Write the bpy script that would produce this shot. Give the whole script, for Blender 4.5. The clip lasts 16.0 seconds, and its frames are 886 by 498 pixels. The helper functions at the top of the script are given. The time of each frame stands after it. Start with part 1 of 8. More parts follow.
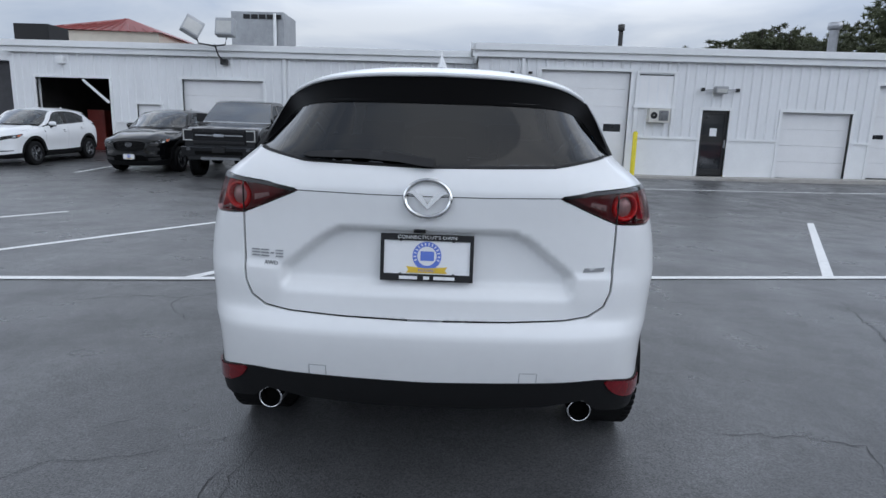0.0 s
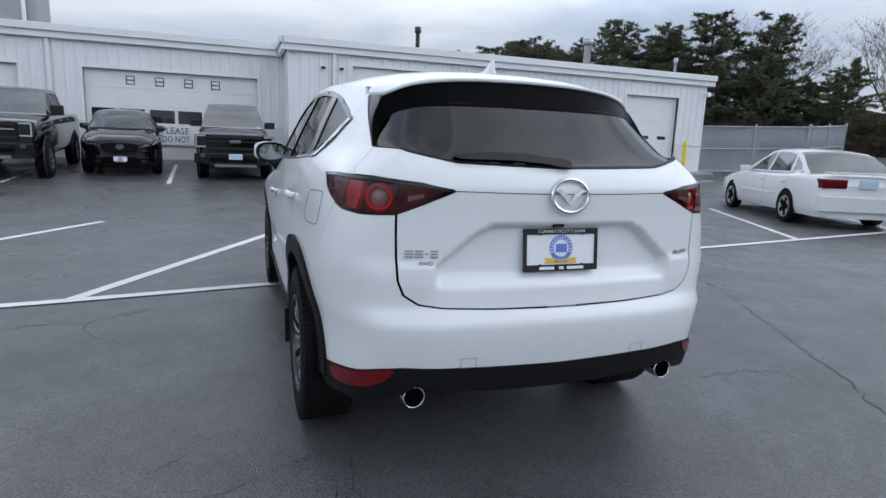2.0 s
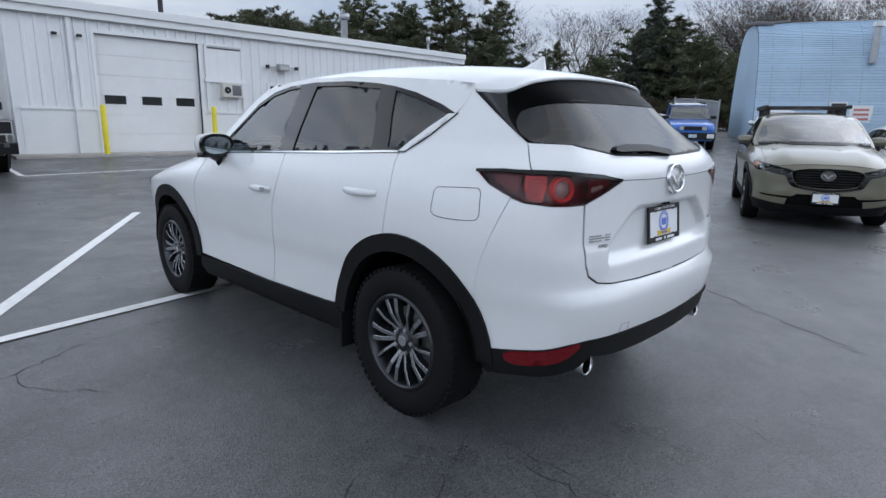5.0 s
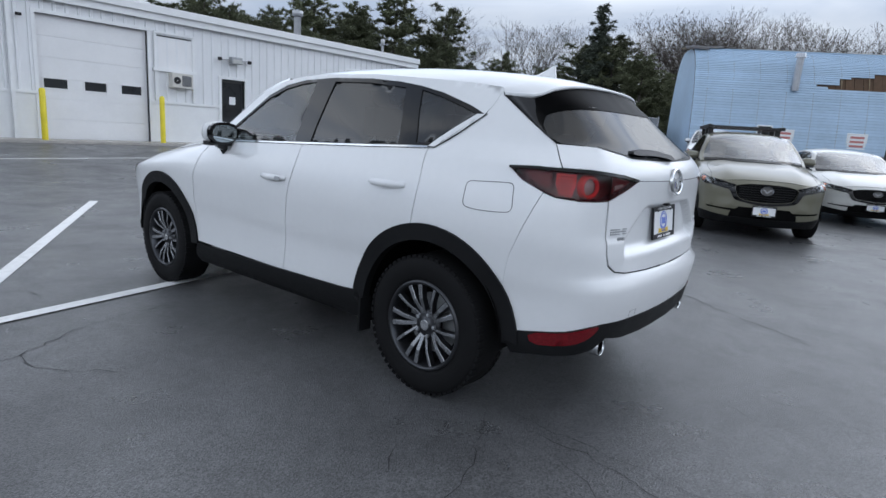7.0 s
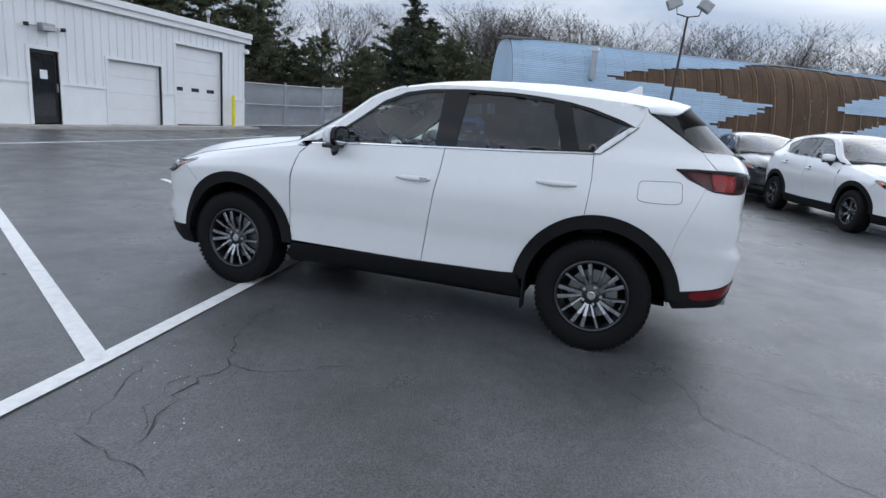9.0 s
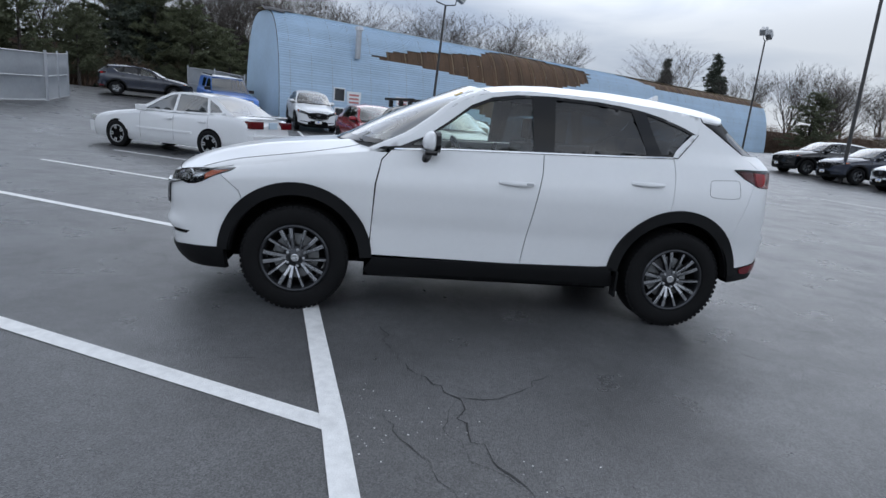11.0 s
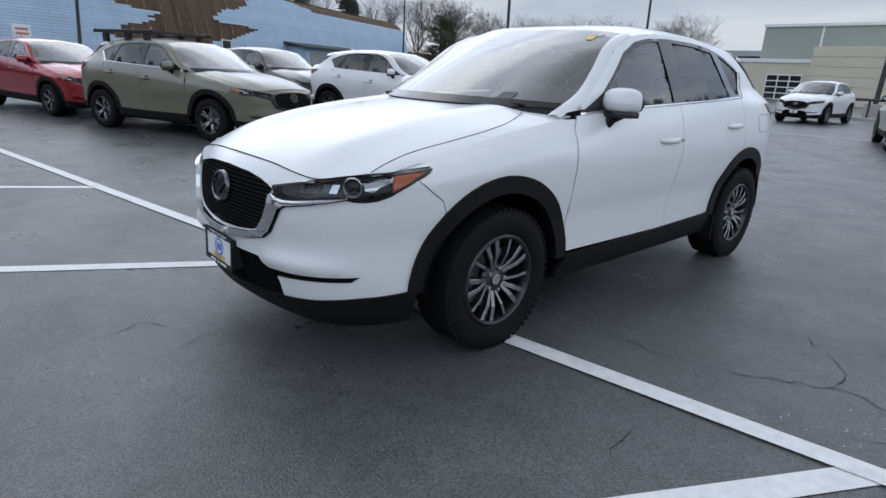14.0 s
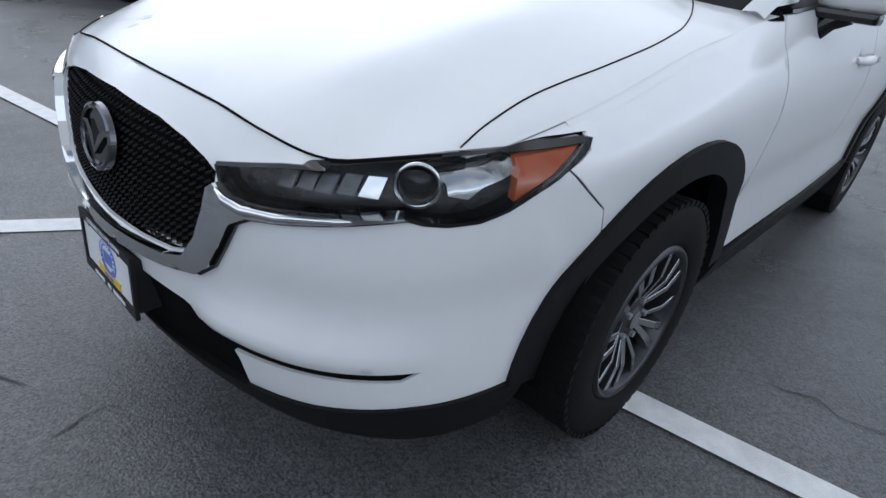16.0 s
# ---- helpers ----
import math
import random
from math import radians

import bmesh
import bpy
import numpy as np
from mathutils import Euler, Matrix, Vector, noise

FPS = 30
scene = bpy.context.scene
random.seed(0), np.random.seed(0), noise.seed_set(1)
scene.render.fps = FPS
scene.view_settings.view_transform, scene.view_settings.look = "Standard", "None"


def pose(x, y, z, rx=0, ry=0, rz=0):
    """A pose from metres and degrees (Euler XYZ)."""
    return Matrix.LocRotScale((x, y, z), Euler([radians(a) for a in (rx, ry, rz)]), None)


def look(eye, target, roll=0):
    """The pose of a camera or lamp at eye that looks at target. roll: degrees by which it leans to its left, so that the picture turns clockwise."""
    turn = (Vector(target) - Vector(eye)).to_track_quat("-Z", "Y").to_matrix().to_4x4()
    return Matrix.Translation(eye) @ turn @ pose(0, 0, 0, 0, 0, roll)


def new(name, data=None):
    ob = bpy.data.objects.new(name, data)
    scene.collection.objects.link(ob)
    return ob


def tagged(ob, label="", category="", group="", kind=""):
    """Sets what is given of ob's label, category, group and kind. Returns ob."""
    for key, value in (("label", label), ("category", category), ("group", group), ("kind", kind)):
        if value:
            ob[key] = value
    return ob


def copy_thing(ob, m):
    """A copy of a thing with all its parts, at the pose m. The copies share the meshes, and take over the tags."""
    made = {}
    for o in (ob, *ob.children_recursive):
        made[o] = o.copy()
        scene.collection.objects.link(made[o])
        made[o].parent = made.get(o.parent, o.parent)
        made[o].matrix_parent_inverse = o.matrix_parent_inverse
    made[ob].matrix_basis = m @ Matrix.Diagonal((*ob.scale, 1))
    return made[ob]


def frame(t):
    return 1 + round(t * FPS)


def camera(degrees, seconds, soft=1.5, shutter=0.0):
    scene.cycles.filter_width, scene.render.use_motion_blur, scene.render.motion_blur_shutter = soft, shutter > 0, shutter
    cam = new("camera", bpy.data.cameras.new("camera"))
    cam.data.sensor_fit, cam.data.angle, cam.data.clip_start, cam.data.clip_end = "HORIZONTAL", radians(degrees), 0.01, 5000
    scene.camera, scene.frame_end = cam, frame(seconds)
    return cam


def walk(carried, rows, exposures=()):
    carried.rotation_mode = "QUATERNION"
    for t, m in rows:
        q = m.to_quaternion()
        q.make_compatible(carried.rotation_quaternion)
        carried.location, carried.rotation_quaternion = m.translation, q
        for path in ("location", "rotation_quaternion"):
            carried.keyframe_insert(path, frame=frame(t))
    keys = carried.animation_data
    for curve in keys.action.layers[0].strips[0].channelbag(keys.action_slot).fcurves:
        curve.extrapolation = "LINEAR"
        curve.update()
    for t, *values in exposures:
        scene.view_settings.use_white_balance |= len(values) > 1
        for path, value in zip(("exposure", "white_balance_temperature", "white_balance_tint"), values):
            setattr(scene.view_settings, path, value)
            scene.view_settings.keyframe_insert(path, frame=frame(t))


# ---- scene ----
cam = camera(75.2, 16.0)
PATH = [
    (0, (0.112, -2.721, 1.326), (0.052, -0.757, 0.953), 1.8),
    (0.5, (0.064, -2.742, 1.323), (0.095, -0.777, 0.951), 2.0),
    (1, (-0.117, -2.745, 1.296), (0.068, -0.788, 0.928), 2.1),
    (1.5, (-0.592, -2.68, 1.317), (-0.179, -0.758, 0.95), 2.4),
    (2, (-1.148, -2.672, 1.309), (-0.478, -0.823, 0.947), 2.2),
    (2.5, (-1.666, -2.533, 1.319), (-0.743, -0.797, 0.954), 1.9),
    (3, (-2.07, -2.304, 1.33), (-0.937, -0.699, 0.954), 1.6),
    (3.5, (-2.441, -2.13, 1.359), (-1.169, -0.638, 0.967), 1.2),
    (4, (-2.556, -2.012, 1.367), (-1.205, -0.593, 0.962), 1.0),
    (4.2, (-2.555, -1.972, 1.362), (-1.191, -0.569, 0.950), 0.9),
    (6.5, (-2.673, -1.872, 1.348), (-1.207, -0.574, 0.939), 2.8),
    (7, (-2.977, -1.762, 1.31), (-1.445, -0.54, 0.908), 3.8),
    (7.5, (-3.423, -1.563, 1.339), (-1.811, -0.449, 0.938), 4.3),
    (8, (-3.817, -1.181, 1.363), (-2.119, -0.207, 0.953), 4.4),
    (8.5, (-4.22, -0.755, 1.357), (-2.439, 0.053, 0.937), 4.5),
    (9, (-4.476, -0.218, 1.346), (-2.626, 0.409, 0.917), 4.4),
    (9.2, (-4.544, 0.007, 1.358), (-2.668, 0.552, 0.932), 4.6),
    (11.3, (-4.729, 2.582, 1.346), (-2.82, 2.181, 0.906), 5.1),
    (11.5, (-4.676, 2.815, 1.361), (-2.789, 2.323, 0.918), 5.0),
    (12, (-4.509, 3.424, 1.377), (-2.697, 2.71, 0.919), 4.8),
    (12.5, (-4.166, 3.923, 1.366), (-2.449, 3.013, 0.892), 4.2),
    (13, (-3.745, 4.345, 1.341), (-2.135, 3.266, 0.848), 3.7),
    (13.5, (-3.231, 4.569, 1.325), (-1.718, 3.376, 0.791), 2.9),
    (14, (-2.650, 4.673, 1.312), (-1.236, 3.388, 0.722), 2.8),
    (14.5, (-2.127, 4.627, 1.332), (-0.805, 3.296, 0.639), 3.5),
    (15, (-1.727, 4.393, 1.309), (-0.479, 3.049, 0.512), 4.6),
    (15.5, (-1.422, 4.18, 1.239), (-0.233, 2.84, 0.349), 6.0),
    (16, (-1.332, 4.049, 1.216), (-0.177, 2.724, 0.261), 7.1),
]
walk(cam, [(t, look(eye, target, roll)) for t, eye, target, roll in PATH],
     exposures=[(0, 0.66), (3, 0.78), (9, 0.78), (12, 0.56), (14, 0.60), (15, 0.70), (16, 0.70)])


# ---------------------------------------------------------------- sky and sun
SUN_ELEV, SUN_AZ = 42, 112
SUN_DIR = Vector((math.sin(radians(SUN_AZ)) * math.cos(radians(SUN_ELEV)), math.cos(radians(SUN_AZ)) * math.cos(radians(SUN_ELEV)), math.sin(radians(SUN_ELEV))))


def make_world():
    w = bpy.data.worlds.new("overcast_sky")
    scene.world = w
    w.use_nodes = True
    nt = w.node_tree
    nt.nodes.clear()
    N, L = nt.nodes.new, nt.links.new
    tc = N("ShaderNodeTexCoord")
    sky = N("ShaderNodeTexSky")
    sky.sky_type = "NISHITA"
    sky.sun_disc = False
    sky.sun_elevation, sky.sun_rotation = radians(SUN_ELEV), radians(SUN_AZ)
    dim = N("ShaderNodeMix")
    dim.data_type, dim.blend_type = "RGBA", "MULTIPLY"
    dim.inputs[0].default_value = 1
    dim.inputs[7].default_value = (0.1, 0.1, 0.1, 1)
    L(sky.outputs[0], dim.inputs[6])
    # cloud deck: stretched noise on the view sphere
    mp = N("ShaderNodeMapping")
    mp.inputs["Scale"].default_value = (1.3, 1.3, 5.0)
    L(tc.outputs["Generated"], mp.inputs[0])
    no = N("ShaderNodeTexNoise")
    no.inputs["Scale"].default_value = 1.7
    no.inputs["Detail"].default_value = 6
    no.inputs["Roughness"].default_value = 0.5
    no.inputs["Distortion"].default_value = 0.5
    L(mp.outputs[0], no.inputs[0])
    cr = N("ShaderNodeValToRGB")
    cr.color_ramp.elements[0].position, cr.color_ramp.elements[0].color = 0.36, (0.47, 0.56, 0.725, 1)
    cr.color_ramp.elements[1].position, cr.color_ramp.elements[1].color = 0.62, (0.83, 0.89, 0.985, 1)
    L(no.outputs[0], cr.inputs[0])
    mx = N("ShaderNodeMix")
    mx.data_type = "RGBA"
    mx.inputs[0].default_value = 0.9
    L(dim.outputs[2], mx.inputs[6])
    L(cr.outputs[0], mx.inputs[7])
    # overcast sky: bright ring put low to light upright sides, zenith dimmed
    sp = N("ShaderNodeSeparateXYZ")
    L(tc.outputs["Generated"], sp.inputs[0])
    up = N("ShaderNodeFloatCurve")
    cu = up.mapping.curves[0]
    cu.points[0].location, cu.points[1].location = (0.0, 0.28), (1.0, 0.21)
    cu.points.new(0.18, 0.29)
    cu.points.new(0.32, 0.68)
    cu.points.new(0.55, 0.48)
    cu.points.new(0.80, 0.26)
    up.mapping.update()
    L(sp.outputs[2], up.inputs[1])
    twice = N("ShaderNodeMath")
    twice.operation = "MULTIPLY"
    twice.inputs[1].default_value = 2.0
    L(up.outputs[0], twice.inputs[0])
    # lobe: sky brighter round the hidden sun
    dot = N("ShaderNodeVectorMath")
    dot.operation = "DOT_PRODUCT"
    L(tc.outputs["Generated"], dot.inputs[0])
    dot.inputs[1].default_value = SUN_DIR
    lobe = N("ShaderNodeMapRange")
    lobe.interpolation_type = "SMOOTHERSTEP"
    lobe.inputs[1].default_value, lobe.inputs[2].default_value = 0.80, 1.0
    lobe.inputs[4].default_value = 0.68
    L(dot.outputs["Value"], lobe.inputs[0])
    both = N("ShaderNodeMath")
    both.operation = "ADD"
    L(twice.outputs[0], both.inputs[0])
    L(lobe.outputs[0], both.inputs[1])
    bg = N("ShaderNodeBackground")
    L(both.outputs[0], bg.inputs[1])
    L(mx.outputs[2], bg.inputs[0])
    out = N("ShaderNodeOutputWorld")
    L(bg.outputs[0], out.inputs[0])


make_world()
sun = new("sun", bpy.data.lights.new("sun", "SUN"))
sun.data.energy, sun.data.angle, sun.data.color = 0.22, radians(90), (1.0, 0.98, 0.96)
sun.matrix_world = look(SUN_DIR * 30, (0, 0, 0))

# ---------------------------------------------------------------- materials
MATS = {}


def mat(name, col, rough=0.5, metal=0.0, vary=0.12, scale=6.0, bump=0.0, bscale=60.0, coat=0.0, spec=0.5, trans=0.0,
        rnd=0.0, dark=None, stain=0.0, stretch=(1, 1, 1), emit=0.0):
    """A surface with colour variation at two scales, fine relief, and per-piece variation."""
    m = bpy.data.materials.new(name)
    MATS[name] = m
    m.use_nodes = True
    nt = m.node_tree
    b = nt.nodes["Principled BSDF"]
    N, L = nt.nodes.new, nt.links.new
    b.inputs["Roughness"].default_value = rough
    b.inputs["Metallic"].default_value = metal
    b.inputs["Coat Weight"].default_value = coat
    b.inputs["Coat Roughness"].default_value = 0.03
    b.inputs["Specular IOR Level"].default_value = spec
    b.inputs["Transmission Weight"].default_value = trans
    if emit:
        b.inputs["Emission Color"].default_value = (*col, 1)
        b.inputs["Emission Strength"].default_value = emit
    tc = N("ShaderNodeTexCoord")
    mp = N("ShaderNodeMapping")
    mp.inputs["Scale"].default_value = stretch
    L(tc.outputs["Object"], mp.inputs[0])
    n1 = N("ShaderNodeTexNoise")
    n1.inputs["Scale"].default_value, n1.inputs["Detail"].default_value = scale, 5
    n2 = N("ShaderNodeTexNoise")
    n2.inputs["Scale"].default_value, n2.inputs["Detail"].default_value = scale * 9, 3
    L(mp.outputs[0], n1.inputs[0])
    L(mp.outputs[0], n2.inputs[0])
    ad = N("ShaderNodeMath")
    ad.operation = "MULTIPLY_ADD"
    L(n2.outputs[0], ad.inputs[0])
    ad.inputs[1].default_value = 0.5
    L(n1.outputs[0], ad.inputs[2])
    cr = N("ShaderNodeMapRange")
    cr.inputs[1].default_value, cr.inputs[2].default_value = 0.45, 1.05
    L(ad.outputs[0], cr.inputs[0])
    mx = N("ShaderNodeMix")
    mx.data_type = "RGBA"
    d = dark or tuple(c * (1 - vary) for c in col)
    l = tuple(min(1, c * (1 + vary * 0.6)) for c in col)
    mx.inputs[6].default_value, mx.inputs[7].default_value = (*d, 1), (*l, 1)
    L(cr.outputs[0], mx.inputs[0])
    colour = mx.outputs[2]
    if rnd:
        oi = N("ShaderNodeObjectInfo")
        ge = N("ShaderNodeNewGeometry")
        s = N("ShaderNodeMath")
        s.operation = "ADD"
        L(oi.outputs["Random"], s.inputs[0])
        L(ge.outputs["Random Per Island"], s.inputs[1])
        r = N("ShaderNodeMapRange")
        r.inputs[1].default_value, r.inputs[2].default_value = 0, 2
        r.inputs[3].default_value, r.inputs[4].default_value = 1 - rnd, 1 + rnd
        L(s.outputs[0], r.inputs[0])
        mm = N("ShaderNodeMix")
        mm.data_type, mm.blend_type = "RGBA", "MULTIPLY"
        mm.inputs[0].default_value = 1
        L(colour, mm.inputs[6])
        L(r.outputs[0], mm.inputs[7])
        colour = mm.outputs[2]
    if stain:
        n3 = N("ShaderNodeTexNoise")
        n3.inputs["Scale"].default_value, n3.inputs["Detail"].default_value = scale * 0.35, 8
        L(mp.outputs[0], n3.inputs[0])
        r = N("ShaderNodeMapRange")
        r.inputs[1].default_value, r.inputs[2].default_value = 0.52, 0.72
        r.inputs[4].default_value = stain
        L(n3.outputs[0], r.inputs[0])
        mm = N("ShaderNodeMix")
        mm.data_type = "RGBA"
        L(r.outputs[0], mm.inputs[0])
        L(colour, mm.inputs[6])
        mm.inputs[7].default_value = (*(c * 0.45 for c in col), 1)
        colour = mm.outputs[2]
    L(colour, b.inputs["Base Color"])
    rr = N("ShaderNodeMapRange")
    rr.inputs[3].default_value, rr.inputs[4].default_value = max(0.0, rough - rough * 0.12), min(1, rough + rough * 0.12)
    L(n1.outputs[0], rr.inputs[0])
    L(rr.outputs[0], b.inputs["Roughness"])
    if bump:
        n4 = N("ShaderNodeTexNoise")
        n4.inputs["Scale"].default_value, n4.inputs["Detail"].default_value = bscale, 4
        L(mp.outputs[0], n4.inputs[0])
        bp = N("ShaderNodeBump")
        bp.inputs["Strength"].default_value, bp.inputs["Distance"].default_value = bump, 0.01
        L(n4.outputs[0], bp.inputs["Height"])
        L(bp.outputs[0], b.inputs["Normal"])
    return m


def glass(name, tint, rough=0.0, alpha=0.5, gloss=1.2):
    """Thin tinted glass: a clear share through, the rest mirror and dark film."""
    m = bpy.data.materials.new(name)
    m.use_nodes = True
    nt = m.node_tree
    nt.nodes.clear()
    N, L = nt.nodes.new, nt.links.new
    tr = N("ShaderNodeBsdfTransparent")
    tr.inputs[0].default_value = (*tint, 1)
    gl = N("ShaderNodeBsdfGlossy")
    gl.inputs["Roughness"].default_value = rough
    fr = N("ShaderNodeFresnel")
    fr.inputs[0].default_value = 1.5
    ml = N("ShaderNodeMath")
    ml.operation = "MULTIPLY_ADD"
    ml.inputs[1].default_value, ml.inputs[2].default_value = gloss, alpha
    ml.use_clamp = True
    L(fr.outputs[0], ml.inputs[0])
    mx = N("ShaderNodeMixShader")
    L(ml.outputs[0], mx.inputs[0])
    L(tr.outputs[0], mx.inputs[1])
    L(gl.outputs[0], mx.inputs[2])
    out = N("ShaderNodeOutputMaterial")
    L(mx.outputs[0], out.inputs[0])
    return m


def asphalt_mat():
    """Old sealed asphalt: fine aggregate, worn and damp-looking patches, low relief."""
    m = mat("asphalt", (0.094, 0.095, 0.097), 0.36, vary=0.42, scale=1.1, bump=0.45, bscale=120, stain=0.35, spec=0.6)
    nt = m.node_tree
    N, L = nt.nodes.new, nt.links.new
    b = nt.nodes["Principled BSDF"]
    tc = next(n for n in nt.nodes if n.type == "TEX_COORD")
    colour = b.inputs["Base Color"].links[0].from_socket
    vo = N("ShaderNodeTexVoronoi")
    vo.inputs["Scale"].default_value = 160
    L(tc.outputs["Object"], vo.inputs[0])
    r = N("ShaderNodeMapRange")
    r.inputs[1].default_value, r.inputs[2].default_value = 0.0, 1.0
    r.inputs[3].default_value, r.inputs[4].default_value = 0.5, 1.6
    sep = N("ShaderNodeSeparateXYZ")
    L(vo.outputs["Color"], sep.inputs[0])
    L(sep.outputs[0], r.inputs[0])
    mm = N("ShaderNodeMix")
    mm.data_type, mm.blend_type = "RGBA", "MULTIPLY"
    mm.inputs[0].default_value = 1
    L(colour, mm.inputs[6])
    L(r.outputs[0], mm.inputs[7])
    L(mm.outputs[2], b.inputs["Base Color"])
    # worn patches are rougher than the sealed skin
    no = N("ShaderNodeTexNoise")
    no.inputs["Scale"].default_value, no.inputs["Detail"].default_value = 1.3, 8
    no.inputs["Roughness"].default_value = 0.65
    L(tc.outputs["Object"], no.inputs[0])
    rr = N("ShaderNodeMapRange")
    rr.inputs[1].default_value, rr.inputs[2].default_value = 0.38, 0.64
    rr.inputs[3].default_value, rr.inputs[4].default_value = 0.27, 0.46
    L(no.outputs[0], rr.inputs[0])
    L(rr.outputs[0], b.inputs["Roughness"])
    return m


ASPHALT = asphalt_mat()
LINE = mat("line_paint", (0.84, 0.84, 0.83), 0.65, vary=0.14, scale=20, bump=0.3, bscale=140, stain=0.22)
CRACK = mat("crack_filler", (0.022, 0.022, 0.023), 0.6, vary=0.3, scale=20)
CONCRETE = mat("concrete", (0.42, 0.40, 0.37), 0.8, vary=0.25, scale=3, bump=0.3, stain=0.3)
SIDING = mat("white_siding", (0.78, 0.79, 0.80), 0.45, vary=0.06, scale=1.5, stain=0.06, stretch=(1, 1, 0.3))
TRIM = mat("white_trim", (0.80, 0.81, 0.81), 0.4, vary=0.05, scale=2, stain=0.08)
DOORWHITE = mat("white_door_panel", (0.80, 0.80, 0.80), 0.4, vary=0.05, scale=2, bump=0.05, bscale=90, stain=0.05)
DARKGLASS = mat("dark_window", (0.02, 0.022, 0.025), 0.06, vary=0.2, scale=3, spec=0.7)
BLACK = mat("black_paint", (0.015, 0.015, 0.016), 0.35, vary=0.3, scale=8, bump=0.05)
BLACKMAT = mat("black_plastic", (0.014, 0.014, 0.015), 0.55, vary=0.2, scale=20, bump=0.12, bscale=400, spec=0.35)
INTERIOR = mat("dark_workshop", (0.05, 0.045, 0.045), 0.8, vary=0.5, scale=1)
YELLOW = mat("yellow_paint", (0.80, 0.66, 0.03), 0.5, vary=0.15, scale=5, stain=0.1)
REDROOF = mat("red_roof_metal", (0.26, 0.055, 0.05), 0.5, vary=0.2, scale=2)
GREYMETAL = mat("grey_metal", (0.36, 0.37, 0.38), 0.45, 0.6, vary=0.2, scale=3, stain=0.2)
GALV = mat("galvanised_pipe", (0.45, 0.46, 0.48), 0.4, 0.8, vary=0.15, scale=6)
BEIGE = mat("beige_wall", (0.55, 0.50, 0.42), 0.7, vary=0.1, scale=2)
FENCE = mat("grey_fence_fabric", (0.34, 0.36, 0.38), 0.55, vary=0.15, scale=1.2, bump=0.1, stain=0.12)
BLUE = mat("pale_blue_siding", (0.42, 0.56, 0.70), 0.55, vary=0.12, scale=0.6, rnd=0.10, stain=0.12, bump=0.05, bscale=30)
BROWN = mat("bare_sheathing", (0.115, 0.068, 0.040), 0.85, vary=0.45, scale=1.1, bump=0.3, bscale=20, rnd=0.25, stretch=(1, 1, 0.4))
BATTEN = mat("pale_batten", (0.30, 0.22, 0.14), 0.8, vary=0.3, scale=3)
RIDGE = mat("weathered_ridge", (0.46, 0.36, 0.21), 0.85, vary=0.4, scale=1.2, bump=0.3, bscale=15, stain=0.3)
TARPAPER = mat("tar_paper", (0.06, 0.06, 0.065), 0.8, vary=0.4, scale=1)
POLE = mat("dark_pole", (0.05, 0.048, 0.047), 0.5, 0.3, vary=0.25, scale=3)
LENS = mat("lamp_lens", (0.5, 0.5, 0.48), 0.15, vary=0.1, scale=6)
CREAM = mat("cream_wall", (0.62, 0.57, 0.46), 0.7, vary=0.06, scale=0.6, stain=0.06)
SAGE = mat("sage_wall", (0.33, 0.37, 0.33), 0.7, vary=0.06, scale=0.5, stain=0.06)
BARK = mat("bark", (0.065, 0.055, 0.048), 0.9, vary=0.35, scale=4, bump=0.5, bscale=25)
TWIG = mat("bare_twigs", (0.085, 0.072, 0.064), 0.9, vary=0.35, scale=3, rnd=0.2)
NEEDLE = mat("pine_needles", (0.118, 0.132, 0.072), 0.75, vary=0.5, scale=0.5, rnd=0.35)
SPRUCE = mat("spruce_needles", (0.062, 0.076, 0.055), 0.8, vary=0.5, scale=0.5, rnd=0.35)
BRUSH = mat("brown_brush", (0.13, 0.085, 0.06), 0.9, vary=0.4, scale=0.6, rnd=0.3)
WHITE = mat("white_print", (0.82, 0.83, 0.84), 0.4, vary=0.04, scale=5)
NAVY = mat("navy_print", (0.03, 0.045, 0.12), 0.5, vary=0.1, scale=5)
REDPRINT = mat("faded_red_print", (0.55, 0.20, 0.18), 0.6, vary=0.2, scale=5)
RUBBLE = mat("rubble", (0.22, 0.20, 0.19), 0.9, vary=0.4, scale=2, bump=0.4, rnd=0.4)

# ---------------------------------------------------------------- mesh helpers
def gz(x, y):
    """The lot: level round the parked car, rising gently to the workshop and to the blue hall."""
    return 0.002 * min(max(0, x - 9), 22) ** 2 + 0.04 * min(max(0, y - 9), 12)


def finish(name, bm, material, parent=None, smooth=False, label=""):
    me = bpy.data.meshes.new(name)
    bm.to_mesh(me)
    bm.free()
    for m in material if isinstance(material, (list, tuple)) else [material]:
        me.materials.append(m)
    if smooth:
        for p in me.polygons:
            p.use_smooth = True
    ob = new(name, me)
    ob.parent = parent
    if label:
        ob["label"] = label
    return ob


def part(name, bm, material, parent, label="", smooth=False):
    return finish(name, bm, material, parent, smooth, label)


def thing(name, m, label, category, group="", kind=""):
    e = new(name)
    e.empty_display_size = 0.2
    e.matrix_world = m
    return tagged(e, label, category, group, kind)


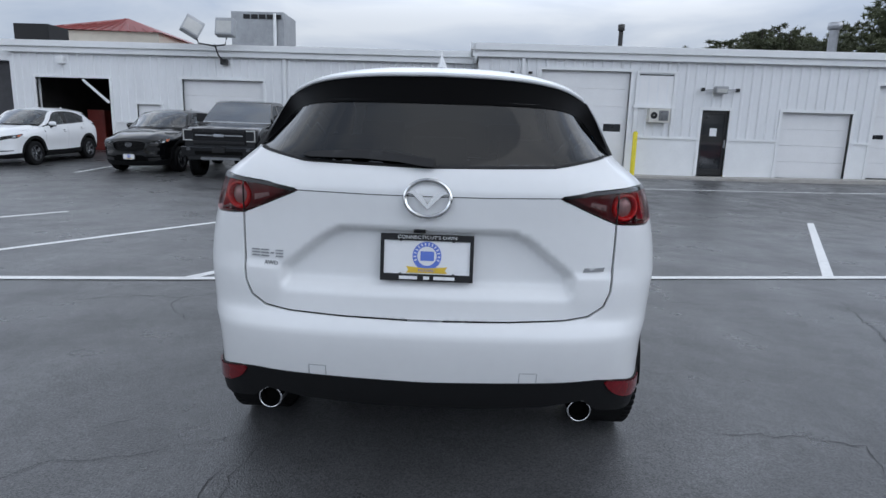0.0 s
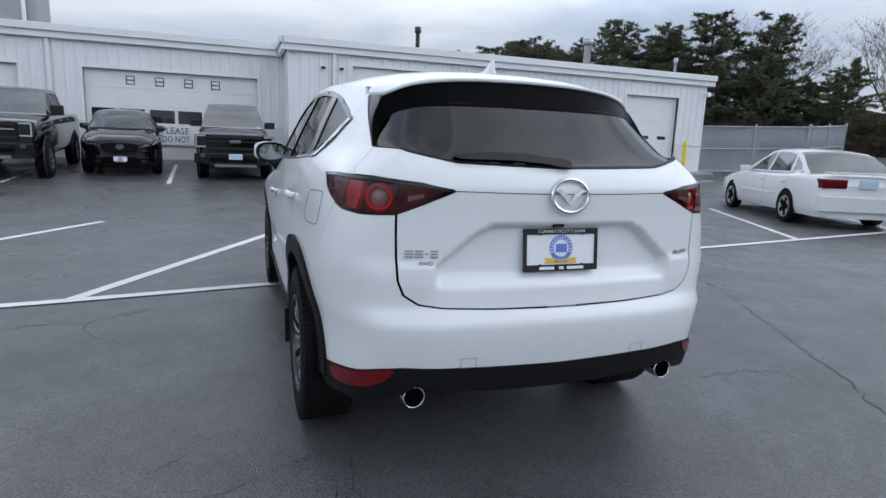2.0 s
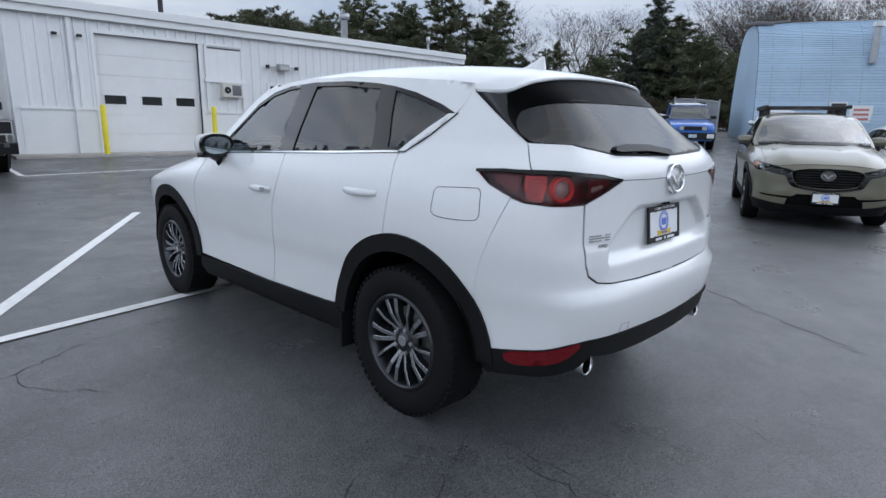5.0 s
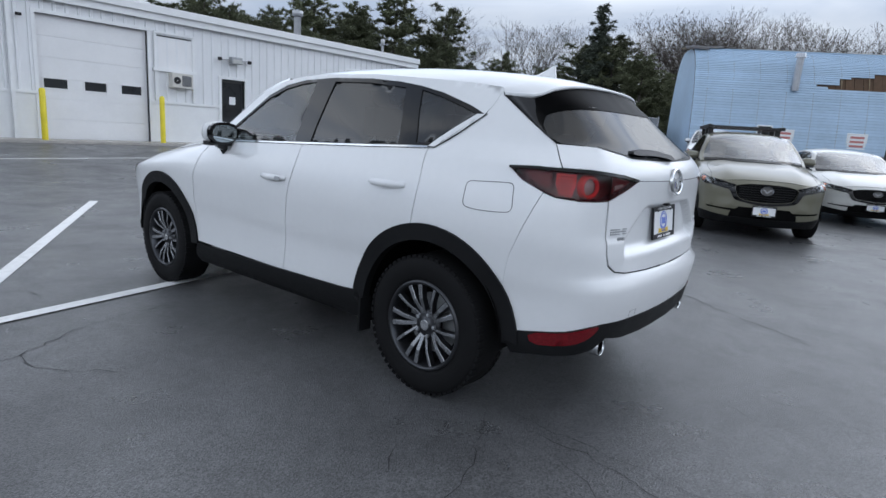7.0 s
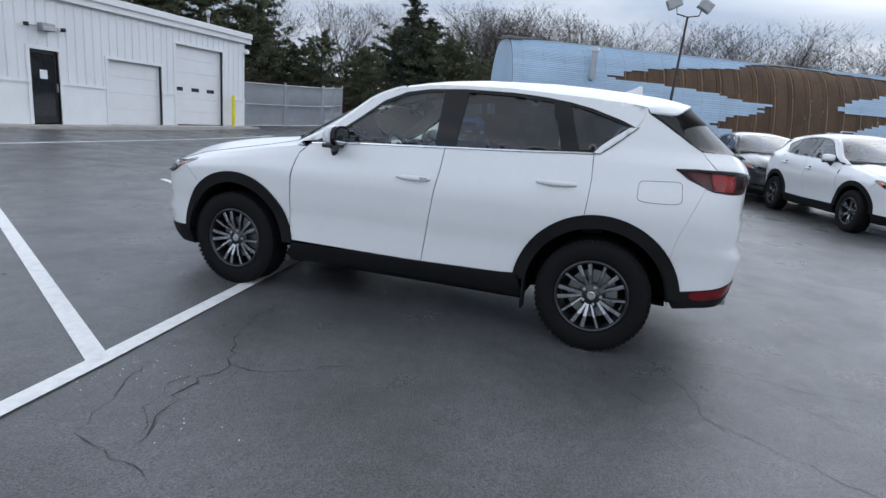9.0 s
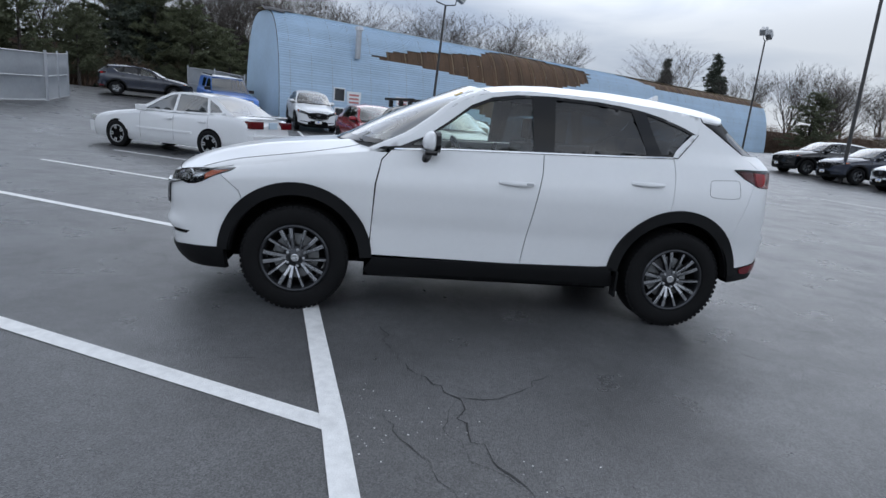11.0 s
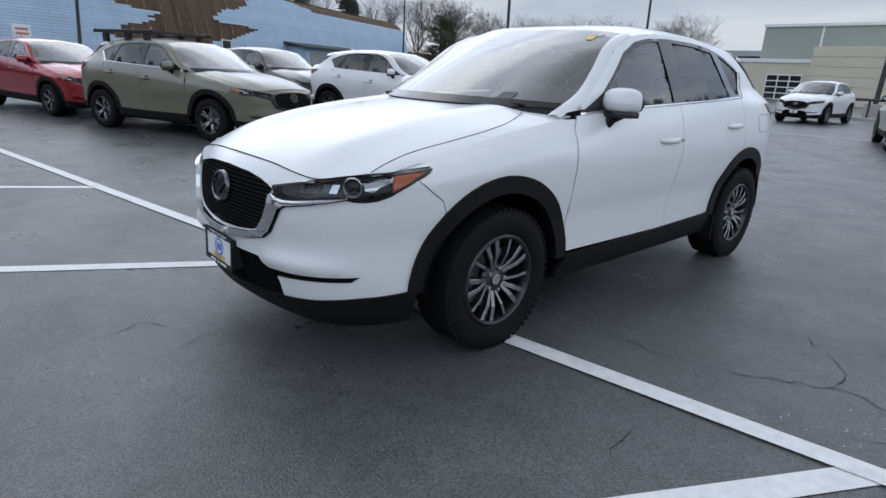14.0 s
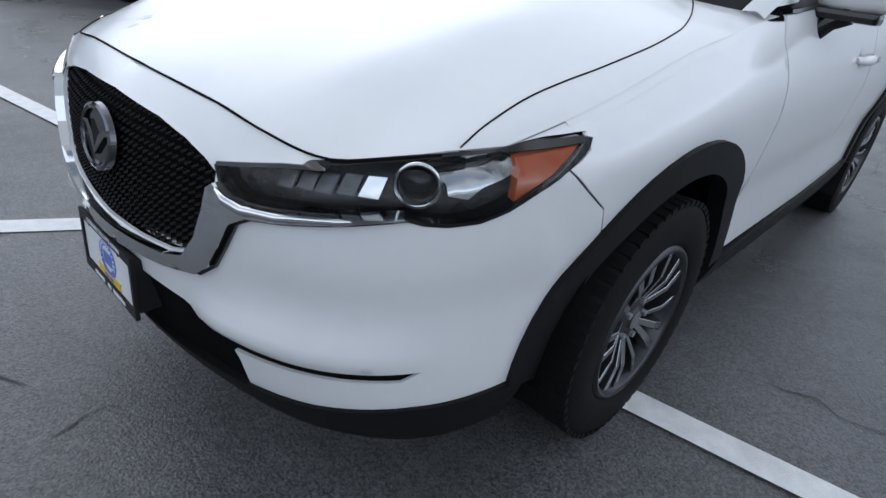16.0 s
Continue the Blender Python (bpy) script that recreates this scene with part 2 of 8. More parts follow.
def box(bm, x0, x1, y0, y1, z0, z1, bevel=0.0, m=None, mi=0):
    """A box between two corners, with bevelled edges where asked."""
    vs = [bm.verts.new(p) for p in ((x0, y0, z0), (x1, y0, z0), (x1, y1, z0), (x0, y1, z0),
                                    (x0, y0, z1), (x1, y0, z1), (x1, y1, z1), (x0, y1, z1))]
    fs = [bm.faces.new([vs[i] for i in q]) for q in
          ((0, 3, 2, 1), (4, 5, 6, 7), (0, 1, 5, 4), (1, 2, 6, 5), (2, 3, 7, 6), (3, 0, 4, 7))]
    for f in fs:
        f.material_index = mi
    if m is not None:
        bmesh.ops.transform(bm, matrix=m, verts=vs)
    if bevel:
        es = list({e for f in fs for e in f.edges})
        bmesh.ops.bevel(bm, geom=es, offset=bevel, segments=2, affect="EDGES", profile=0.7)
    return bm


def boxm(*a, bevel=0.0, m=None):
    return box(bmesh.new(), *a, bevel=bevel, m=m)


def tube(bm, pts, radii, sides=8, cap=True, mi=0):
    """A tapered tube along points."""
    pts = [Vector(p) for p in pts]
    if not isinstance(radii, (list, tuple)):
        radii = [radii] * len(pts)
    rings = []
    for i, p in enumerate(pts):
        d = (pts[min(i + 1, len(pts) - 1)] - pts[max(i - 1, 0)]).normalized()
        a = d.cross(Vector((0, 0, 1)) if abs(d.z) < 0.95 else Vector((1, 0, 0))).normalized()
        b = d.cross(a)
        rings.append([bm.verts.new(p + (a * math.cos(2 * math.pi * k / sides) + b * math.sin(2 * math.pi * k / sides)) * radii[i])
                      for k in range(sides)])
    for r, s in zip(rings, rings[1:]):
        for k in range(sides):
            bm.faces.new((r[k], r[(k + 1) % sides], s[(k + 1) % sides], s[k])).material_index = mi
    if cap:
        bm.faces.new(rings[0][::-1]).material_index = mi
        bm.faces.new(rings[-1]).material_index = mi
    return bm


def tubem(pts, radii, sides=8):
    return tube(bmesh.new(), pts, radii, sides)


def lathe(bm, prof, m=Matrix(), n=32, closed=False, mi=0):
    """A turned shape: profile of (radius, height) pairs about local z."""
    rings = []
    for r, h in prof:
        rings.append([bm.verts.new(m @ Vector((r * math.cos(2 * math.pi * k / n), r * math.sin(2 * math.pi * k / n), h))) for k in range(n)])
    pairs = list(zip(rings, rings[1:])) + ([(rings[-1], rings[0])] if closed else [])
    for r, s in pairs:
        for k in range(n):
            bm.faces.new((r[k], r[(k + 1) % n], s[(k + 1) % n], s[k])).material_index = mi
    return bm


def face(bm, pts, mi=0):
    f = bm.faces.new([bm.verts.new(p) for p in pts])
    f.material_index = mi
    return f


def prism(bm, poly, depth, m=Matrix(), bevel=0.0, mi=0):
    """A flat outline (x, y) thickened along z."""
    a = [bm.verts.new(m @ Vector((x, y, 0))) for x, y in poly]
    b = [bm.verts.new(m @ Vector((x, y, depth))) for x, y in poly]
    n = len(poly)
    bm.faces.new(a[::-1]).material_index = mi
    top = bm.faces.new(b)
    top.material_index = mi
    for k in range(n):
        bm.faces.new((a[k], a[(k + 1) % n], b[(k + 1) % n], b[k])).material_index = mi
    if bevel:
        bmesh.ops.bevel(bm, geom=list(top.edges), offset=bevel, segments=2, affect="EDGES")
    return bm


def ribbon(bm, pts, width, lift=0.004, step=0.5):
    """A painted strip that follows the ground."""
    pts = [Vector((p[0], p[1], 0)) for p in pts]
    out = []
    for a, b in zip(pts, pts[1:]):
        n = max(1, int((b - a).length / step))
        out += [a.lerp(b, k / n) for k in range(n)]
    out.append(pts[-1])
    prev = None
    for i, p in enumerate(out):
        d = (out[min(i + 1, len(out) - 1)] - out[max(i - 1, 0)]).normalized()
        s = Vector((-d.y, d.x, 0)) * width / 2
        row = [bm.verts.new((q.x, q.y, gz(q.x, q.y) + lift)) for q in (p + s, p - s)]
        if prev:
            bm.faces.new((prev[0], prev[1], row[1], row[0]))
        prev = row
    return bm


def text_mesh(body, size, depth=0.002, width=None):
    """Letters as a mesh lying in xy, centred."""
    cu = bpy.data.curves.new("letters", "FONT")
    cu.body, cu.size, cu.extrude, cu.align_x, cu.align_y = body, size, depth, "CENTER", "CENTER"
    cu.resolution_u = 2
    ob = bpy.data.objects.new("letters", cu)
    me = bpy.data.meshes.new_from_object(ob)
    bpy.data.objects.remove(ob)
    bpy.data.curves.remove(cu)
    bm = bmesh.new()
    bm.from_mesh(me)
    bpy.data.meshes.remove(me)
    if width and bm.verts:
        xs = [v.co.x for v in bm.verts]
        k = width / (max(xs) - min(xs))
        bmesh.ops.scale(bm, vec=(k, 1, 1), verts=bm.verts)
    return bm


def moved(bm, m):
    bmesh.ops.transform(bm, matrix=m, verts=bm.verts)
    return bm


def spline(xs, ys):
    """Smooth monotone interpolation through a few stations."""
    xs, ys = np.array(xs, float), np.array(ys, float)
    h = np.diff(xs)
    d = np.diff(ys) / h
    m = np.zeros(len(xs))
    for i in range(1, len(xs) - 1):
        if d[i - 1] * d[i] > 0:
            w1, w2 = 2 * h[i] + h[i - 1], h[i] + 2 * h[i - 1]
            m[i] = (w1 + w2) / (w1 / d[i - 1] + w2 / d[i])
    m[0], m[-1] = d[0], d[-1]

    def f(x):
        if x <= xs[0]:
            return float(ys[0] + m[0] * (x - xs[0]))
        if x >= xs[-1]:
            return float(ys[-1] + m[-1] * (x - xs[-1]))
        i = int(np.searchsorted(xs, x)) - 1
        t = (x - xs[i]) / h[i]
        a, b = ys[i], ys[i + 1]
        return float(a * (2 * t**3 - 3 * t**2 + 1) + b * (3 * t**2 - 2 * t**3) + h[i] * (m[i] * (t**3 - 2 * t**2 + t) + m[i + 1] * (t**3 - t**2)))
    return f

# ---------------------------------------------------------------- ground, stall lines, cracks
def ground_sheet():
    bm = bmesh.new()
    xs = [-600, -200, -80] + [-40 + 2 * k for k in range(61)] + [100, 200, 600]
    ys = [-600, -250, -120] + [-60 + 2 * k for k in range(51)] + [60, 100, 200, 600]
    rows = [[bm.verts.new((x, y, gz(x, y))) for x in xs] for y in ys]
    for a, b in zip(rows, rows[1:]):
        for i in range(len(xs) - 1):
            bm.faces.new((a[i], a[i + 1], b[i + 1], b[i]))
    ob = finish("ground", bm, ASPHALT, smooth=True)
    tagged(ob, "dark grey sealed asphalt parking lot with cracks and patches", "asphalt", kind="structure")


ground_sheet()


def line(a, b, w=0.11, lift=0.004):
    ob = finish("parking_line", ribbon(bmesh.new(), [a, b], w, lift), LINE)
    tagged(ob, "worn white painted parking line on the asphalt", "parking line", "stall lines", "structure")


# the long divider and the slanted stalls that leave it on the far side
U = Vector((0.9895, 0.1445, 0))
S = Vector((0.475, 0.880, 0)).normalized()
O = Vector((-2.41, 2.32, 0))
V = Vector((6.51, 1.10, 0)).normalized()
divider = finish("parking_line", ribbon(bmesh.new(), [O - U * 9, O, O + V * 16.5], 0.11, 0.0085), LINE)
tagged(divider, "long worn white painted divider line on the asphalt", "parking line", "stall lines", "structure")
for k in (-2, -1, 0, 1, 2, 3, 4):
    p = O + (V if k > 0 else U) * (k * 3.28)
    line(p, p + S * 5.6)
# near side stall lines
line((-0.2, 12.83), (-0.2, 15.8), 0.1)
line((-0.2, 12.75), (15.5, 14.2), 0.1)
line((-2.65, 12.2), (-2.9, 17.2), 0.1)
line((-5.9, 12.1), (-6.1, 17.2), 0.1)
line((-10.4, 12.6), (-10.8, 17.2), 0.1)
line((11.4, -11.5), (-6, -18.6), 0.1)
line((15, 2.0), (22, 3.2), 0.1)
line((21.5, 5.5), (17.5, 4.6), 0.1)


def crack(pts, w=0.012, seed=0):
    rng = random.Random(seed)
    fine = []
    for a, b in zip(pts, pts[1:]):
        n = max(2, int(math.dist(a, b) / 0.06))
        for k in range(n):
            t = k / n
            fine.append((a[0] + (b[0] - a[0]) * t + rng.gauss(0, 0.014), a[1] + (b[1] - a[1]) * t + rng.gauss(0, 0.014)))
    fine.append(pts[-1])
    bm = bmesh.new()
    prev = None
    for i, p in enumerate(fine):
        q = fine[min(i + 1, len(fine) - 1)]
        o = fine[max(i - 1, 0)]
        d = Vector((q[0] - o[0], q[1] - o[1], 0)).normalized()
        ww = w * rng.uniform(0.3, 1.2) * (0.25 if i in (0, len(fine) - 1) else 1)
        s = Vector((-d.y, d.x, 0)) * ww / 2
        row = [bm.verts.new((p[0] + s.x, p[1] + s.y, gz(*p) + 0.003)), bm.verts.new((p[0] - s.x, p[1] - s.y, gz(*p) + 0.003))]
        if prev:
            bm.faces.new((prev[0], prev[1], row[1], row[0]))
        prev = row
    ob = finish("asphalt_crack", bm, CRACK)
    tagged(ob, "thin dark jagged crack in the asphalt", "crack", "cracks in the lot", "structure")


CRACKS = [
    (0.012, [(-1.74, 1.99), (-2.12, 1.73), (-2.32, 1.74), (-2.51, 1.72), (-2.70, 1.62), (-2.91, 1.54)]),
    (0.010, [(-2.14, 1.72), (-2.10, 1.48), (-2.0, 1.34), (-1.83, 1.17)]),
    (0.008, [(-1.74, 1.99), (-1.44, 2.08), (-1.17, 2.11)]),
    (0.006, [(-0.81, -0.67), (-0.83, -0.89), (-0.89, -1.17), (-0.88, -1.62)]),
    (0.005, [(-0.92, -0.81), (-1.09, -1.08), (-1.25, -1.28), (-1.4, -1.46)]),
    (0.010, [(1.71, -1.24), (1.64, -1.48)]),
    (0.005, [(-2.15, 1.76), (-2.4, 1.82), (-2.67, 1.74), (-2.84, 1.58)]),
    (0.005, [(-0.75, -0.33), (-1.14, -0.55), (-1.55, -0.69), (-1.92, -1.29)]),
    (0.005, [(-0.74, -0.41), (-0.76, -1.26), (-0.86, -2.56)]),
    (0.007, [(-3.05, 1.31), (-2.95, 1.81), (-2.28, 2.11)]),
    (0.010, [(2.19, 1.58), (2.32, 1.22)]),
    (0.008, [(1.36, -0.17), (1.7, -0.16), (2.01, -0.22), (1.93, -0.45)]),
    (0.008, [(1.92, 2.17), (2.29, 2.14), (2.66, 2.11)]),
    (0.008, [(-1.54, -0.39), (-1.33, -0.27)]),
    (0.012, [(3.56, 2.41), (3.24, 1.42), (2.81, 0.62), (2.47, -0.03), (2.28, -0.43), (2.05, -0.75), (1.73, -1.39)]),
    (0.008, [(0.01, 3.91), (0.04, 3.82), (0.01, 3.74)]),
    (0.010, [(0.31, 4.19), (0.39, 3.99), (0.25, 3.9)]),
    (0.007, [(-1.76, 3.03), (-1.71, 2.74)]),
    (0.006, [(0.18, -1.16), (0.18, -1.26), (0.09, -1.38)]),
    (0.006, [(0.44, -1.31), (0.46, -1.59)])]
for i, (w, pts) in enumerate(CRACKS):
    crack(pts, w * 0.75, i)


def chips():
    """Flakes of old white paint near the line junction."""
    rng = random.Random(21)
    bm = bmesh.new()
    for cx, cy, sx, sy, n in ((-2.40, 1.95, 0.08, 0.16, 26), (-2.35, 2.18, 0.25, 0.06, 18), (-2.75, 1.6, 0.1, 0.2, 9), (2.9, -1.2, 0.3, 0.3, 8)):
        for _ in range(n):
            x, y, r, a = rng.gauss(cx, sx), rng.gauss(cy, sy), rng.uniform(0.002, 0.0055), rng.random() * 6
            face(bm, [(x + r * rng.uniform(0.5, 1.2) * math.cos(a + k * 1.26), y + r * rng.uniform(0.5, 1.2) * math.sin(a + k * 1.26), gz(x, y) + 0.003) for k in range(5)])
    tagged(finish("paint_flakes", bm, LINE), "small white flakes of old line paint", "paint flakes", kind="stuff")


chips()

# ---------------------------------------------------------------- white workshop
WY, LY = 17.1, 19.0      # faces of the forward and of the recessed wing
EAVE = 4.1


def ribbed(bm, x0, x1, z0, z1, y, pitch=0.305, depth=0.03):
    """Vertical-ribbed sheet facing -y: shallow trapezoid ribs."""
    xs = [(x0, 0.0)]
    k = math.ceil(x0 / pitch)
    while k * pitch < x1:
        c = k * pitch
        for dx, d in ((-0.05, 0.0), (-0.028, 1.0), (0.028, 1.0), (0.05, 0.0)):
            if x0 < c + dx < x1:
                xs.append((c + dx, d))
        k += 1
    xs.append((x1, 0.0))
    prev = None
    for x, d in xs:
        row = (bm.verts.new((x, y - d * depth, z0)), bm.verts.new((x, y - d * depth, z1)))
        if prev:
            bm.faces.new((prev[0], row[0], row[1], prev[1]))
        prev = row


def facade(name, x0, x1, y, zb, openings, label):
    """A wall with openings: a smooth wainscot below, ribbed sheet above, real thickness behind."""
    wall = thing(name, Matrix(), label, "wall", kind="structure")
    core, rib, low = bmesh.new(), bmesh.new(), bmesh.new()
    cuts = sorted({x0, x1, *(o[0] for o in openings), *(o[1] for o in openings)})
    for a, b in zip(cuts, cuts[1:]):
        mid = (a + b) / 2
        spans = [(zb, EAVE)]
        for ox0, ox1, oz0, oz1 in openings:
            if ox0 < mid < ox1:
                new_s = []
                for s0, s1 in spans:
                    if oz0 - s0 > 0.02:
                        new_s.append((s0, min(s1, oz0)))
                    if s1 - oz1 > 0.02:
                        new_s.append((max(s0, oz1), s1))
                spans = new_s
        for s0, s1 in spans:
            box(core, a, b, y, y + 0.22, s0, s1)
            if s0 < 1.6:
                box(low, a, b, y - 0.012, y - 0.001, s0, min(s1, 1.6))
            if s1 > 1.6:
                ribbed(rib, a, b, max(s0, 1.6), s1, y - 0.006)
    part("wall_core", core, SIDING, wall)
    part("ribbed_sheet", rib, SIDING, wall, "white vertical-ribbed metal sheet")
    part("wainscot", low, TRIM, wall, "smooth white lower panel")
    tr = bmesh.new()
    for a, b in zip(cuts, cuts[1:]):
        mid = (a + b) / 2
        if not any(o[0] < mid < o[1] and o[2] < 1.6 < o[3] for o in openings):
            box(tr, a, b, y - 0.05, y - 0.005, 1.58, 1.66)
    part("wainscot_trim", tr, TRIM, wall)
    for ox0, ox1, oz0, oz1 in openings:
        fr = bmesh.new()
        w = 0.1
        box(fr, ox0 - w, ox0, y - 0.045, y + 0.1, oz0, oz1 + w)
        box(fr, ox1, ox1 + w, y - 0.045, y + 0.1, oz0, oz1 + w)
        box(fr, ox0, ox1, y - 0.045, y + 0.1, oz1, oz1 + w)
        part("opening_trim", fr, TRIM, wall)
    return wall


def sectional_door(x0, x1, y, z0, z1, rows, windows=None, label="white sectional garage door, closed", ribs=4):
    d = thing("garage_door", Matrix(), label, "garage door", "garage doors", "structure")
    h = (z1 - z0) / rows
    for r in range(rows):
        bm = bmesh.new()
        a, b = z0 + r * h + 0.002, z0 + (r + 1) * h - 0.002
        wins = windows[1] if windows and windows[0] == r else []
        xs = [x0]
        for w0, w1, _, _ in wins:
            xs += [w0, w1]
        xs.append(x1)
        for i in range(0, len(xs), 2):
            box(bm, xs[i], xs[i + 1], y, y + 0.05, a, b, bevel=0.006)
        for w0, w1, wz0, wz1 in wins:
            box(bm, w0, w1, y, y + 0.05, a, wz0)
            box(bm, w0, w1, y, y + 0.05, wz1, b)
        part("panel", bm, DOORWHITE, d)
        for w0, w1, wz0, wz1 in wins:
            part("pane", boxm(w0, w1, y + 0.012, y + 0.03, wz0, wz1), DARKGLASS, d, "dark window pane")
            fr = bmesh.new()
            for q in ((w0 - 0.03, w1 + 0.03, wz0 - 0.03, wz0), (w0 - 0.03, w1 + 0.03, wz1, wz1 + 0.03),
                      (w0 - 0.03, w0, wz0, wz1), (w1, w1 + 0.03, wz0, wz1)):
                box(fr, q[0], q[1], y - 0.012, y + 0.004, q[2], q[3])
            part("window_frame", fr, DOORWHITE, d)
    part("bottom_seal", boxm(x0, x1, y + 0.005, y + 0.045, z0 - 0.03, z0 + 0.004), BLACKMAT, d)
    return d


G1, DR, G2, G3 = (2.58, 5.50, 0.2, 3.70), (7.93, 8.82, 0.2, 2.55), (10.53, 12.80, 0.2, 2.56), (13.5, 16.07, 0.2, 3.48)
facade("wall_south", 0.66, 17.48, WY, 0.1, [G1, DR, G2, G3], "white ribbed metal workshop wall with garage doors")
GO, GL2, GL3, SD = (-15.95, -13.15, 0.0, 3.17), (-10.40, -7.38, 0.0, 3.23), (-5.65, -0.38, 0.0, 3.25), (-12.15, -11.25, 0.0, 2.28)
facade("wall_southwest", -16.9, 0.5, LY, 0.0, [GO, GL2, GL3, SD], "white ribbed metal wall of the recessed workshop wing")

sectional_door(2.58, 5.50, WY + 0.09, 0.36, 3.70, 6,
               (2, [(2.72, 3.30, 1.77, 2.02), (3.74, 4.32, 1.77, 2.02), (4.74, 5.32, 1.77, 2.02)]))
sectional_door(10.53, 12.80, WY + 0.12, 0.42, 2.56, 4)
sectional_door(13.5, 16.07, WY + 0.12, 0.5, 3.48, 6,
               (2, [(13.62, 13.98, 1.78, 1.92), (14.42, 14.84, 1.78, 1.92), (15.26, 15.70, 1.78, 1.92)]))
sectional_door(-10.40, -7.38, LY + 0.12, 0.4, 3.23, 5)
sectional_door(-5.65, -0.38, LY + 0.12, 0.4, 3.25, 5,
               (2, [(-5.5, -4.8, 1.6, 2.03), (-4.7, -3.95, 1.6, 2.03), (-3.8, -3.05, 1.6, 2.03), (-2.95, -2.2, 1.6, 2.03), (-2.1, -1.4, 1.6, 2.03), (-1.3, -0.6, 1.6, 2.03)]))


def wall_rest():
    # corner return, far gable, backs and roof deck
    bm = bmesh.new()
    box(bm, 0.5, 0.66, WY, LY + 0.2, 0.1, EAVE)
    box(bm, 17.26, 17.48, WY + 0.23, 34, 0.1, EAVE)
    box(bm, -16.9, -16.68, LY + 0.23, 34, 0.0, EAVE)
    box(bm, -16.9, 17.48, 34, 34.2, 0.0, EAVE)
    ob = finish("wall_returns", bm, SIDING)
    tagged(ob, "white painted return walls of the workshop", "wall", kind="structure")
    bm = bmesh.new()
    box(bm, 0.45, 17.6, WY - 0.1, 34.2, EAVE, EAVE + 0.1)
    box(bm, -17, 0.45, LY - 0.1, 34.2, EAVE, EAVE + 0.1)
    tagged(finish("roof_deck", bm, GREYMETAL), "low grey workshop roof deck", "roof", kind="structure")
    # fascia gutter with a stepped profile
    f = bmesh.new()
    for x0, x1, y in ((0.35, 17.75, WY), (-17.1, 0.45, LY)):
        box(f, x0, x1, y - 0.16, y - 0.1, EAVE - 0.06, EAVE + 0.34, bevel=0.01)
        box(f, x0, x1, y - 0.24, y - 0.16, EAVE + 0.14, EAVE + 0.36, bevel=0.015)
    box(f, 0.30, 0.36, WY - 0.16, LY - 0.16, EAVE - 0.06, EAVE + 0.34, bevel=0.01)
    box(f, 0.22, 0.30, WY - 0.24, LY - 0.24, EAVE + 0.14, EAVE + 0.36, bevel=0.015)
    box(f, 17.66, 17.75, WY - 0.1, 34, EAVE - 0.06, EAVE + 0.34, bevel=0.01)
    tagged(finish("fascia_gutter", f, TRIM), "white stepped metal fascia along the roof edge", "fascia", kind="structure")
    for x, y in ((1.96, WY), (-6.54, LY), (9.6, WY)):
        if x > 9:
            continue
        bm = bmesh.new()
        box(bm, x - 0.05, x + 0.05, y - 0.12, y - 0.035, 0.35, EAVE + 0.1, bevel=0.012)
        tagged(finish("downspout", bm, TRIM), "white square downspout on the wall", "downspout", "downspouts", "structure")
    # dark workshop behind the open door
    bm = bmesh.new()
    box(bm, -16.4, -12.6, LY + 0.3, LY + 6, 0.2, 0.38)
    box(bm, -16.4, -12.6, LY + 5.8, LY + 6, 0.38, 4.0)
    box(bm, -16.6, -16.4, LY + 0.3, LY + 6, 0.38, 4.0)
    box(bm, -12.8, -12.6, LY + 0.3, LY + 6, 0.38, 4.0)
    tagged(finish("workshop_bay", bm, INTERIOR), "dark workshop bay behind the open garage door", "interior", kind="structure")
    bm = bmesh.new()
    box(bm, -15.4, -14.7, LY + 2.0, LY + 2.5, 0.38, 2.1, bevel=0.03)
    for k in range(5):
        box(bm, -15.36, -14.74, LY + 1.97, LY + 2.0, 0.5 + k * 0.3, 0.76 + k * 0.3, bevel=0.01)
    tagged(finish("tool_cabinet", bm, mat("red_cabinet", (0.22, 0.03, 0.02), 0.4, vary=0.2)), "dull red tool cabinet in the workshop bay", "cabinet")
    bm = tubem([(-14.1, LY - 0.1, 3.1), (-13.15, LY - 0.12, 2.3)], 0.05, 6)
    tagged(finish("door_brace", bm, TRIM), "white diagonal brace at the open garage door", "brace", kind="structure")


wall_rest()


def entry_door():
    d = thing("door_1", Matrix(), "dark glazed entry door in black frame, closed, paper notice", "door", kind="structure")
    x0, x1, z0, z1, y = 7.93, 8.82, 0.42, 2.55, WY + 0.05
    fr = bmesh.new()
    box(fr, x0, x0 + 0.09, y, y + 0.06, z0, z1)
    box(fr, x1 - 0.09, x1, y, y + 0.06, z0, z1)
    box(fr, x0 + 0.09, x1 - 0.09, y, y + 0.06, z1 - 0.1, z1)
    box(fr, x0 + 0.09, x1 - 0.09, y, y + 0.06, z0, z0 + 0.22)
    part("door_frame", fr, BLACK, d)
    part("pane", boxm(x0 + 0.09, x1 - 0.09, y + 0.02, y + 0.035, z0 + 0.22, z1 - 0.1), DARKGLASS, d, "dark reflecting glass")
    part("notice", boxm(8.27, 8.5, y + 0.008, y + 0.014, 1.72, 1.98), WHITE, d, "pale paper notice")
    part("door_handle", boxm(x1 - 0.07, x1 - 0.03, y - 0.05, y, 1.35, 1.6, bevel=0.008), GALV, d)


entry_door()


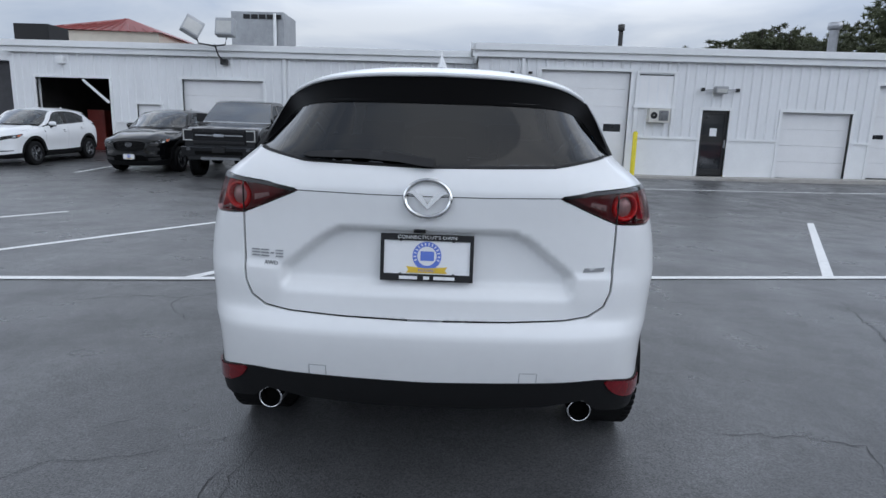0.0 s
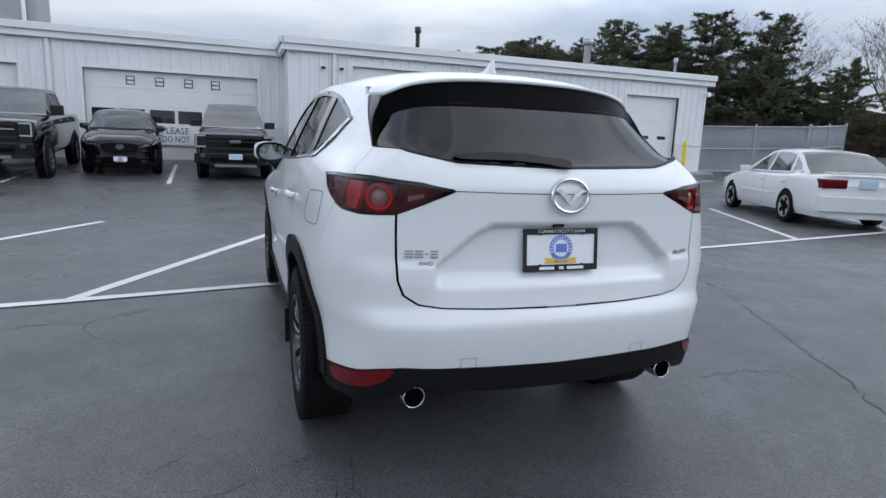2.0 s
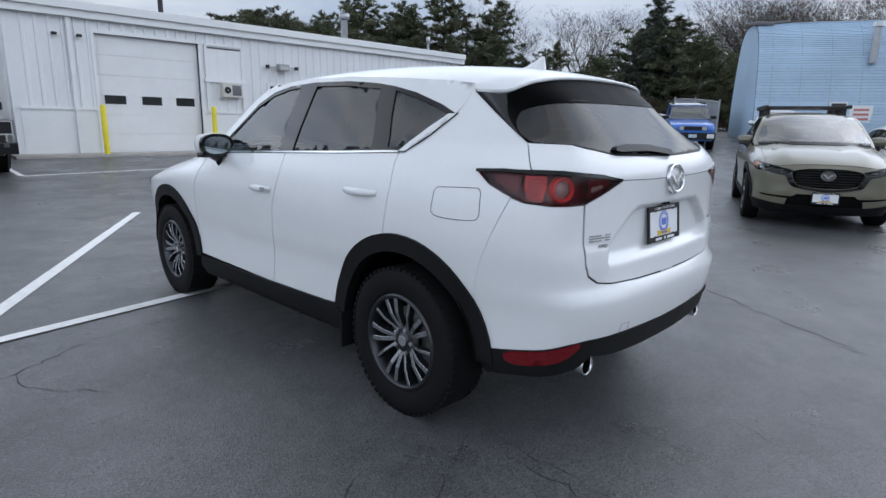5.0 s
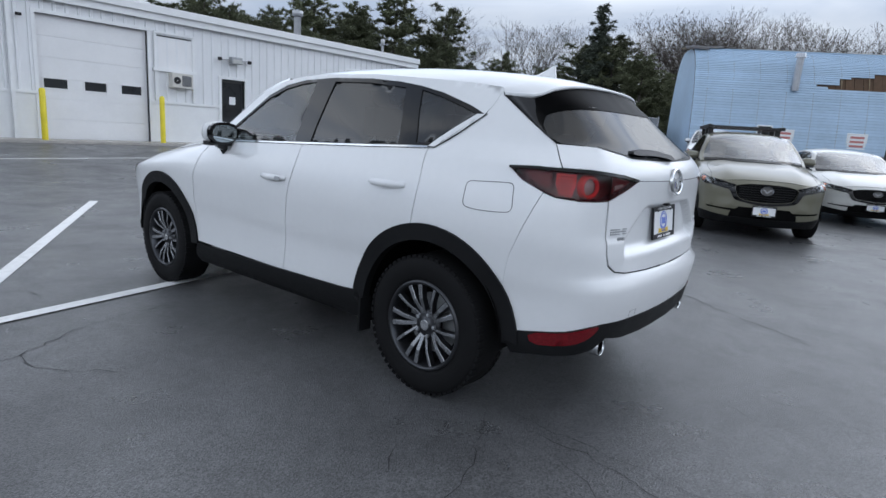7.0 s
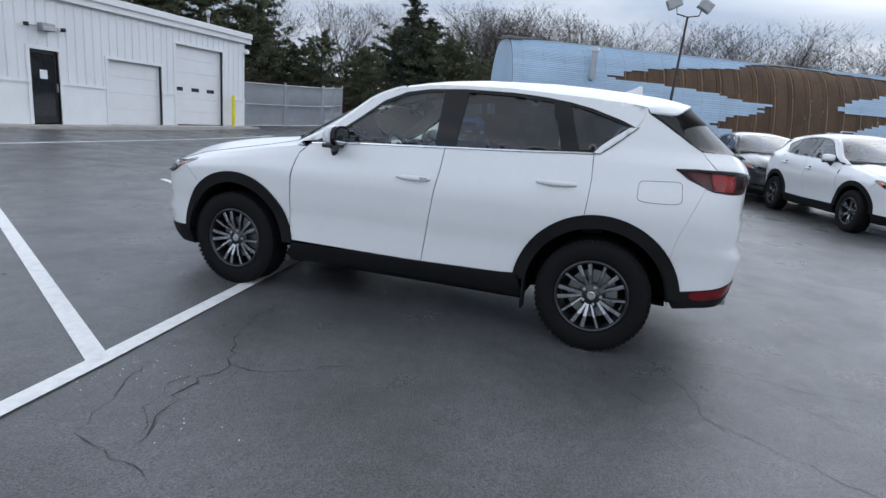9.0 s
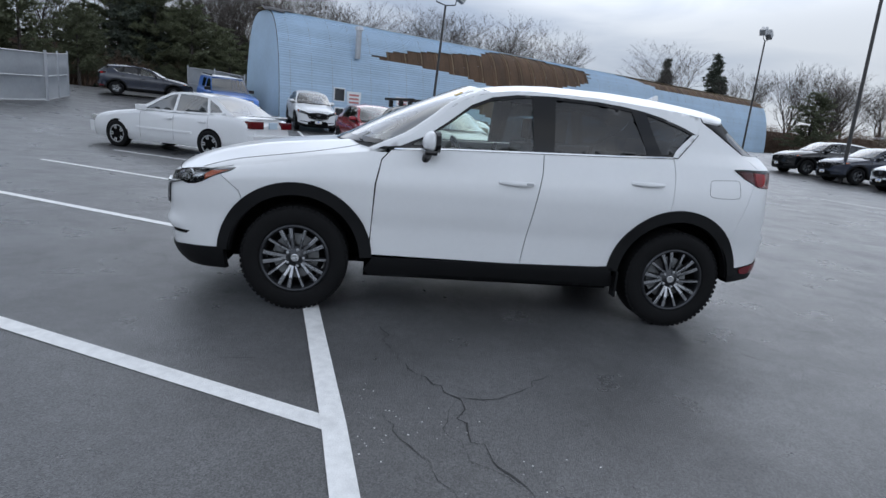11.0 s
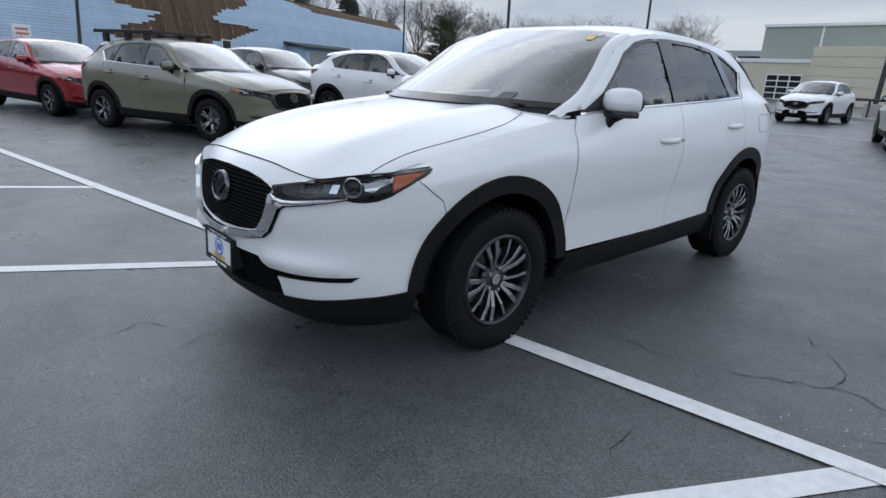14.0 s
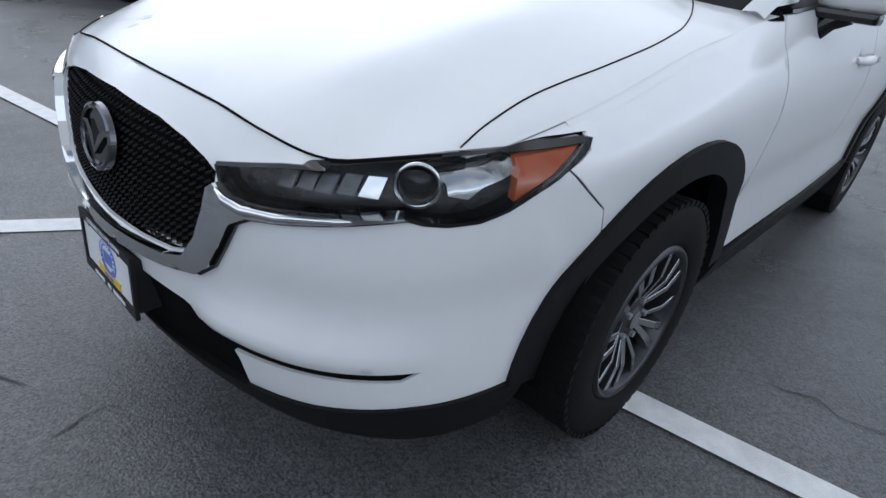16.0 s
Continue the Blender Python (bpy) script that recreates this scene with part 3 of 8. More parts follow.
def side_door():
    d = thing("door_2", Matrix(), "white side door on the wing's return wall, closed", "door", kind="structure")
    part("leaf", boxm(0.455, 0.498, 17.45, 18.35, 0.35, 2.45, bevel=0.006), DOORWHITE, d)
    fr = bmesh.new()
    box(fr, 0.44, 0.5, 17.37, 17.45, 0.35, 2.53)
    box(fr, 0.44, 0.5, 18.35, 18.43, 0.35, 2.53)
    box(fr, 0.44, 0.5, 17.45, 18.35, 2.45, 2.53)
    part("door_frame", fr, TRIM, d)
    d2 = thing("door_3", Matrix(), "white personnel door in the recessed wing, closed", "door", kind="structure")
    part("leaf", boxm(-12.15, -11.25, LY + 0.06, LY + 0.11, 0.4, 2.28, bevel=0.006), DOORWHITE, d2)
    part("door_handle", boxm(-11.36, -11.3, LY + 0.0, LY + 0.06, 1.3, 1.42, bevel=0.008), GALV, d2)


side_door()


def blocked_window():
    w = thing("window_1", Matrix(), "boarded window panel with air conditioner below", "window", kind="structure")
    part("board", boxm(5.76, 6.90, WY - 0.035, WY - 0.004, 2.66, 3.66, bevel=0.006), DOORWHITE, w)
    fr = bmesh.new()
    box(fr, 5.68, 5.76, WY - 0.07, WY - 0.03, 1.66, 3.74)
    box(fr, 6.90, 6.98, WY - 0.07, WY - 0.03, 1.66, 3.74)
    box(fr, 5.76, 6.90, WY - 0.07, WY - 0.03, 3.68, 3.76)
    box(fr, 5.62, 7.02, WY - 0.10, WY - 0.03, 2.56, 2.66)
    box(fr, 5.76, 6.90, WY - 0.04, WY - 0.03, 3.60, 3.66)
    part("window_frame", fr, TRIM, w)
    part("head_gap", boxm(5.78, 6.88, WY - 0.045, WY - 0.038, 3.60, 3.64), BLACK, w)
    a = thing("air_conditioner", Matrix(), "beige window air conditioner set in the wall", "air conditioner")
    part("housing", boxm(6.12, 6.80, WY - 0.28, WY - 0.01, 2.10, 2.54, bevel=0.02), mat("ac_beige", (0.62, 0.60, 0.55), 0.5), a)
    part("grille", boxm(6.44, 6.74, WY - 0.287, WY - 0.276, 2.16, 2.48), BLACKMAT, a)
    for k in range(9):
        part("slat", boxm(6.44, 6.74, WY - 0.296, WY - 0.287, 2.175 + k * 0.034, 2.19 + k * 0.034), GREYMETAL, a)
    bm = lathe(bmesh.new(), [(0.11, 0), (0.11, 0.01), (0.02, 0.012), (0.02, 0.016)], pose(6.28, WY - 0.28, 2.32, 90), 20)
    part("fan_outlet", bm, BLACKMAT, a)


blocked_window()


def flood_light(x, y, z):
    f = thing("wall_floodlight", pose(x, y, z), "grey twin-armed floodlight on the white wall", "floodlight")
    part("housing", boxm(-0.2, 0.2, -0.3, -0.08, -0.12, 0.1, bevel=0.03), GREYMETAL, f)
    part("lens", boxm(-0.16, 0.16, -0.307, -0.298, -0.1, 0.02), LENS, f)
    part("bracket", boxm(-0.06, 0.06, -0.09, 0.0, -0.06, 0.06, bevel=0.01), GREYMETAL, f)
    for s in (-1, 1):
        part("arm", tubem([(s * 0.18, -0.1, 0.0), (s * 0.5, -0.12, 0.02 * s)], 0.018, 6), GREYMETAL, f)
        bm = bmesh.new()
        box(bm, s * 0.56 - 0.05, s * 0.56 + 0.05, -0.2, -0.08, -0.06, 0.05, bevel=0.02)
        part("sensor", bm, BLACKMAT, f)


flood_light(8.38, WY, 3.2)


def twin_lamp():
    f = thing("twin_floodlight", pose(-8.75, LY - 0.1, 3.95), "two black floodlights on a curved wall bracket", "floodlight")
    part("wall_plate", boxm(-0.12, 0.12, -0.1, 0.05, -0.18, 0.02, bevel=0.02), BLACK, f)
    arm = bmesh.new()
    tube(arm, [(0, -0.1, -0.08), (-0.05, -0.4, 0.1), (-0.12, -0.5, 0.45)], 0.03, 8)
    tube(arm, [(-0.8, -0.5, 0.72), (-0.7, -0.5, 0.48), (-0.12, -0.5, 0.40), (0.25, -0.5, 0.45), (0.32, -0.5, 0.72)], 0.028, 8)
    part("bracket", arm, BLACK, f)
    for x, turn in ((-0.85, 28), (0.32, 0)):
        head = bmesh.new()
        box(head, -0.32, 0.32, -0.12, 0.22, -0.28, 0.32, bevel=0.05)
        h = part("lamp_head", moved(head, pose(x, -0.62, 1.0, -12, turn, turn)), GREYMETAL, f)
        ln = bmesh.new()
        box(ln, -0.26, 0.26, -0.13, -0.118, -0.22, 0.2)
        part("lens", moved(ln, pose(x, -0.62, 1.0, -12, turn, turn)), LENS, h)


twin_lamp()


def roof_gear():
    # hipped red roof beyond the flat roof
    r = thing("hip_roof", Matrix(), "red standing-seam metal hip roof with beige wall", "roof", kind="structure")
    x0, x1, y0, y1, z0, z1 = -21.5, -5.6, 26.5, 36.0, 5.45, 6.9
    ridge = [(-18.2, 31, z1), (-17.6, 31, z1)]
    bm = bmesh.new()
    a, b, c, d = (x0, y0, z0 + 0.7), (-15.0, y0, z0 + 0.62), (-15.0, y1, z0 + 0.62), (x0, y1, z0 + 0.7)
    e = (-18.0, y0 + 2.5, z1 + 0.25)
    face(bm, (a, b, e))
    face(bm, (b, c, e))
    face(bm, (d, a, e))
    face(bm, (c, d, e))
    for k in range(14):
        t = (k + 0.5) / 14
        p = Vector(a).lerp(Vector(b), t)
        q = p.lerp(Vector(e), 1 - abs(2 * t - 1) * 0.999)
        tube(bm, [p + Vector((0, 0, 0.02)), q + Vector((0, 0, 0.02))], 0.03, 4)
    part("roof", bm, REDROOF, r)
    bm = bmesh.new()
    box(bm, x0 + 0.3, -15.2, y0 + 0.2, y1, 4.2, z0 + 0.65)
    box(bm, -15.2, -5.8, y0 + 0.4, y1, 4.2, 5.35)
    part("wall", bm, BEIGE, r)
    bm = bmesh.new()
    box(bm, -15.3, -5.4, y0 + 0.2, y1, 5.35, 5.55, bevel=0.03)
    part("eave", bm, REDROOF, r)
    u = thing("rooftop_unit", Matrix(), "grey boxy rooftop air handler", "rooftop unit")
    bm = boxm(-10.15, -7.85, 23.2, 25.0, EAVE + 0.1, 6.5, bevel=0.03)
    part("housing", bm, GREYMETAL, u)
    for k in range(5):
        part("louvre", boxm(-9.6 + k * 0.34, -9.32 + k * 0.34, 23.16, 23.2, 6.2, 6.38), BLACKMAT, u)
    part("pipe", tubem([(-8.2, 23.05, EAVE), (-8.2, 23.05, 6.4)], 0.07, 8), TRIM, u)
    bm = lathe(bmesh.new(), [(0.6, 0), (0.6, 0.12), (0.45, 0.25), (0.1, 0.32), (0.0, 0.33)], pose(-8.9, 21.5, EAVE + 0.32), 20)
    tagged(finish("roof_dome", bm, LENS, smooth=True), "pale domed roof skylight", "skylight")
    bm = boxm(-17.7, -16.3, 20.4, 21.6, EAVE + 0.1, 5.3, bevel=0.03)
    tagged(finish("roof_vent_box", bm, BLACKMAT), "black louvred roof vent box", "roof vent")
    for x, y, h, rad, m, nm in ((6.28, 22, 6.1, 0.09, POLE, "flue_pipe"), (4.1, 19.5, 4.75, 0.16, BLACK, "roof_vent"), (14.7, 22, 6.37, 0.17, GALV, "exhaust_pipe"), (17.0, 18.6, 5.3, 0.06, GALV, "vent_pipe")):
        bm = bmesh.new()
        lathe(bm, [(rad, EAVE), (rad, h - 0.3), (rad * 1.05, h - 0.28)], pose(x, y, 0), 14)
        lathe(bm, [(rad * 1.0, h - 0.25), (rad * 1.5, h - 0.22), (rad * 1.5, h), (0.0, h + 0.04)], pose(x, y, 0), 14)
        tagged(finish(nm, bm, m, smooth=True), "round metal %s with a cap on the flat roof" % nm.replace("_", " "), "roof pipe")


roof_gear()


def wall_bits():
    for k, (x0, x1) in enumerate(((-4.46, -4.2), (-3.6, -3.33), (-2.72, -2.45), (-1.88, -1.6))):
        v = thing("door_vent", Matrix(), "small dark framed vent pane in the garage door", "vent", "vents in the door")
        part("frame", boxm(x0, x1, LY + 0.1, LY + 0.118, 2.8, 3.08), BLACK, v)
        part("pane", boxm(x0 + 0.03, x1 - 0.03, LY + 0.094, LY + 0.1, 2.96, 3.05), DOORWHITE, v)
        part("pane", boxm(x0 + 0.03, x1 - 0.03, LY + 0.094, LY + 0.1, 2.83, 2.92), DOORWHITE, v)
    b = thing("banner", Matrix(), "white banner with blue capital letters on the garage door", "banner")
    part("sheet", boxm(-3.75, -0.75, LY + 0.02, LY + 0.03, 0.9, 1.54), WHITE, b)
    for body, x, z, w in (("PLEASE", -3.05, 1.36, 0.84), ("DO NOT", -3.03, 1.08, 0.84)):
        bm = text_mesh(body, 0.30, 0.004, w)
        part("lettering", moved(bm, pose(x, LY + 0.012, z, 90)), NAVY, b, "navy block letters")
    for x, w, z in ((-1.6, 0.9, 1.36), (-1.6, 0.8, 1.1)):
        part("bar", boxm(x - w / 2, x + w / 2, LY + 0.012, LY + 0.02, z - 0.08, z + 0.08), NAVY, b)
    for x in (1.58, 2.17):
        c = thing("wall_camera", pose(x, WY, 3.58), "small dark wall camera", "camera")
        part("mount", boxm(-0.03, 0.03, -0.08, 0.0, -0.03, 0.03, bevel=0.008), TRIM, c)
        part("body", boxm(-0.04, 0.09, -0.16, -0.08, -0.045, 0.03, bevel=0.015), BLACKMAT, c)
    c = thing("wall_camera", pose(17.4, WY, 3.75), "white wall camera with dark lens by the corner", "camera")
    part("mount", boxm(-0.04, 0.04, -0.12, 0.0, -0.1, 0.06, bevel=0.01), TRIM, c)
    part("body", lathe(bmesh.new(), [(0.0, -0.1), (0.09, -0.08), (0.1, 0.0), (0.09, 0.06), (0, 0.07)], pose(0.0, -0.2, -0.06, 80), 14), TRIM, c)
    c = thing("vent_hood", pose(-14.88, LY, 3.8), "small white wall vent hood", "vent")
    part("hood", boxm(-0.12, 0.12, -0.2, 0.0, -0.15, 0.12, bevel=0.04), TRIM, c)
    for x, z0, z1, y in ((2.49, 0.3, 1.73, WY - 0.5), (5.67, 0.3, 1.78, WY - 0.5), (16.4, 0.3, 1.78, WY - 0.3)):
        bm = lathe(bmesh.new(), [(0.075, 0), (0.075, z1 - z0 - 0.05), (0.05, z1 - z0), (0, z1 - z0 + 0.01)], pose(x, y, z0), 16)
        tagged(finish("bollard", bm, YELLOW, smooth=True), "yellow painted steel bollard beside a garage door", "bollard", "bollards")
    bm = boxm(0.3, 17.6, WY - 0.75, WY - 0.02, 0.05, 0.40, bevel=0.02)
    bmesh.ops.bisect_plane(bm, geom=bm.verts[:] + bm.edges[:] + bm.faces[:], plane_co=(8, 0, 0), plane_no=(1, 0, 0))
    for v in bm.verts:
        if v.co.z > 0.2:
            v.co.z = gz(v.co.x, 17.0) + 0.06 if v.co.y > 16.5 else gz(v.co.x, 16.4) + 0.07
    tagged(finish("pavement", bm, CONCRETE), "narrow concrete apron along the workshop wall", "pavement", kind="structure")
    # neighbouring dark block at the left end
    bm = bmesh.new()
    box(bm, -26, -17.1, LY + 0.4, 30, 0.2, 3.75)
    tagged(finish("wall_dark", bm, TARPAPER), "dark grey building wall beyond the workshop", "wall", kind="structure")
    bm = boxm(-26, -16.95, LY + 0.2, 30, 3.75, 4.2, bevel=0.02)
    tagged(finish("fascia_dark_block", bm, TRIM), "white roof fascia over the dark wall", "fascia", kind="structure")


wall_bits()

# ---------------------------------------------------------------- arched hall with pale blue siding
HO, HD, HN = Vector((27.0, 7.2, 0)), Vector((0.4907, -0.8713, 0)), Vector((0.8713, 0.4907, 0))
HLEN, HA, HB, HZ = 53.0, 2.7, 5.5, 0.75


def hall_point(s, q, out=0.0):
    """A place on the arch: s metres along, q from 0 at the foot to 1 at the ridge (2 at the far foot)."""
    ang = min(max(q, 0.0), 2.0) * math.pi / 2
    c = math.cos(ang)
    r = HA - HA * math.copysign(abs(c) ** 0.6, c)
    z = HZ + HB * math.sin(ang)
    lean = 0.6 * abs(math.sin(ang)) * max(0.03, abs(c)) ** -0.4
    n = Vector((-math.cos(ang) * HB, 0, lean * HA)).normalized()
    p = HO + HD * s + HN * (r + n.x * out)
    return Vector((p.x, p.y, z + n.z * out))


def hall():
    h = thing("arched_hall", Matrix(), "old arched hall, pale blue siding partly torn off to brown boards", "hall", kind="structure")
    # sheathing: vertical boards that follow the arch
    bm = bmesh.new()
    nb = 133
    for i in range(nb):
        s0, s1 = i * HLEN / nb + 0.01, (i + 1) * HLEN / nb - 0.01
        o = 0.01 * ((i * 7) % 3)
        rows = [[bm.verts.new(hall_point(s, q / 14, o)) for s in (s0, s1)] for q in range(0, 29)]
        for a, b in zip(rows, rows[1:]):
            bm.faces.new((a[0], b[0], b[1], a[1]))
    part("sheathing", bm, BROWN, h, "bare brown weathered boards", True)["kind"] = "stuff"
    bm = bmesh.new()
    for i in range(0, 44):
        s = 0.6 + i * 1.2
        tube(bm, [hall_point(s, q / 14, 0.05) for q in range(0, 15)], 0.03, 4, False)
    part("battens", bm, BATTEN, h, "pale rib battens")["kind"] = "stuff"
    # gable ends
    for s, nm in ((0.0, "gable"), (HLEN, "gable")):
        bm = bmesh.new()
        pts = [hall_point(s, q / 12) for q in range(0, 25)]
        face(bm, pts)
        part(nm, bm, BLUE, h)
    # ridge cap, weathered
    bm = bmesh.new()
    prev = None
    rng = random.Random(3)
    for i in range(107):
        s = i * 0.5
        row = [bm.verts.new(hall_point(min(s, HLEN) - (0.3 if i == 0 else 0), q + rng.uniform(-0.012, 0.012), 0.1)) for q in (0.91, 0.94, 0.98, 1.02)]
        if prev:
            for k in range(3):
                bm.faces.new((prev[k], row[k], row[k + 1], prev[k + 1]))
        prev = row
    part("ridge_cap", bm, RIDGE, h, "weathered tan roofing edge", True)
    # siding: one strip per course, broken where boards are missing
    gone_left = spline([0.0, 0.13, 0.16, 0.216, 0.24, 0.33, 0.372, 0.374, 0.43, 0.454, 0.475, 0.58, 0.64, 0.70, 0.80, 0.90], [16.5, 14.2, 13.0, 12.5, 13.0, 15.5, 15.6, 14.9, 11.6, 8.4, 5.8, 7.9, 10.4, 13.5, 14.7, 16.7])
    gone_right = spline([0.0, 0.165, 0.17, 0.22, 0.32, 0.345, 0.355, 0.47, 0.50, 0.59, 0.77, 0.82, 0.89, 0.92], [20.5, 20.9, 19.7, 21.7, 24.6, 25.9, 20.6, 21.7, 22.7, 24.5, 24.7, 21.2, 18.9, 17.0])

    def bare(s, q):
        """Whether the siding is gone: a main patch and a second one near the ridge."""
        w = 0.22 * math.sin(q * 90) + 0.2 * math.sin(q * 241 + 1)
        if q < 0.9 and gone_left(q) + w < s < gone_right(q) + w:
            return True
        if q > 0.66:
            return 29.8 + 22 * (0.86 - q) + w < s < 52.8
        return False

    courses = 54
    step = 0.5
    for c in range(courses):
        q0, q1 = 0.92 * c / courses, 0.92 * (c + 1) / courses
        qm = (q0 + q1) / 2
        run = None
        cells = int(HLEN / step)
        for i in range(cells + 1):
            s = i * step
            gone = i == cells or bare(s + step / 2, qm)
            if not gone and run is None:
                run = s
            if gone and run is not None:
                e = min(s, HLEN)
                bm = bmesh.new()
                for lo, hi in ((run, e),):
                    a = [bm.verts.new(hall_point(x, q, o)) for x in (lo, hi) for q, o in ((q0 - 0.002, 0.055), (q0, 0.085), (q1, 0.062))]
                    bm.faces.new((a[0], a[3], a[4], a[1]))
                    bm.faces.new((a[1], a[4], a[5], a[2]))
                part("siding_board", bm, BLUE, h)
                run = None
    # things on the wall
    def on_wall(s, q, w, d, hgt, name, m, label, cat):
        p = hall_point(s, q, 0.05)
        t = thing(name, Matrix.Translation(p) @ Matrix.Rotation(math.atan2(HD.y, HD.x), 4, "Z"), label, cat)
        part("frame", boxm(-w / 2, w / 2, -d, d, -hgt / 2, hgt / 2, bevel=0.02), TRIM, t)
        part("pane", boxm(-w / 2 + 0.06, w / 2 - 0.06, -d - 0.012, -d, -hgt / 2 + 0.06, hgt / 2 - 0.06), m, t)
        return t
    on_wall(3.4, 0.17, 0.7, 0.05, 0.75, "hall_window", DARKGLASS, "small dark window in the blue siding", "window")
    on_wall(3.4, 0.06, 0.6, 0.05, 0.5, "hall_window", DARKGLASS, "small dark low window in the blue siding", "window")
    on_wall(21.3, 0.174, 0.9, 0.06, 0.8, "hall_window", DARKGLASS, "small white-framed window among bare boards", "window")
    for s in (4.3, 7.5):
        t = on_wall(s, 0.15, 0.9, 0.03, 0.8, "wall_sign", WHITE, "small faded white and red sign on the siding", "sign")
        for k in range(3):
            part("bar", boxm(-0.3, 0.3, -0.05, -0.043, 0.16 - k * 0.2, 0.26 - k * 0.2), REDPRINT, t)
    p = hall_point(4.5, 0.53, 0.1)
    bm = bmesh.new()
    tube(bm, [p + Vector((-0.25, -0.14, -0.6)), p + Vector((-0.3, -0.16, 0.9))], 0.16, 10)
    tube(bm, [p + Vector((-0.3, -0.16, 0.9)), p + Vector((-0.3, -0.16, 1.1))], [0.24, 0.2], 10)
    tagged(finish("hall_vent_pipe", bm, GALV), "grey metal vent pipe on the curved blue wall", "vent pipe")
    # loose roofing felt that hangs at the near corner
    bm = bmesh.new()
    rag = [[hall_point(x, q + 0.012 * math.sin(x * 9 + q * 31), 0.16 + 0.04 * math.sin(x * 5)) for x in (-0.4, 0.1, 0.7, 1.4, 2.2)] for q in (0.93, 0.885, 0.84, 0.80)]
    for k, (a, b) in enumerate(zip(rag, rag[1:])):
        for i in range(4 - k):
            face(bm, (a[i], b[i], b[i + 1], a[i + 1]))
    tagged(finish("roofing_felt", bm, TARPAPER), "torn dark roofing felt hanging at the hall's corner", "roofing felt")
    # lean-to entrance
    t = thing("lean_to", Matrix.Translation(hall_point(33, 0, 0.0)) @ Matrix.Rotation(math.atan2(HD.y, HD.x), 4, "Z"),
              "lean-to porch with dark sloping roof and pale boards", "lean-to", kind="structure")
    part("wall", boxm(-4.5, 4.5, -1.6, 0.4, -0.4, 1.9), BLUE, t)
    part("roof", moved(boxm(-5, 5, -2.1, 0.9, 0, 0.14, bevel=0.02), pose(0, 0, 2.05, 8)), TARPAPER, t)
    part("door_panel", boxm(-3.9, -0.6, -1.64, -1.6, -0.2, 1.5), mat("porch_door", (0.30, 0.31, 0.31), 0.7), t)
    part("door_panel", boxm(-0.3, 4.1, -1.64, -1.6, -0.2, 1.5), TRIM, t)
    # rubble along the foot
    rng = random.Random(9)
    bm = bmesh.new()
    for _ in range(260):
        s = rng.uniform(5, 27)
        p = hall_point(s, 0, 0) - HN * rng.uniform(0.1, 1.4)
        r = rng.uniform(0.1, 0.4)
        z = gz(p.x, p.y)
        m = Matrix.Translation((p.x, p.y, z + r * 0.3)) @ Euler((rng.random() * 3, rng.random() * 3, rng.random() * 3)).to_matrix().to_4x4()
        box(bm, -r, r, -r * 0.7, r * 0.7, -r * 0.4, r * 0.4, m=m)
    tagged(finish("rubble", bm, RUBBLE), "broken boards and stone rubble at the hall's foot", "rubble", kind="stuff")


hall()

# ---------------------------------------------------------------- car body engine
import collections
import functools

from mathutils.bvhtree import BVHTree
from mathutils.geometry import delaunay_2d_cdt


def pearl(name, col, rough=0.25, metal=0.0, coat=0.6):
    m = mat(name, col, rough, metal, vary=0.03, scale=3, coat=coat)
    m.node_tree.nodes["Principled BSDF"].inputs["Coat Roughness"].default_value = 0.02
    return m


RUBBER = mat("tyre_rubber", (0.008, 0.008, 0.0085), 0.75, vary=0.3, scale=18, bump=0.15, bscale=200, spec=0.16)
CHROME = mat("chrome", (0.66, 0.67, 0.68), 0.08, 1.0, vary=0.03, scale=4)
DARKCHROME = mat("dark_chrome", (0.13, 0.133, 0.14), 0.12, 1.0, vary=0.05, scale=4)
GUN = mat("gunmetal_alloy", (0.055, 0.057, 0.062), 0.3, 0.8, vary=0.1, scale=8)
MACHINED = mat("machined_alloy", (0.36, 0.37, 0.385), 0.27, 0.95, vary=0.08, scale=12)
CLAD = mat("black_cladding", (0.0065, 0.0068, 0.0075), 0.6, vary=0.15, scale=12, bump=0.15, bscale=500, spec=0.22)
FINBLACK = mat("satin_black", (0.016, 0.016, 0.017), 0.35, vary=0.1, scale=6, spec=0.45)
GLOSSBLACK = mat("gloss_black", (0.004, 0.004, 0.0045), 0.08, vary=0.2, scale=4, coat=0.1, spec=0.4)
BANDBLACK = mat("surround_black", (0.0025, 0.0025, 0.0027), 0.4, vary=0.2, scale=8, spec=0.02)
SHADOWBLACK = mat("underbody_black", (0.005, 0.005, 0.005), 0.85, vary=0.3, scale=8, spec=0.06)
REDLENS = mat("red_lens", (0.11, 0.005, 0.008), 0.08, vary=0.2, scale=10, coat=0.25, spec=0.3)
REDBRIGHT = mat("bright_red_lens", (0.60, 0.012, 0.015), 0.1, vary=0.25, scale=14, coat=0.25, spec=0.3)
REFLECTRED = mat("reflector_red", (0.14, 0.004, 0.008), 0.12, vary=0.3, scale=60, coat=0.25, spec=0.3)
SMOKELENS = mat("smoked_red_lens", (0.085, 0.005, 0.009), 0.06, vary=0.2, scale=9, coat=0.25, spec=0.3)
LAMPGREY = mat("lamp_grey", (0.10, 0.103, 0.107), 0.2, 0.4, vary=0.4, scale=60)
PALELENS = mat("pale_lens", (0.30, 0.27, 0.26), 0.15, vary=0.2, scale=25, coat=1.0)
AMBER = mat("amber_lens", (0.55, 0.10, 0.02), 0.12, vary=0.2, scale=20, coat=1.0)
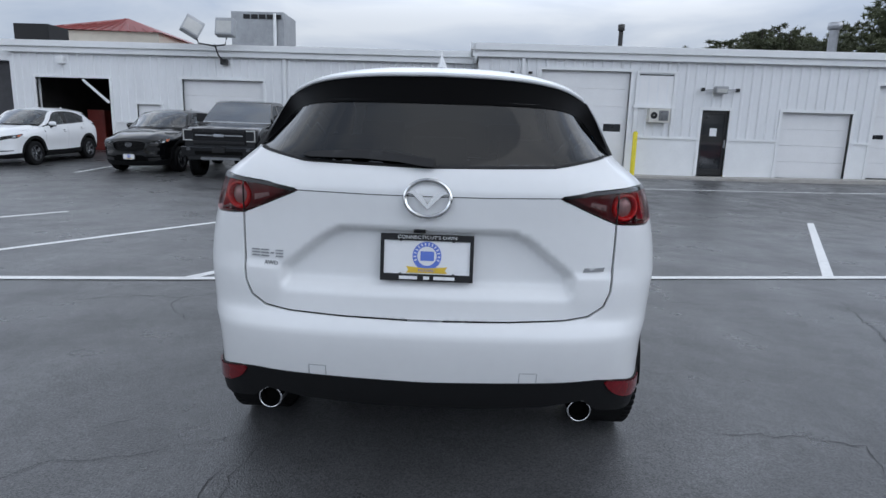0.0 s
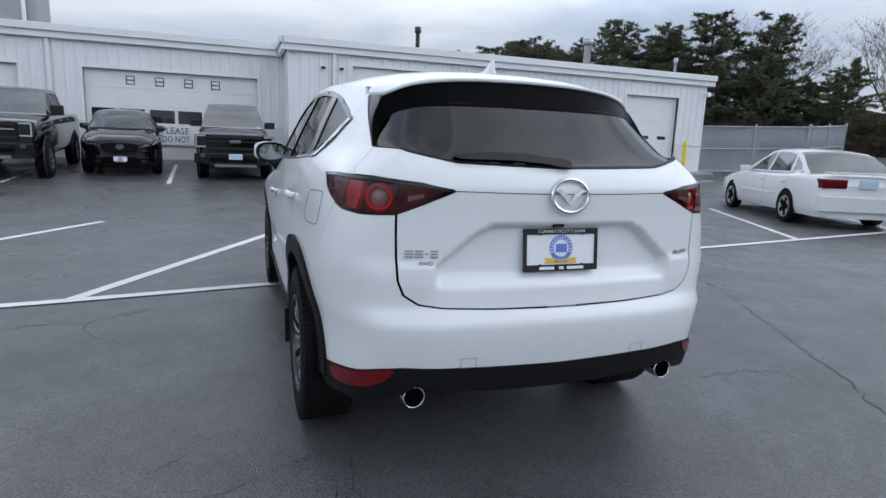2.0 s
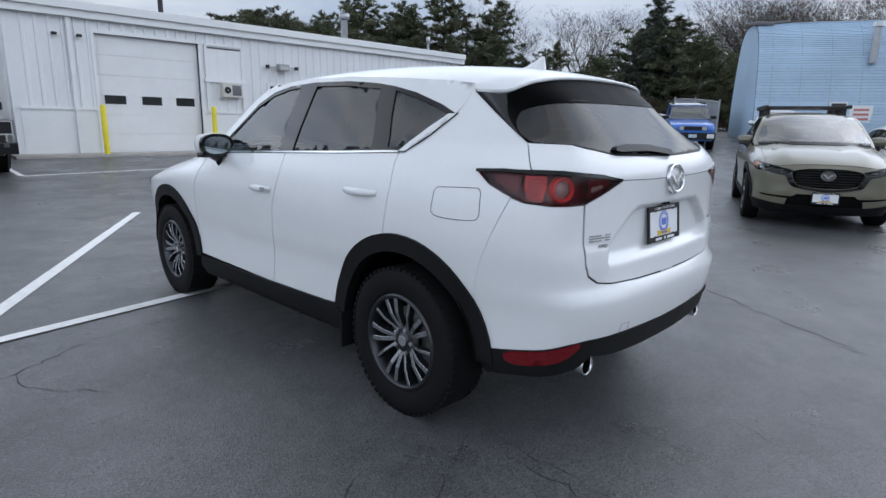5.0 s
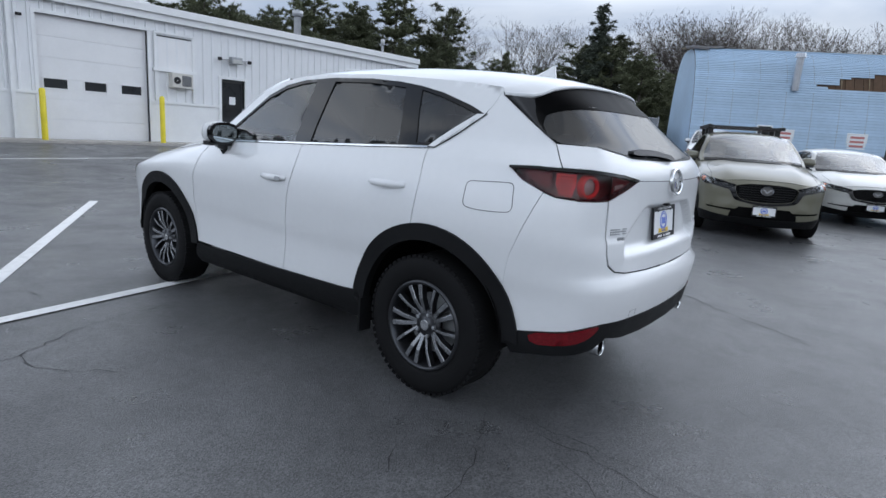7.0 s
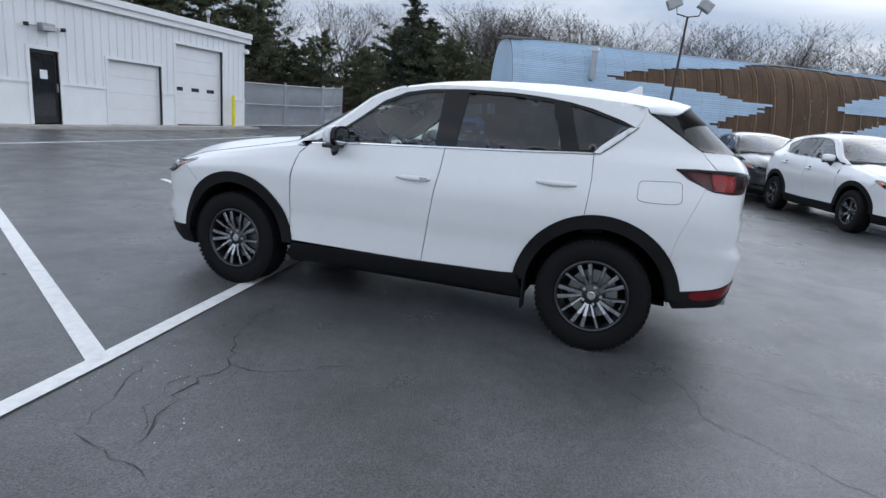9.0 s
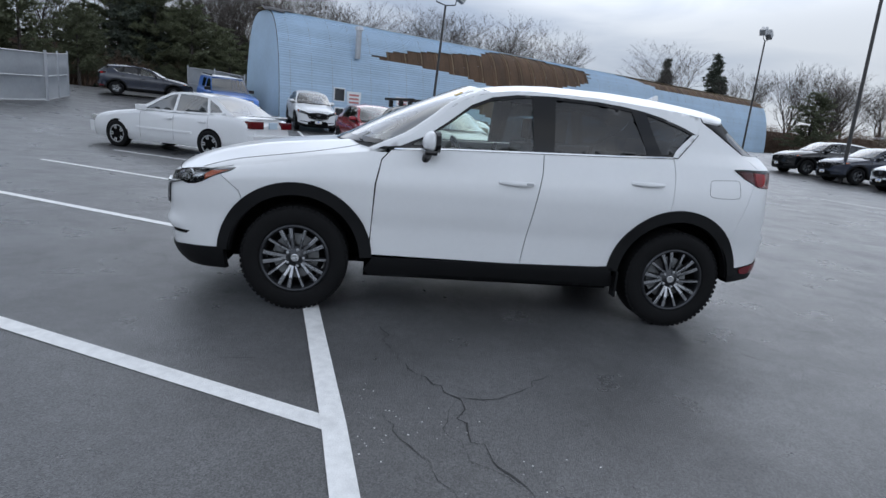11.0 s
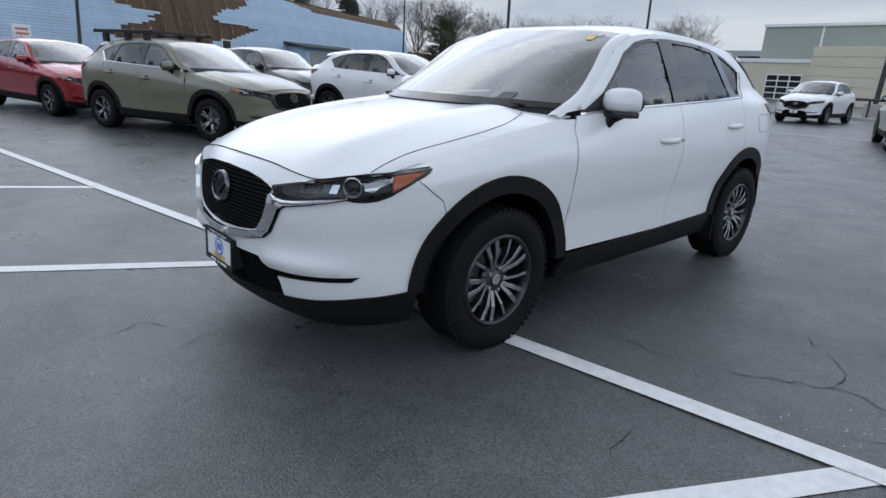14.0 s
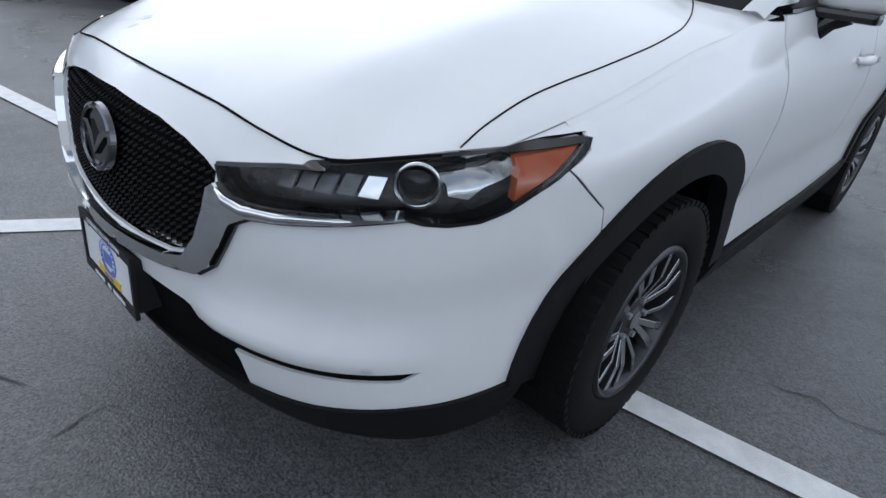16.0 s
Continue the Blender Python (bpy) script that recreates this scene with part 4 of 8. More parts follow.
LAMPDARK = mat("lamp_housing", (0.020, 0.021, 0.023), 0.25, 0.3, vary=0.3, scale=20)
DASH = mat("dark_trim", (0.03, 0.03, 0.032), 0.6, vary=0.2, scale=6, bump=0.1, bscale=200)
SEATMAT = mat("dark_seat_cloth", (0.035, 0.035, 0.038), 0.85, vary=0.2, scale=12, bump=0.1, bscale=200)
CLEARGLASS = glass("windscreen_glass", (0.66, 0.78, 0.74), 0.0, 0.20)
FRONTGLASS = glass("front_side_glass", (0.80, 0.90, 0.86), 0.0, 0.05)
TINTGLASS = glass("privacy_glass", (0.082, 0.115, 0.142), 0.0, 0.075, 0.55)
SCREENGLASS = glass("sky_mirroring_windscreen", (0.28, 0.36, 0.40), 0.0, 0.42, 1.2)
OLDGLASS = glass("old_saloon_glass", (0.16, 0.20, 0.20), 0.0, 0.14, 1.1)
TAILGLASS = glass("tail_lamp_cover", (0.90, 0.72, 0.72), 0.0, 0.0, 0.6)
LAMPGLASS = glass("lamp_cover", (0.88, 0.90, 0.91), 0.0, 0.0, 0.6)
PLATEBLUE = mat("plate_blue", (0.12, 0.20, 0.62), 0.4, vary=0.08)
PLATEGOLD = mat("plate_gold", (0.75, 0.50, 0.05), 0.4, vary=0.1)
PLATEGREY = mat("plate_pale_blue", (0.50, 0.62, 0.72), 0.4, vary=0.06)


def smooth(a, b, x):
    t = min(1, max(0, (x - a) / (b - a)))
    return t * t * (3 - 2 * t)


class Plan:
    """The car's outline from above, half of it, from the middle of the tail to the middle of the nose."""

    def __init__(self, pts):
        q = [Vector((p[0], p[1])) for p in pts]
        q = [Vector((-q[1].x, q[1].y))] + q + [Vector((-q[-2].x, q[-2].y))]
        out = []
        for i in range(1, len(q) - 2):
            p0, p1, p2, p3 = q[i - 1:i + 3]
            for k in range(24):
                t = k / 24
                out.append(0.5 * ((2 * p1) + (p2 - p0) * t + (2 * p0 - 5 * p1 + 4 * p2 - p3) * t * t + (3 * p1 - p0 - 3 * p2 + p3) * t**3))
        out.append(q[-2])
        self.p = np.array([(v.x, v.y) for v in out])
        seg = np.hypot(*np.diff(self.p, axis=0).T)
        self.s = np.r_[0, np.cumsum(seg)]
        self.length = float(self.s[-1])
        tan = np.gradient(self.p, axis=0)
        n = np.stack([tan[:, 1], -tan[:, 0]], 1)
        self.n = n / np.linalg.norm(n, axis=1)[:, None]

    def at(self, u):
        x, y = np.interp(u, self.s, self.p[:, 0]), np.interp(u, self.s, self.p[:, 1])
        nx, ny = np.interp(u, self.s, self.n[:, 0]), np.interp(u, self.s, self.n[:, 1])
        k = math.hypot(nx, ny)
        return float(x), float(y), float(nx / k), float(ny / k)


class Body:
    """The skin of a car as a function of the way round it (u) and the height (z)."""

    def __init__(self, plan, low, top_z, top_in, rear, front, rail_z=1.59, rail_in=0.19, recess=None, waist=0.86, nose=None, pinch=None):
        self.plan, self.low, self.top_z, self.top_in = Plan(plan), spline(*low), spline(*top_z), spline(*top_in)
        self.rear, self.front, self.rail_z, self.rail_in, self.recess, self.waist = spline(*rear), spline(*front), rail_z, rail_in, recess, waist
        self.L, self.nose, self.pinch = self.plan.length, nose, pinch

    def side_in(self, y, z):
        if z < self.waist:
            return self.low(z)
        zt, ht = self.top_z(y), self.top_in(y)
        if z <= zt:
            return ht * ((z - self.waist) / (zt - self.waist)) ** (1.8 + 1.2 * smooth(2.0, 2.5, y))
        return ht + self.rail_in * ((z - zt) / (self.rail_z - zt)) ** 1.12

    def at(self, u, z, off=0.0):
        """A point of the skin; u below 0 is the mirrored half. off lifts it off the skin."""
        sgn = -1 if u < 0 else 1
        u = abs(u)
        if u > self.L:
            sgn, u = -sgn, 2 * self.L - u
        x, y, nx, ny = self.plan.at(u)
        a = self.side_in(y, z) + (self.pinch(y, z) if self.pinch else 0)
        b = (self.rear(z) + (self.recess(x, z) if self.recess else 0)) if ny < 0 else self.front(z) + (self.nose(x, z) if self.nose else 0)
        px, py = x - nx * (a - off), y - ny * (b - off)
        return Vector((sgn * px, py, z))

    def uy(self, y, z):
        """The way round at which the side passes y, at height z."""
        a, b = self.L * 0.12, self.L * 0.88
        for _ in range(40):
            m = (a + b) / 2
            if self.at(m, z).y < y:
                a = m
            else:
                b = m
        return (a + b) / 2

    def ux(self, x, z, nose=False):
        """The way round at which the tail (or nose) passes x, at height z; signed."""
        s, x = (1 if x >= 0 else -1), abs(x)
        a, b = 0.0, self.L * 0.27
        for _ in range(40):
            m = (a + b) / 2
            if self.at(self.L - m if nose else m, z).x < x:
                a = m
            else:
                b = m
        u = (a + b) / 2
        if nose:
            return self.L - u if s > 0 else self.L + u
        return s * u


def inside(p, poly):
    r = False
    j = len(poly) - 1
    for i in range(len(poly)):
        a, b = poly[i], poly[j]
        if (a[1] > p[1]) != (b[1] > p[1]) and p[0] < (b[0] - a[0]) * (p[1] - a[1]) / (b[1] - a[1]) + a[0]:
            r = not r
        j = i
    return r


def densify(poly, step):
    out = []
    for a, b in zip(poly, poly[1:] + poly[:1]):
        n = max(1, int(math.hypot(b[0] - a[0], b[1] - a[1]) / step))
        out += [(a[0] + (b[0] - a[0]) * k / n, a[1] + (b[1] - a[1]) * k / n) for k in range(n)]
    return out


def round_poly(poly, times=2):
    """Corner cutting for a soft outline."""
    for _ in range(times):
        out = []
        for a, b in zip(poly, poly[1:] + poly[:1]):
            out.append((a[0] * 0.75 + b[0] * 0.25, a[1] * 0.75 + b[1] * 0.25))
            out.append((a[0] * 0.25 + b[0] * 0.75, a[1] * 0.25 + b[1] * 0.75))
        poly = out
    return poly


def shrink(poly, d):
    """The outline drawn in by d."""
    area = sum(a[0] * b[1] - b[0] * a[1] for a, b in zip(poly, poly[1:] + poly[:1]))
    s = 1 if area > 0 else -1
    out = []
    for i, p in enumerate(poly):
        a, b = poly[i - 1], poly[(i + 1) % len(poly)]
        t = Vector((b[0] - a[0], b[1] - a[1]))
        t = t.normalized() if t.length > 1e-9 else Vector((1, 0))
        out.append((p[0] - t.y * d * s, p[1] + t.x * d * s))
    return out


def no_slivers(co, fs, rim_count, low):
    """Flips the long side of triangles that have no height, so that straight outlines keep all their corners."""
    tris = {n: tuple(f) for n, f in enumerate(fs)}
    edge = collections.defaultdict(set)
    for n, f in tris.items():
        for k in range(3):
            edge[frozenset((f[k], f[(k + 1) % 3]))].add(n)
    todo, fresh, rounds = list(tris), len(tris), 0
    while todo and rounds < 4000:
        rounds += 1
        n = todo.pop()
        if n not in tris:
            continue
        f = tris[n]
        k = max(range(3), key=lambda q: (co[f[q]] - co[f[(q + 1) % 3]]).length)
        i, j, m = f[k], f[(k + 1) % 3], f[(k + 2) % 3]
        flat = abs((co[j] - co[i]).cross(co[m] - co[i])) / (co[j] - co[i]).length
        if flat > (low if max(f) < rim_count else 1e-5):
            continue
        near = [q for q in edge[frozenset((i, j))] if q != n]
        if not near:
            continue
        g = tris.pop(near[0])
        del tris[n]
        for old, who in ((f, n), (g, near[0])):
            for q in range(3):
                edge[frozenset((old[q], old[(q + 1) % 3]))].discard(who)
        for swap in (i, j):
            t = tuple(m if v == swap else v for v in g)
            if len(set(t)) == 3:
                tris[fresh] = t
                for q in range(3):
                    edge[frozenset((t[q], t[(q + 1) % 3]))].add(fresh)
                todo.append(fresh)
                fresh += 1
    return list(tris.values())


def sheet(surf, poly, h, off=0.0, rim=0.012, holes=(), flip=False, gap=0.0):
    """A skin panel: the outline in (u, z) filled with fine triangles, lifted on the surface, with a turned-in edge."""
    poly = densify(poly, h)
    if gap:
        poly = shrink(poly, gap)
    holes = [densify(q, h) for q in holes]
    us, zs = [p[0] for p in poly], [p[1] for p in poly]
    pts, edges = [Vector(p) for p in poly], []
    n = len(pts)
    edges += [(i, (i + 1) % n) for i in range(n)]
    for q in holes:
        b = len(pts)
        pts += [Vector(p) for p in q]
        edges += [(b + i, b + (i + 1) % len(q)) for i in range(len(q))]
    every = poly + [p for q in holes for p in q]
    ev = np.array(every)
    row = 0
    z = min(zs) + h * 0.5
    while z < max(zs):
        u = min(us) + h * (0.5 if row % 2 else 0.0)
        while u < max(us):
            if inside((u, z), poly) and not any(inside((u, z), q) for q in holes):
                if np.min((ev[:, 0] - u) ** 2 + (ev[:, 1] - z) ** 2) > (0.45 * h) ** 2:
                    pts.append(Vector((u, z)))
            u += h
        z += h * 0.87
        row += 1
    co, _, fs, _, _, _ = delaunay_2d_cdt(pts, edges, [], 0, 1e-6)
    fs = no_slivers(co, fs, len(every), 0.12 * h)
    bm = bmesh.new()
    vs = [bm.verts.new(surf(p.x, p.y, off)) for p in co]
    for f in fs:
        c = sum((co[i] for i in f), Vector((0, 0))) / len(f)
        if inside(c, poly) and not any(inside(c, q) for q in holes):
            bm.faces.new([vs[i] for i in (reversed(f) if flip else f)])
    for v in [v for v in bm.verts if not v.link_faces]:
        bm.verts.remove(v)
    for f in bm.faces:
        f.smooth = True
    if rim:
        for loop in [poly] + holes:
            top = [bm.verts.new(surf(p[0], p[1], off)) for p in loop]
            bot = [bm.verts.new(surf(p[0], p[1], off - rim)) for p in loop]
            for i in range(len(loop)):
                j = (i + 1) % len(loop)
                bm.faces.new((top[i], bot[i], bot[j], top[j]))
    return bm


def strip(surf, path, width, off=0.002, depth=0.004, step=0.02):
    """A raised band along a path on the skin."""
    pts = []
    for a, b in zip(path, path[1:]):
        n = max(1, int(math.hypot(b[0] - a[0], b[1] - a[1]) / step))
        pts += [(a[0] + (b[0] - a[0]) * k / n, a[1] + (b[1] - a[1]) * k / n) for k in range(n)]
    pts.append(path[-1])
    bm = bmesh.new()
    prev = None
    for i, p in enumerate(pts):
        a, b = pts[max(0, i - 1)], pts[min(len(pts) - 1, i + 1)]
        d = Vector((b[0] - a[0], b[1] - a[1]))
        d = d.normalized() if d.length else Vector((1, 0))
        s = Vector((-d.y, d.x)) * width / 2
        row = [bm.verts.new(surf(p[0] + k * s.x, p[1] + k * s.y, o)) for k, o in ((1, off - depth), (0.85, off), (-0.85, off), (-1, off - depth))]
        if prev:
            for k in range(3):
                bm.faces.new((prev[k], row[k], row[k + 1], prev[k + 1]))
        prev = row
    return bm


def patch(rows, smooth_all=True):
    """A sheet through rows of points."""
    bm = bmesh.new()
    vs = [[bm.verts.new(p) for p in r] for r in rows]
    for a, b in zip(vs, vs[1:]):
        for i in range(len(a) - 1):
            bm.faces.new((a[i], a[i + 1], b[i + 1], b[i]))
    for f in bm.faces:
        f.smooth = smooth_all
    return bm


def arc(cy, cz, r, a0, a1, n=28):
    return [(cy + r * math.cos(radians(a0 + (a1 - a0) * k / n)), cz + r * math.sin(radians(a0 + (a1 - a0) * k / n))) for k in range(n + 1)]


def wheel(parent, x, y, z, R=0.362, W=0.225, rim=0.222, spokes=5, side=-1, style="fine", mats=(GUN, MACHINED), fine=True):
    """A wheel with tyre, barrel, spokes, brake disc and nuts. side -1 faces -x."""
    n = 64 if fine else 36
    m = pose(x, y, z, 0, 90 * side, 0)
    w = W / 2
    root = part("wheel", lathe(bmesh.new(), [(rim, -w * 0.8), (rim + 0.014, -w * 0.92), (R * 0.82, -w), (R * 0.93, -w * 0.97), (R * 0.985, -w * 0.84), (R, -w * 0.6),
                                            (R, w * 0.6), (R * 0.985, w * 0.84), (R * 0.93, w * 0.97), (R * 0.82, w), (R * 0.70, w * 0.98), (rim + 0.014, w * 0.92), (rim, w * 0.8)], m, n),
                RUBBER, parent, "black tyre", True)
    if fine:
        tr = bmesh.new()
        for k in range(60):
            a = 2 * math.pi * k / 60
            for s0, s1, ph in ((0.62, 0.93, 0.0), (-0.93, -0.62, 0.5)):
                mm = m @ Matrix.Rotation(a + ph * math.pi / 60, 4, "Z")
                box(tr, R * 0.965, R + 0.001, -0.012, 0.012, min(s0, s1) * w, max(s0, s1) * w, m=mm)
        t = part("tread_block", tr, RUBBER, root)
        t["kind"] = "stuff"
    b = bmesh.new()
    lathe(b, [(rim + 0.012, w * 0.86), (rim + 0.004, w * 0.97), (rim - 0.004, w * 0.98), (rim - 0.012, w * 0.9), (rim - 0.022, w * 0.5), (rim - 0.03, -w * 0.7)], m, n)
    part("rim", b, mats[0], root, "", True)
    sp, face_bm = bmesh.new(), bmesh.new()
    groups = [(-9.5, 1.2), (9.5, 1.2), (36, 0.8)] if style == "fine" else [(-9, 1.2), (9, 1.2)]
    for k in range(spokes):
        for da, sc in groups:
            a = radians(360 / spokes * k + da + 90)
            a_in = radians(360 / spokes * k + da * 0.55 + 90)
            r0, r1 = 0.05, rim - 0.014
            p0 = Vector((math.cos(a_in) * r0, math.sin(a_in) * r0, w * 0.60))
            p1 = Vector((math.cos(a) * r1, math.sin(a) * r1, w * 0.86))
            d = (p1 - p0).normalized()
            s = Vector((-d.y, d.x, 0)).normalized()
            w0, w1 = 0.0085 * sc, 0.012 * sc
            up = Vector((0, 0, 1))
            pm = p0.lerp(p1, 0.55) + up * 0.012
            for bm_, lift, ww, dep in ((sp, 0.0, 1.0, 0.03), (face_bm, 0.0015, 0.72, 0.002)):
                rows = []
                for p, wd in ((p0, w0), (pm, (w0 + w1) / 2), (p1, w1)):
                    q = p + up * lift
                    rows.append([bm_.verts.new(m @ v) for v in (q - s * wd * ww * 1.25 - up * dep, q - s * wd * ww, q + s * wd * ww, q + s * wd * ww * 1.25 - up * dep)])
                for ra, rb in zip(rows, rows[1:]):
                    for i in range(3):
                        bm_.faces.new((ra[i], ra[i + 1], rb[i + 1], rb[i]))
    part("spokes", sp, mats[0], root)["kind"] = "stuff"
    part("spoke_face", face_bm, mats[1], root, "bright machined spoke faces")["kind"] = "stuff"
    hub = lathe(bmesh.new(), [(0.085, w * 0.45), (0.078, w * 0.60), (0.05, w * 0.66), (0.034, w * 0.68), (0.032, w * 0.72), (0.0, w * 0.74)], m, 24)
    part("hub", hub, mats[0], root, "", True)
    cap = lathe(bmesh.new(), [(0.027, w * 0.74), (0.022, w * 0.755), (0.016, w * 0.745), (0.0, w * 0.75)], m, 20)
    part("centre_cap", cap, CHROME, root, "", True)
    if fine:
        for k in range(5):
            a = radians(72 * k + 54)
            part("wheel_nut", lathe(bmesh.new(), [(0.011, 0), (0.010, 0.022), (0, 0.024)], m @ Matrix.Translation((0.058 * math.cos(a), 0.058 * math.sin(a), w * 0.56)), 6), GALV, root)
    disc = lathe(bmesh.new(), [(0.06, w * 0.1), (0.155, w * 0.1), (0.155, w * 0.05)], m, 28)
    part("brake_disc", disc, GREYMETAL, root)
    part("wheel_back", lathe(bmesh.new(), [(0.0, w * 0.02), (rim - 0.03, w * 0.02)], m, 24), SHADOWBLACK, root)
    return root


def badge(parent, m, s=1.0, name="emblem", metal=None):
    """An oval ring with a winged bar inside, bright metal."""
    bm = bmesh.new()
    n = 64
    rings = []
    for k in range(n):
        a = 2 * math.pi * k / n
        c = Vector((0.075 * s * math.cos(a), 0.060 * s * math.sin(a), 0))
        o = Vector((math.cos(a), math.sin(a), 0))
        rings.append([bm.verts.new(m @ (c + o * r * s + Vector((0, 0, z * s)))) for r, z in ((0.008, 0.0), (0.006, 0.010), (0.0, 0.013), (-0.006, 0.010), (-0.008, 0.0))])
    for k in range(n):
        a, b = rings[k], rings[(k + 1) % n]
        for i in range(4):
            bm.faces.new((a[i], b[i], b[i + 1], a[i + 1]))
    wing = [(-0.070, 0.018), (-0.042, 0.024), (-0.016, 0.006), (0, -0.020), (0.016, 0.006), (0.042, 0.024), (0.070, 0.018),
            (0.050, 0.013), (0.026, -0.010), (0, -0.036), (-0.026, -0.010), (-0.050, 0.013)]
    half = wing[:4] + wing[9:]
    for sg in (1, -1):
        prism(bm, [(sg * x * s, y * s) for x, y in (half if sg == 1 else half[::-1])], 0.011 * s, m)
    return part(name, bm, metal or CHROME, parent, "bright winged oval emblem", False)


def plate(parent, m, name="number_plate", seal=True, dark=BLACKMAT):
    """A dealer plate in a black frame; lies in xy, faces +z."""
    p = part(name, boxm(-0.150, 0.150, -0.072, 0.072, 0.0, 0.004, m=m), WHITE, parent, "white dealer plate in black frame")
    fr = bmesh.new()
    for q in ((-0.158, 0.158, 0.058, 0.080), (-0.158, 0.158, -0.080, -0.056), (-0.158, -0.146, -0.056, 0.058), (0.146, 0.158, -0.056, 0.058)):
        box(fr, *q, 0.0, 0.009, m=m)
    part("plate_frame", fr, dark, p)
    if seal:
        part("seal", lathe(bmesh.new(), [(0.049, 0.004), (0.049, 0.0055), (0.033, 0.0055), (0.033, 0.005)], m @ Matrix.Translation((0, 0.006, 0)), 36), PLATEBLUE, p, "round blue seal")
        part("map_shape", boxm(-0.022, 0.024, -0.010, 0.022, 0.004, 0.0058, m=m), PLATEBLUE, p)
        part("ribbon", prism(bmesh.new(), [(-0.07, -0.030), (-0.062, -0.042), (-0.07, -0.052), (0.07, -0.052), (0.062, -0.042), (0.07, -0.030), (0, -0.036)], 0.0065, m), PLATEGOLD, p)
        part("lettering", moved(text_mesh("CONNECTICUT'S OWN", 0.017, 0.0005, 0.20), m @ Matrix.Translation((0, 0.069, 0.0095))), WHITE, p)
        part("lettering", moved(text_mesh("MILFORD", 0.013, 0.0005, 0.055), m @ Matrix.Translation((0, -0.044, 0.007))), PLATEBLUE, p)
        for k in range(14):
            a = radians(-20 + k * 220 / 13)
            part("bar", boxm(-0.002, 0.002, -0.0045, 0.0045, 0.0055, 0.0062, m=m @ Matrix.Translation((0.041 * math.cos(a), 0.006 + 0.041 * math.sin(a), 0)) @ Matrix.Rotation(a - math.pi / 2, 4, "Z")), WHITE, p)
        for k, w in ((-0.062, 0.062), (0.0, 0.02), (0.06, 0.072)):
            part("bar", boxm(k - w / 2, k + w / 2, -0.074, -0.063, 0.009, 0.0098, m=m), WHITE, p)
    else:
        part("bar", boxm(-0.1, 0.1, -0.025, 0.025, 0.004, 0.005, m=m), NAVY, p)
    for sx in (-0.09, 0.09):
        for sy in (-0.058, 0.060):
            part("plate_screw", lathe(bmesh.new(), [(0.006, 0), (0.005, 0.004), (0, 0.005)], m @ Matrix.Translation((sx, sy, 0.006)), 8), BLACKMAT, p)
    return p

# ---------------------------------------------------------------- crossover SUV
def plate_recess(x, z):
    """The hollow in the tailgate round the plate."""
    half = 0.305 + max(0.0, min(0.15, 1.03 - z)) * 1.22 + max(0.0, 0.03 - abs(1.03 - z)) * -1.0
    hollow = 0.040 * smooth(1.034, 1.018, z) * smooth(half + 0.014, half - 0.010, x) * smooth(0.800, 0.850, z)
    ledge = -0.009 * smooth(0.893, 0.878, z) * smooth(0.74, 0.82, z) * smooth(half - 0.01, half + 0.025, x)
    return hollow + ledge


def shelf(x, z):
    """The moulded shelf of the front bumper over the slots."""
    return -0.026 * math.exp(-((z - 0.503) / 0.032) ** 2) * smooth(0.30, 0.45, x) * smooth(0.84, 0.72, x) + 0.014 * math.exp(-((z - 0.60) / 0.055) ** 2) * smooth(0.40, 0.55, x) * smooth(0.84, 0.72, x)


PINCH = spline([-0.75, -0.52, -0.30, -0.185, -0.05, 0.25, 0.6], [0.088, 0.086, 0.072, 0.065, 0.05, 0.018, 0.0])


def shoulder(y, z):
    """The glasshouse draws in over the rear shoulder."""
    return (PINCH(max(-0.75, y)) if y < 0.6 else 0.0) * smooth(1.17, 1.30, z)


SUV = Body(
    plan=[(0, -0.885), (0.30, -0.878), (0.56, -0.848), (0.738, -0.772), (0.835, -0.60), (0.88, -0.38), (0.905, 0.05), (0.918, 0.6), (0.920, 1.2),
          (0.917, 1.9), (0.912, 2.5), (0.898, 2.9), (0.865, 3.18), (0.79, 3.40), (0.62, 3.565), (0.35, 3.655), (0, 3.69)],
    low=([0.2, 0.30, 0.40, 0.50, 0.60, 0.72, 0.86], [0.10, 0.055, 0.030, 0.030, 0.028, 0.010, 0.0]),
    top_z=([-0.9, -0.4, 0.0, 0.6, 1.2, 2.0, 2.3, 2.6, 3.0, 3.3], [1.19, 1.20, 1.225, 1.20, 1.175, 1.135, 1.09, 1.045, 0.965, 0.897]),
    top_in=([-0.9, -0.4, 0.0, 0.6, 1.2, 2.0, 2.3, 2.6, 3.0, 3.3], [0.075, 0.075, 0.085, 0.085, 0.085, 0.095, 0.125, 0.125, 0.10, 0.08]),
    rear=([0.25, 0.36, 0.42, 0.50, 0.60, 0.66, 0.682, 0.712, 0.725, 0.76, 0.83, 0.95, 1.05, 1.15, 1.20, 1.24, 1.30, 1.45, 1.55, 1.62],
          [0.12, 0.075, 0.050, 0.034, 0.012, 0.004, 0.004, 0.030, 0.036, 0.040, 0.045, 0.050, 0.050, 0.046, 0.062, 0.092, 0.16, 0.33, 0.43, 0.50]),
    front=([0.2, 0.27, 0.33, 0.42, 0.5, 0.6, 0.7, 0.78, 0.81, 0.84, 0.87, 0.89, 0.92, 0.96],
           [0.14, 0.06, 0.03, 0.015, 0.0, 0.0, 0.006, 0.018, 0.028, 0.045, 0.070, 0.092, 0.14, 0.2]),
    recess=plate_recess, nose=shelf, pinch=shoulder)
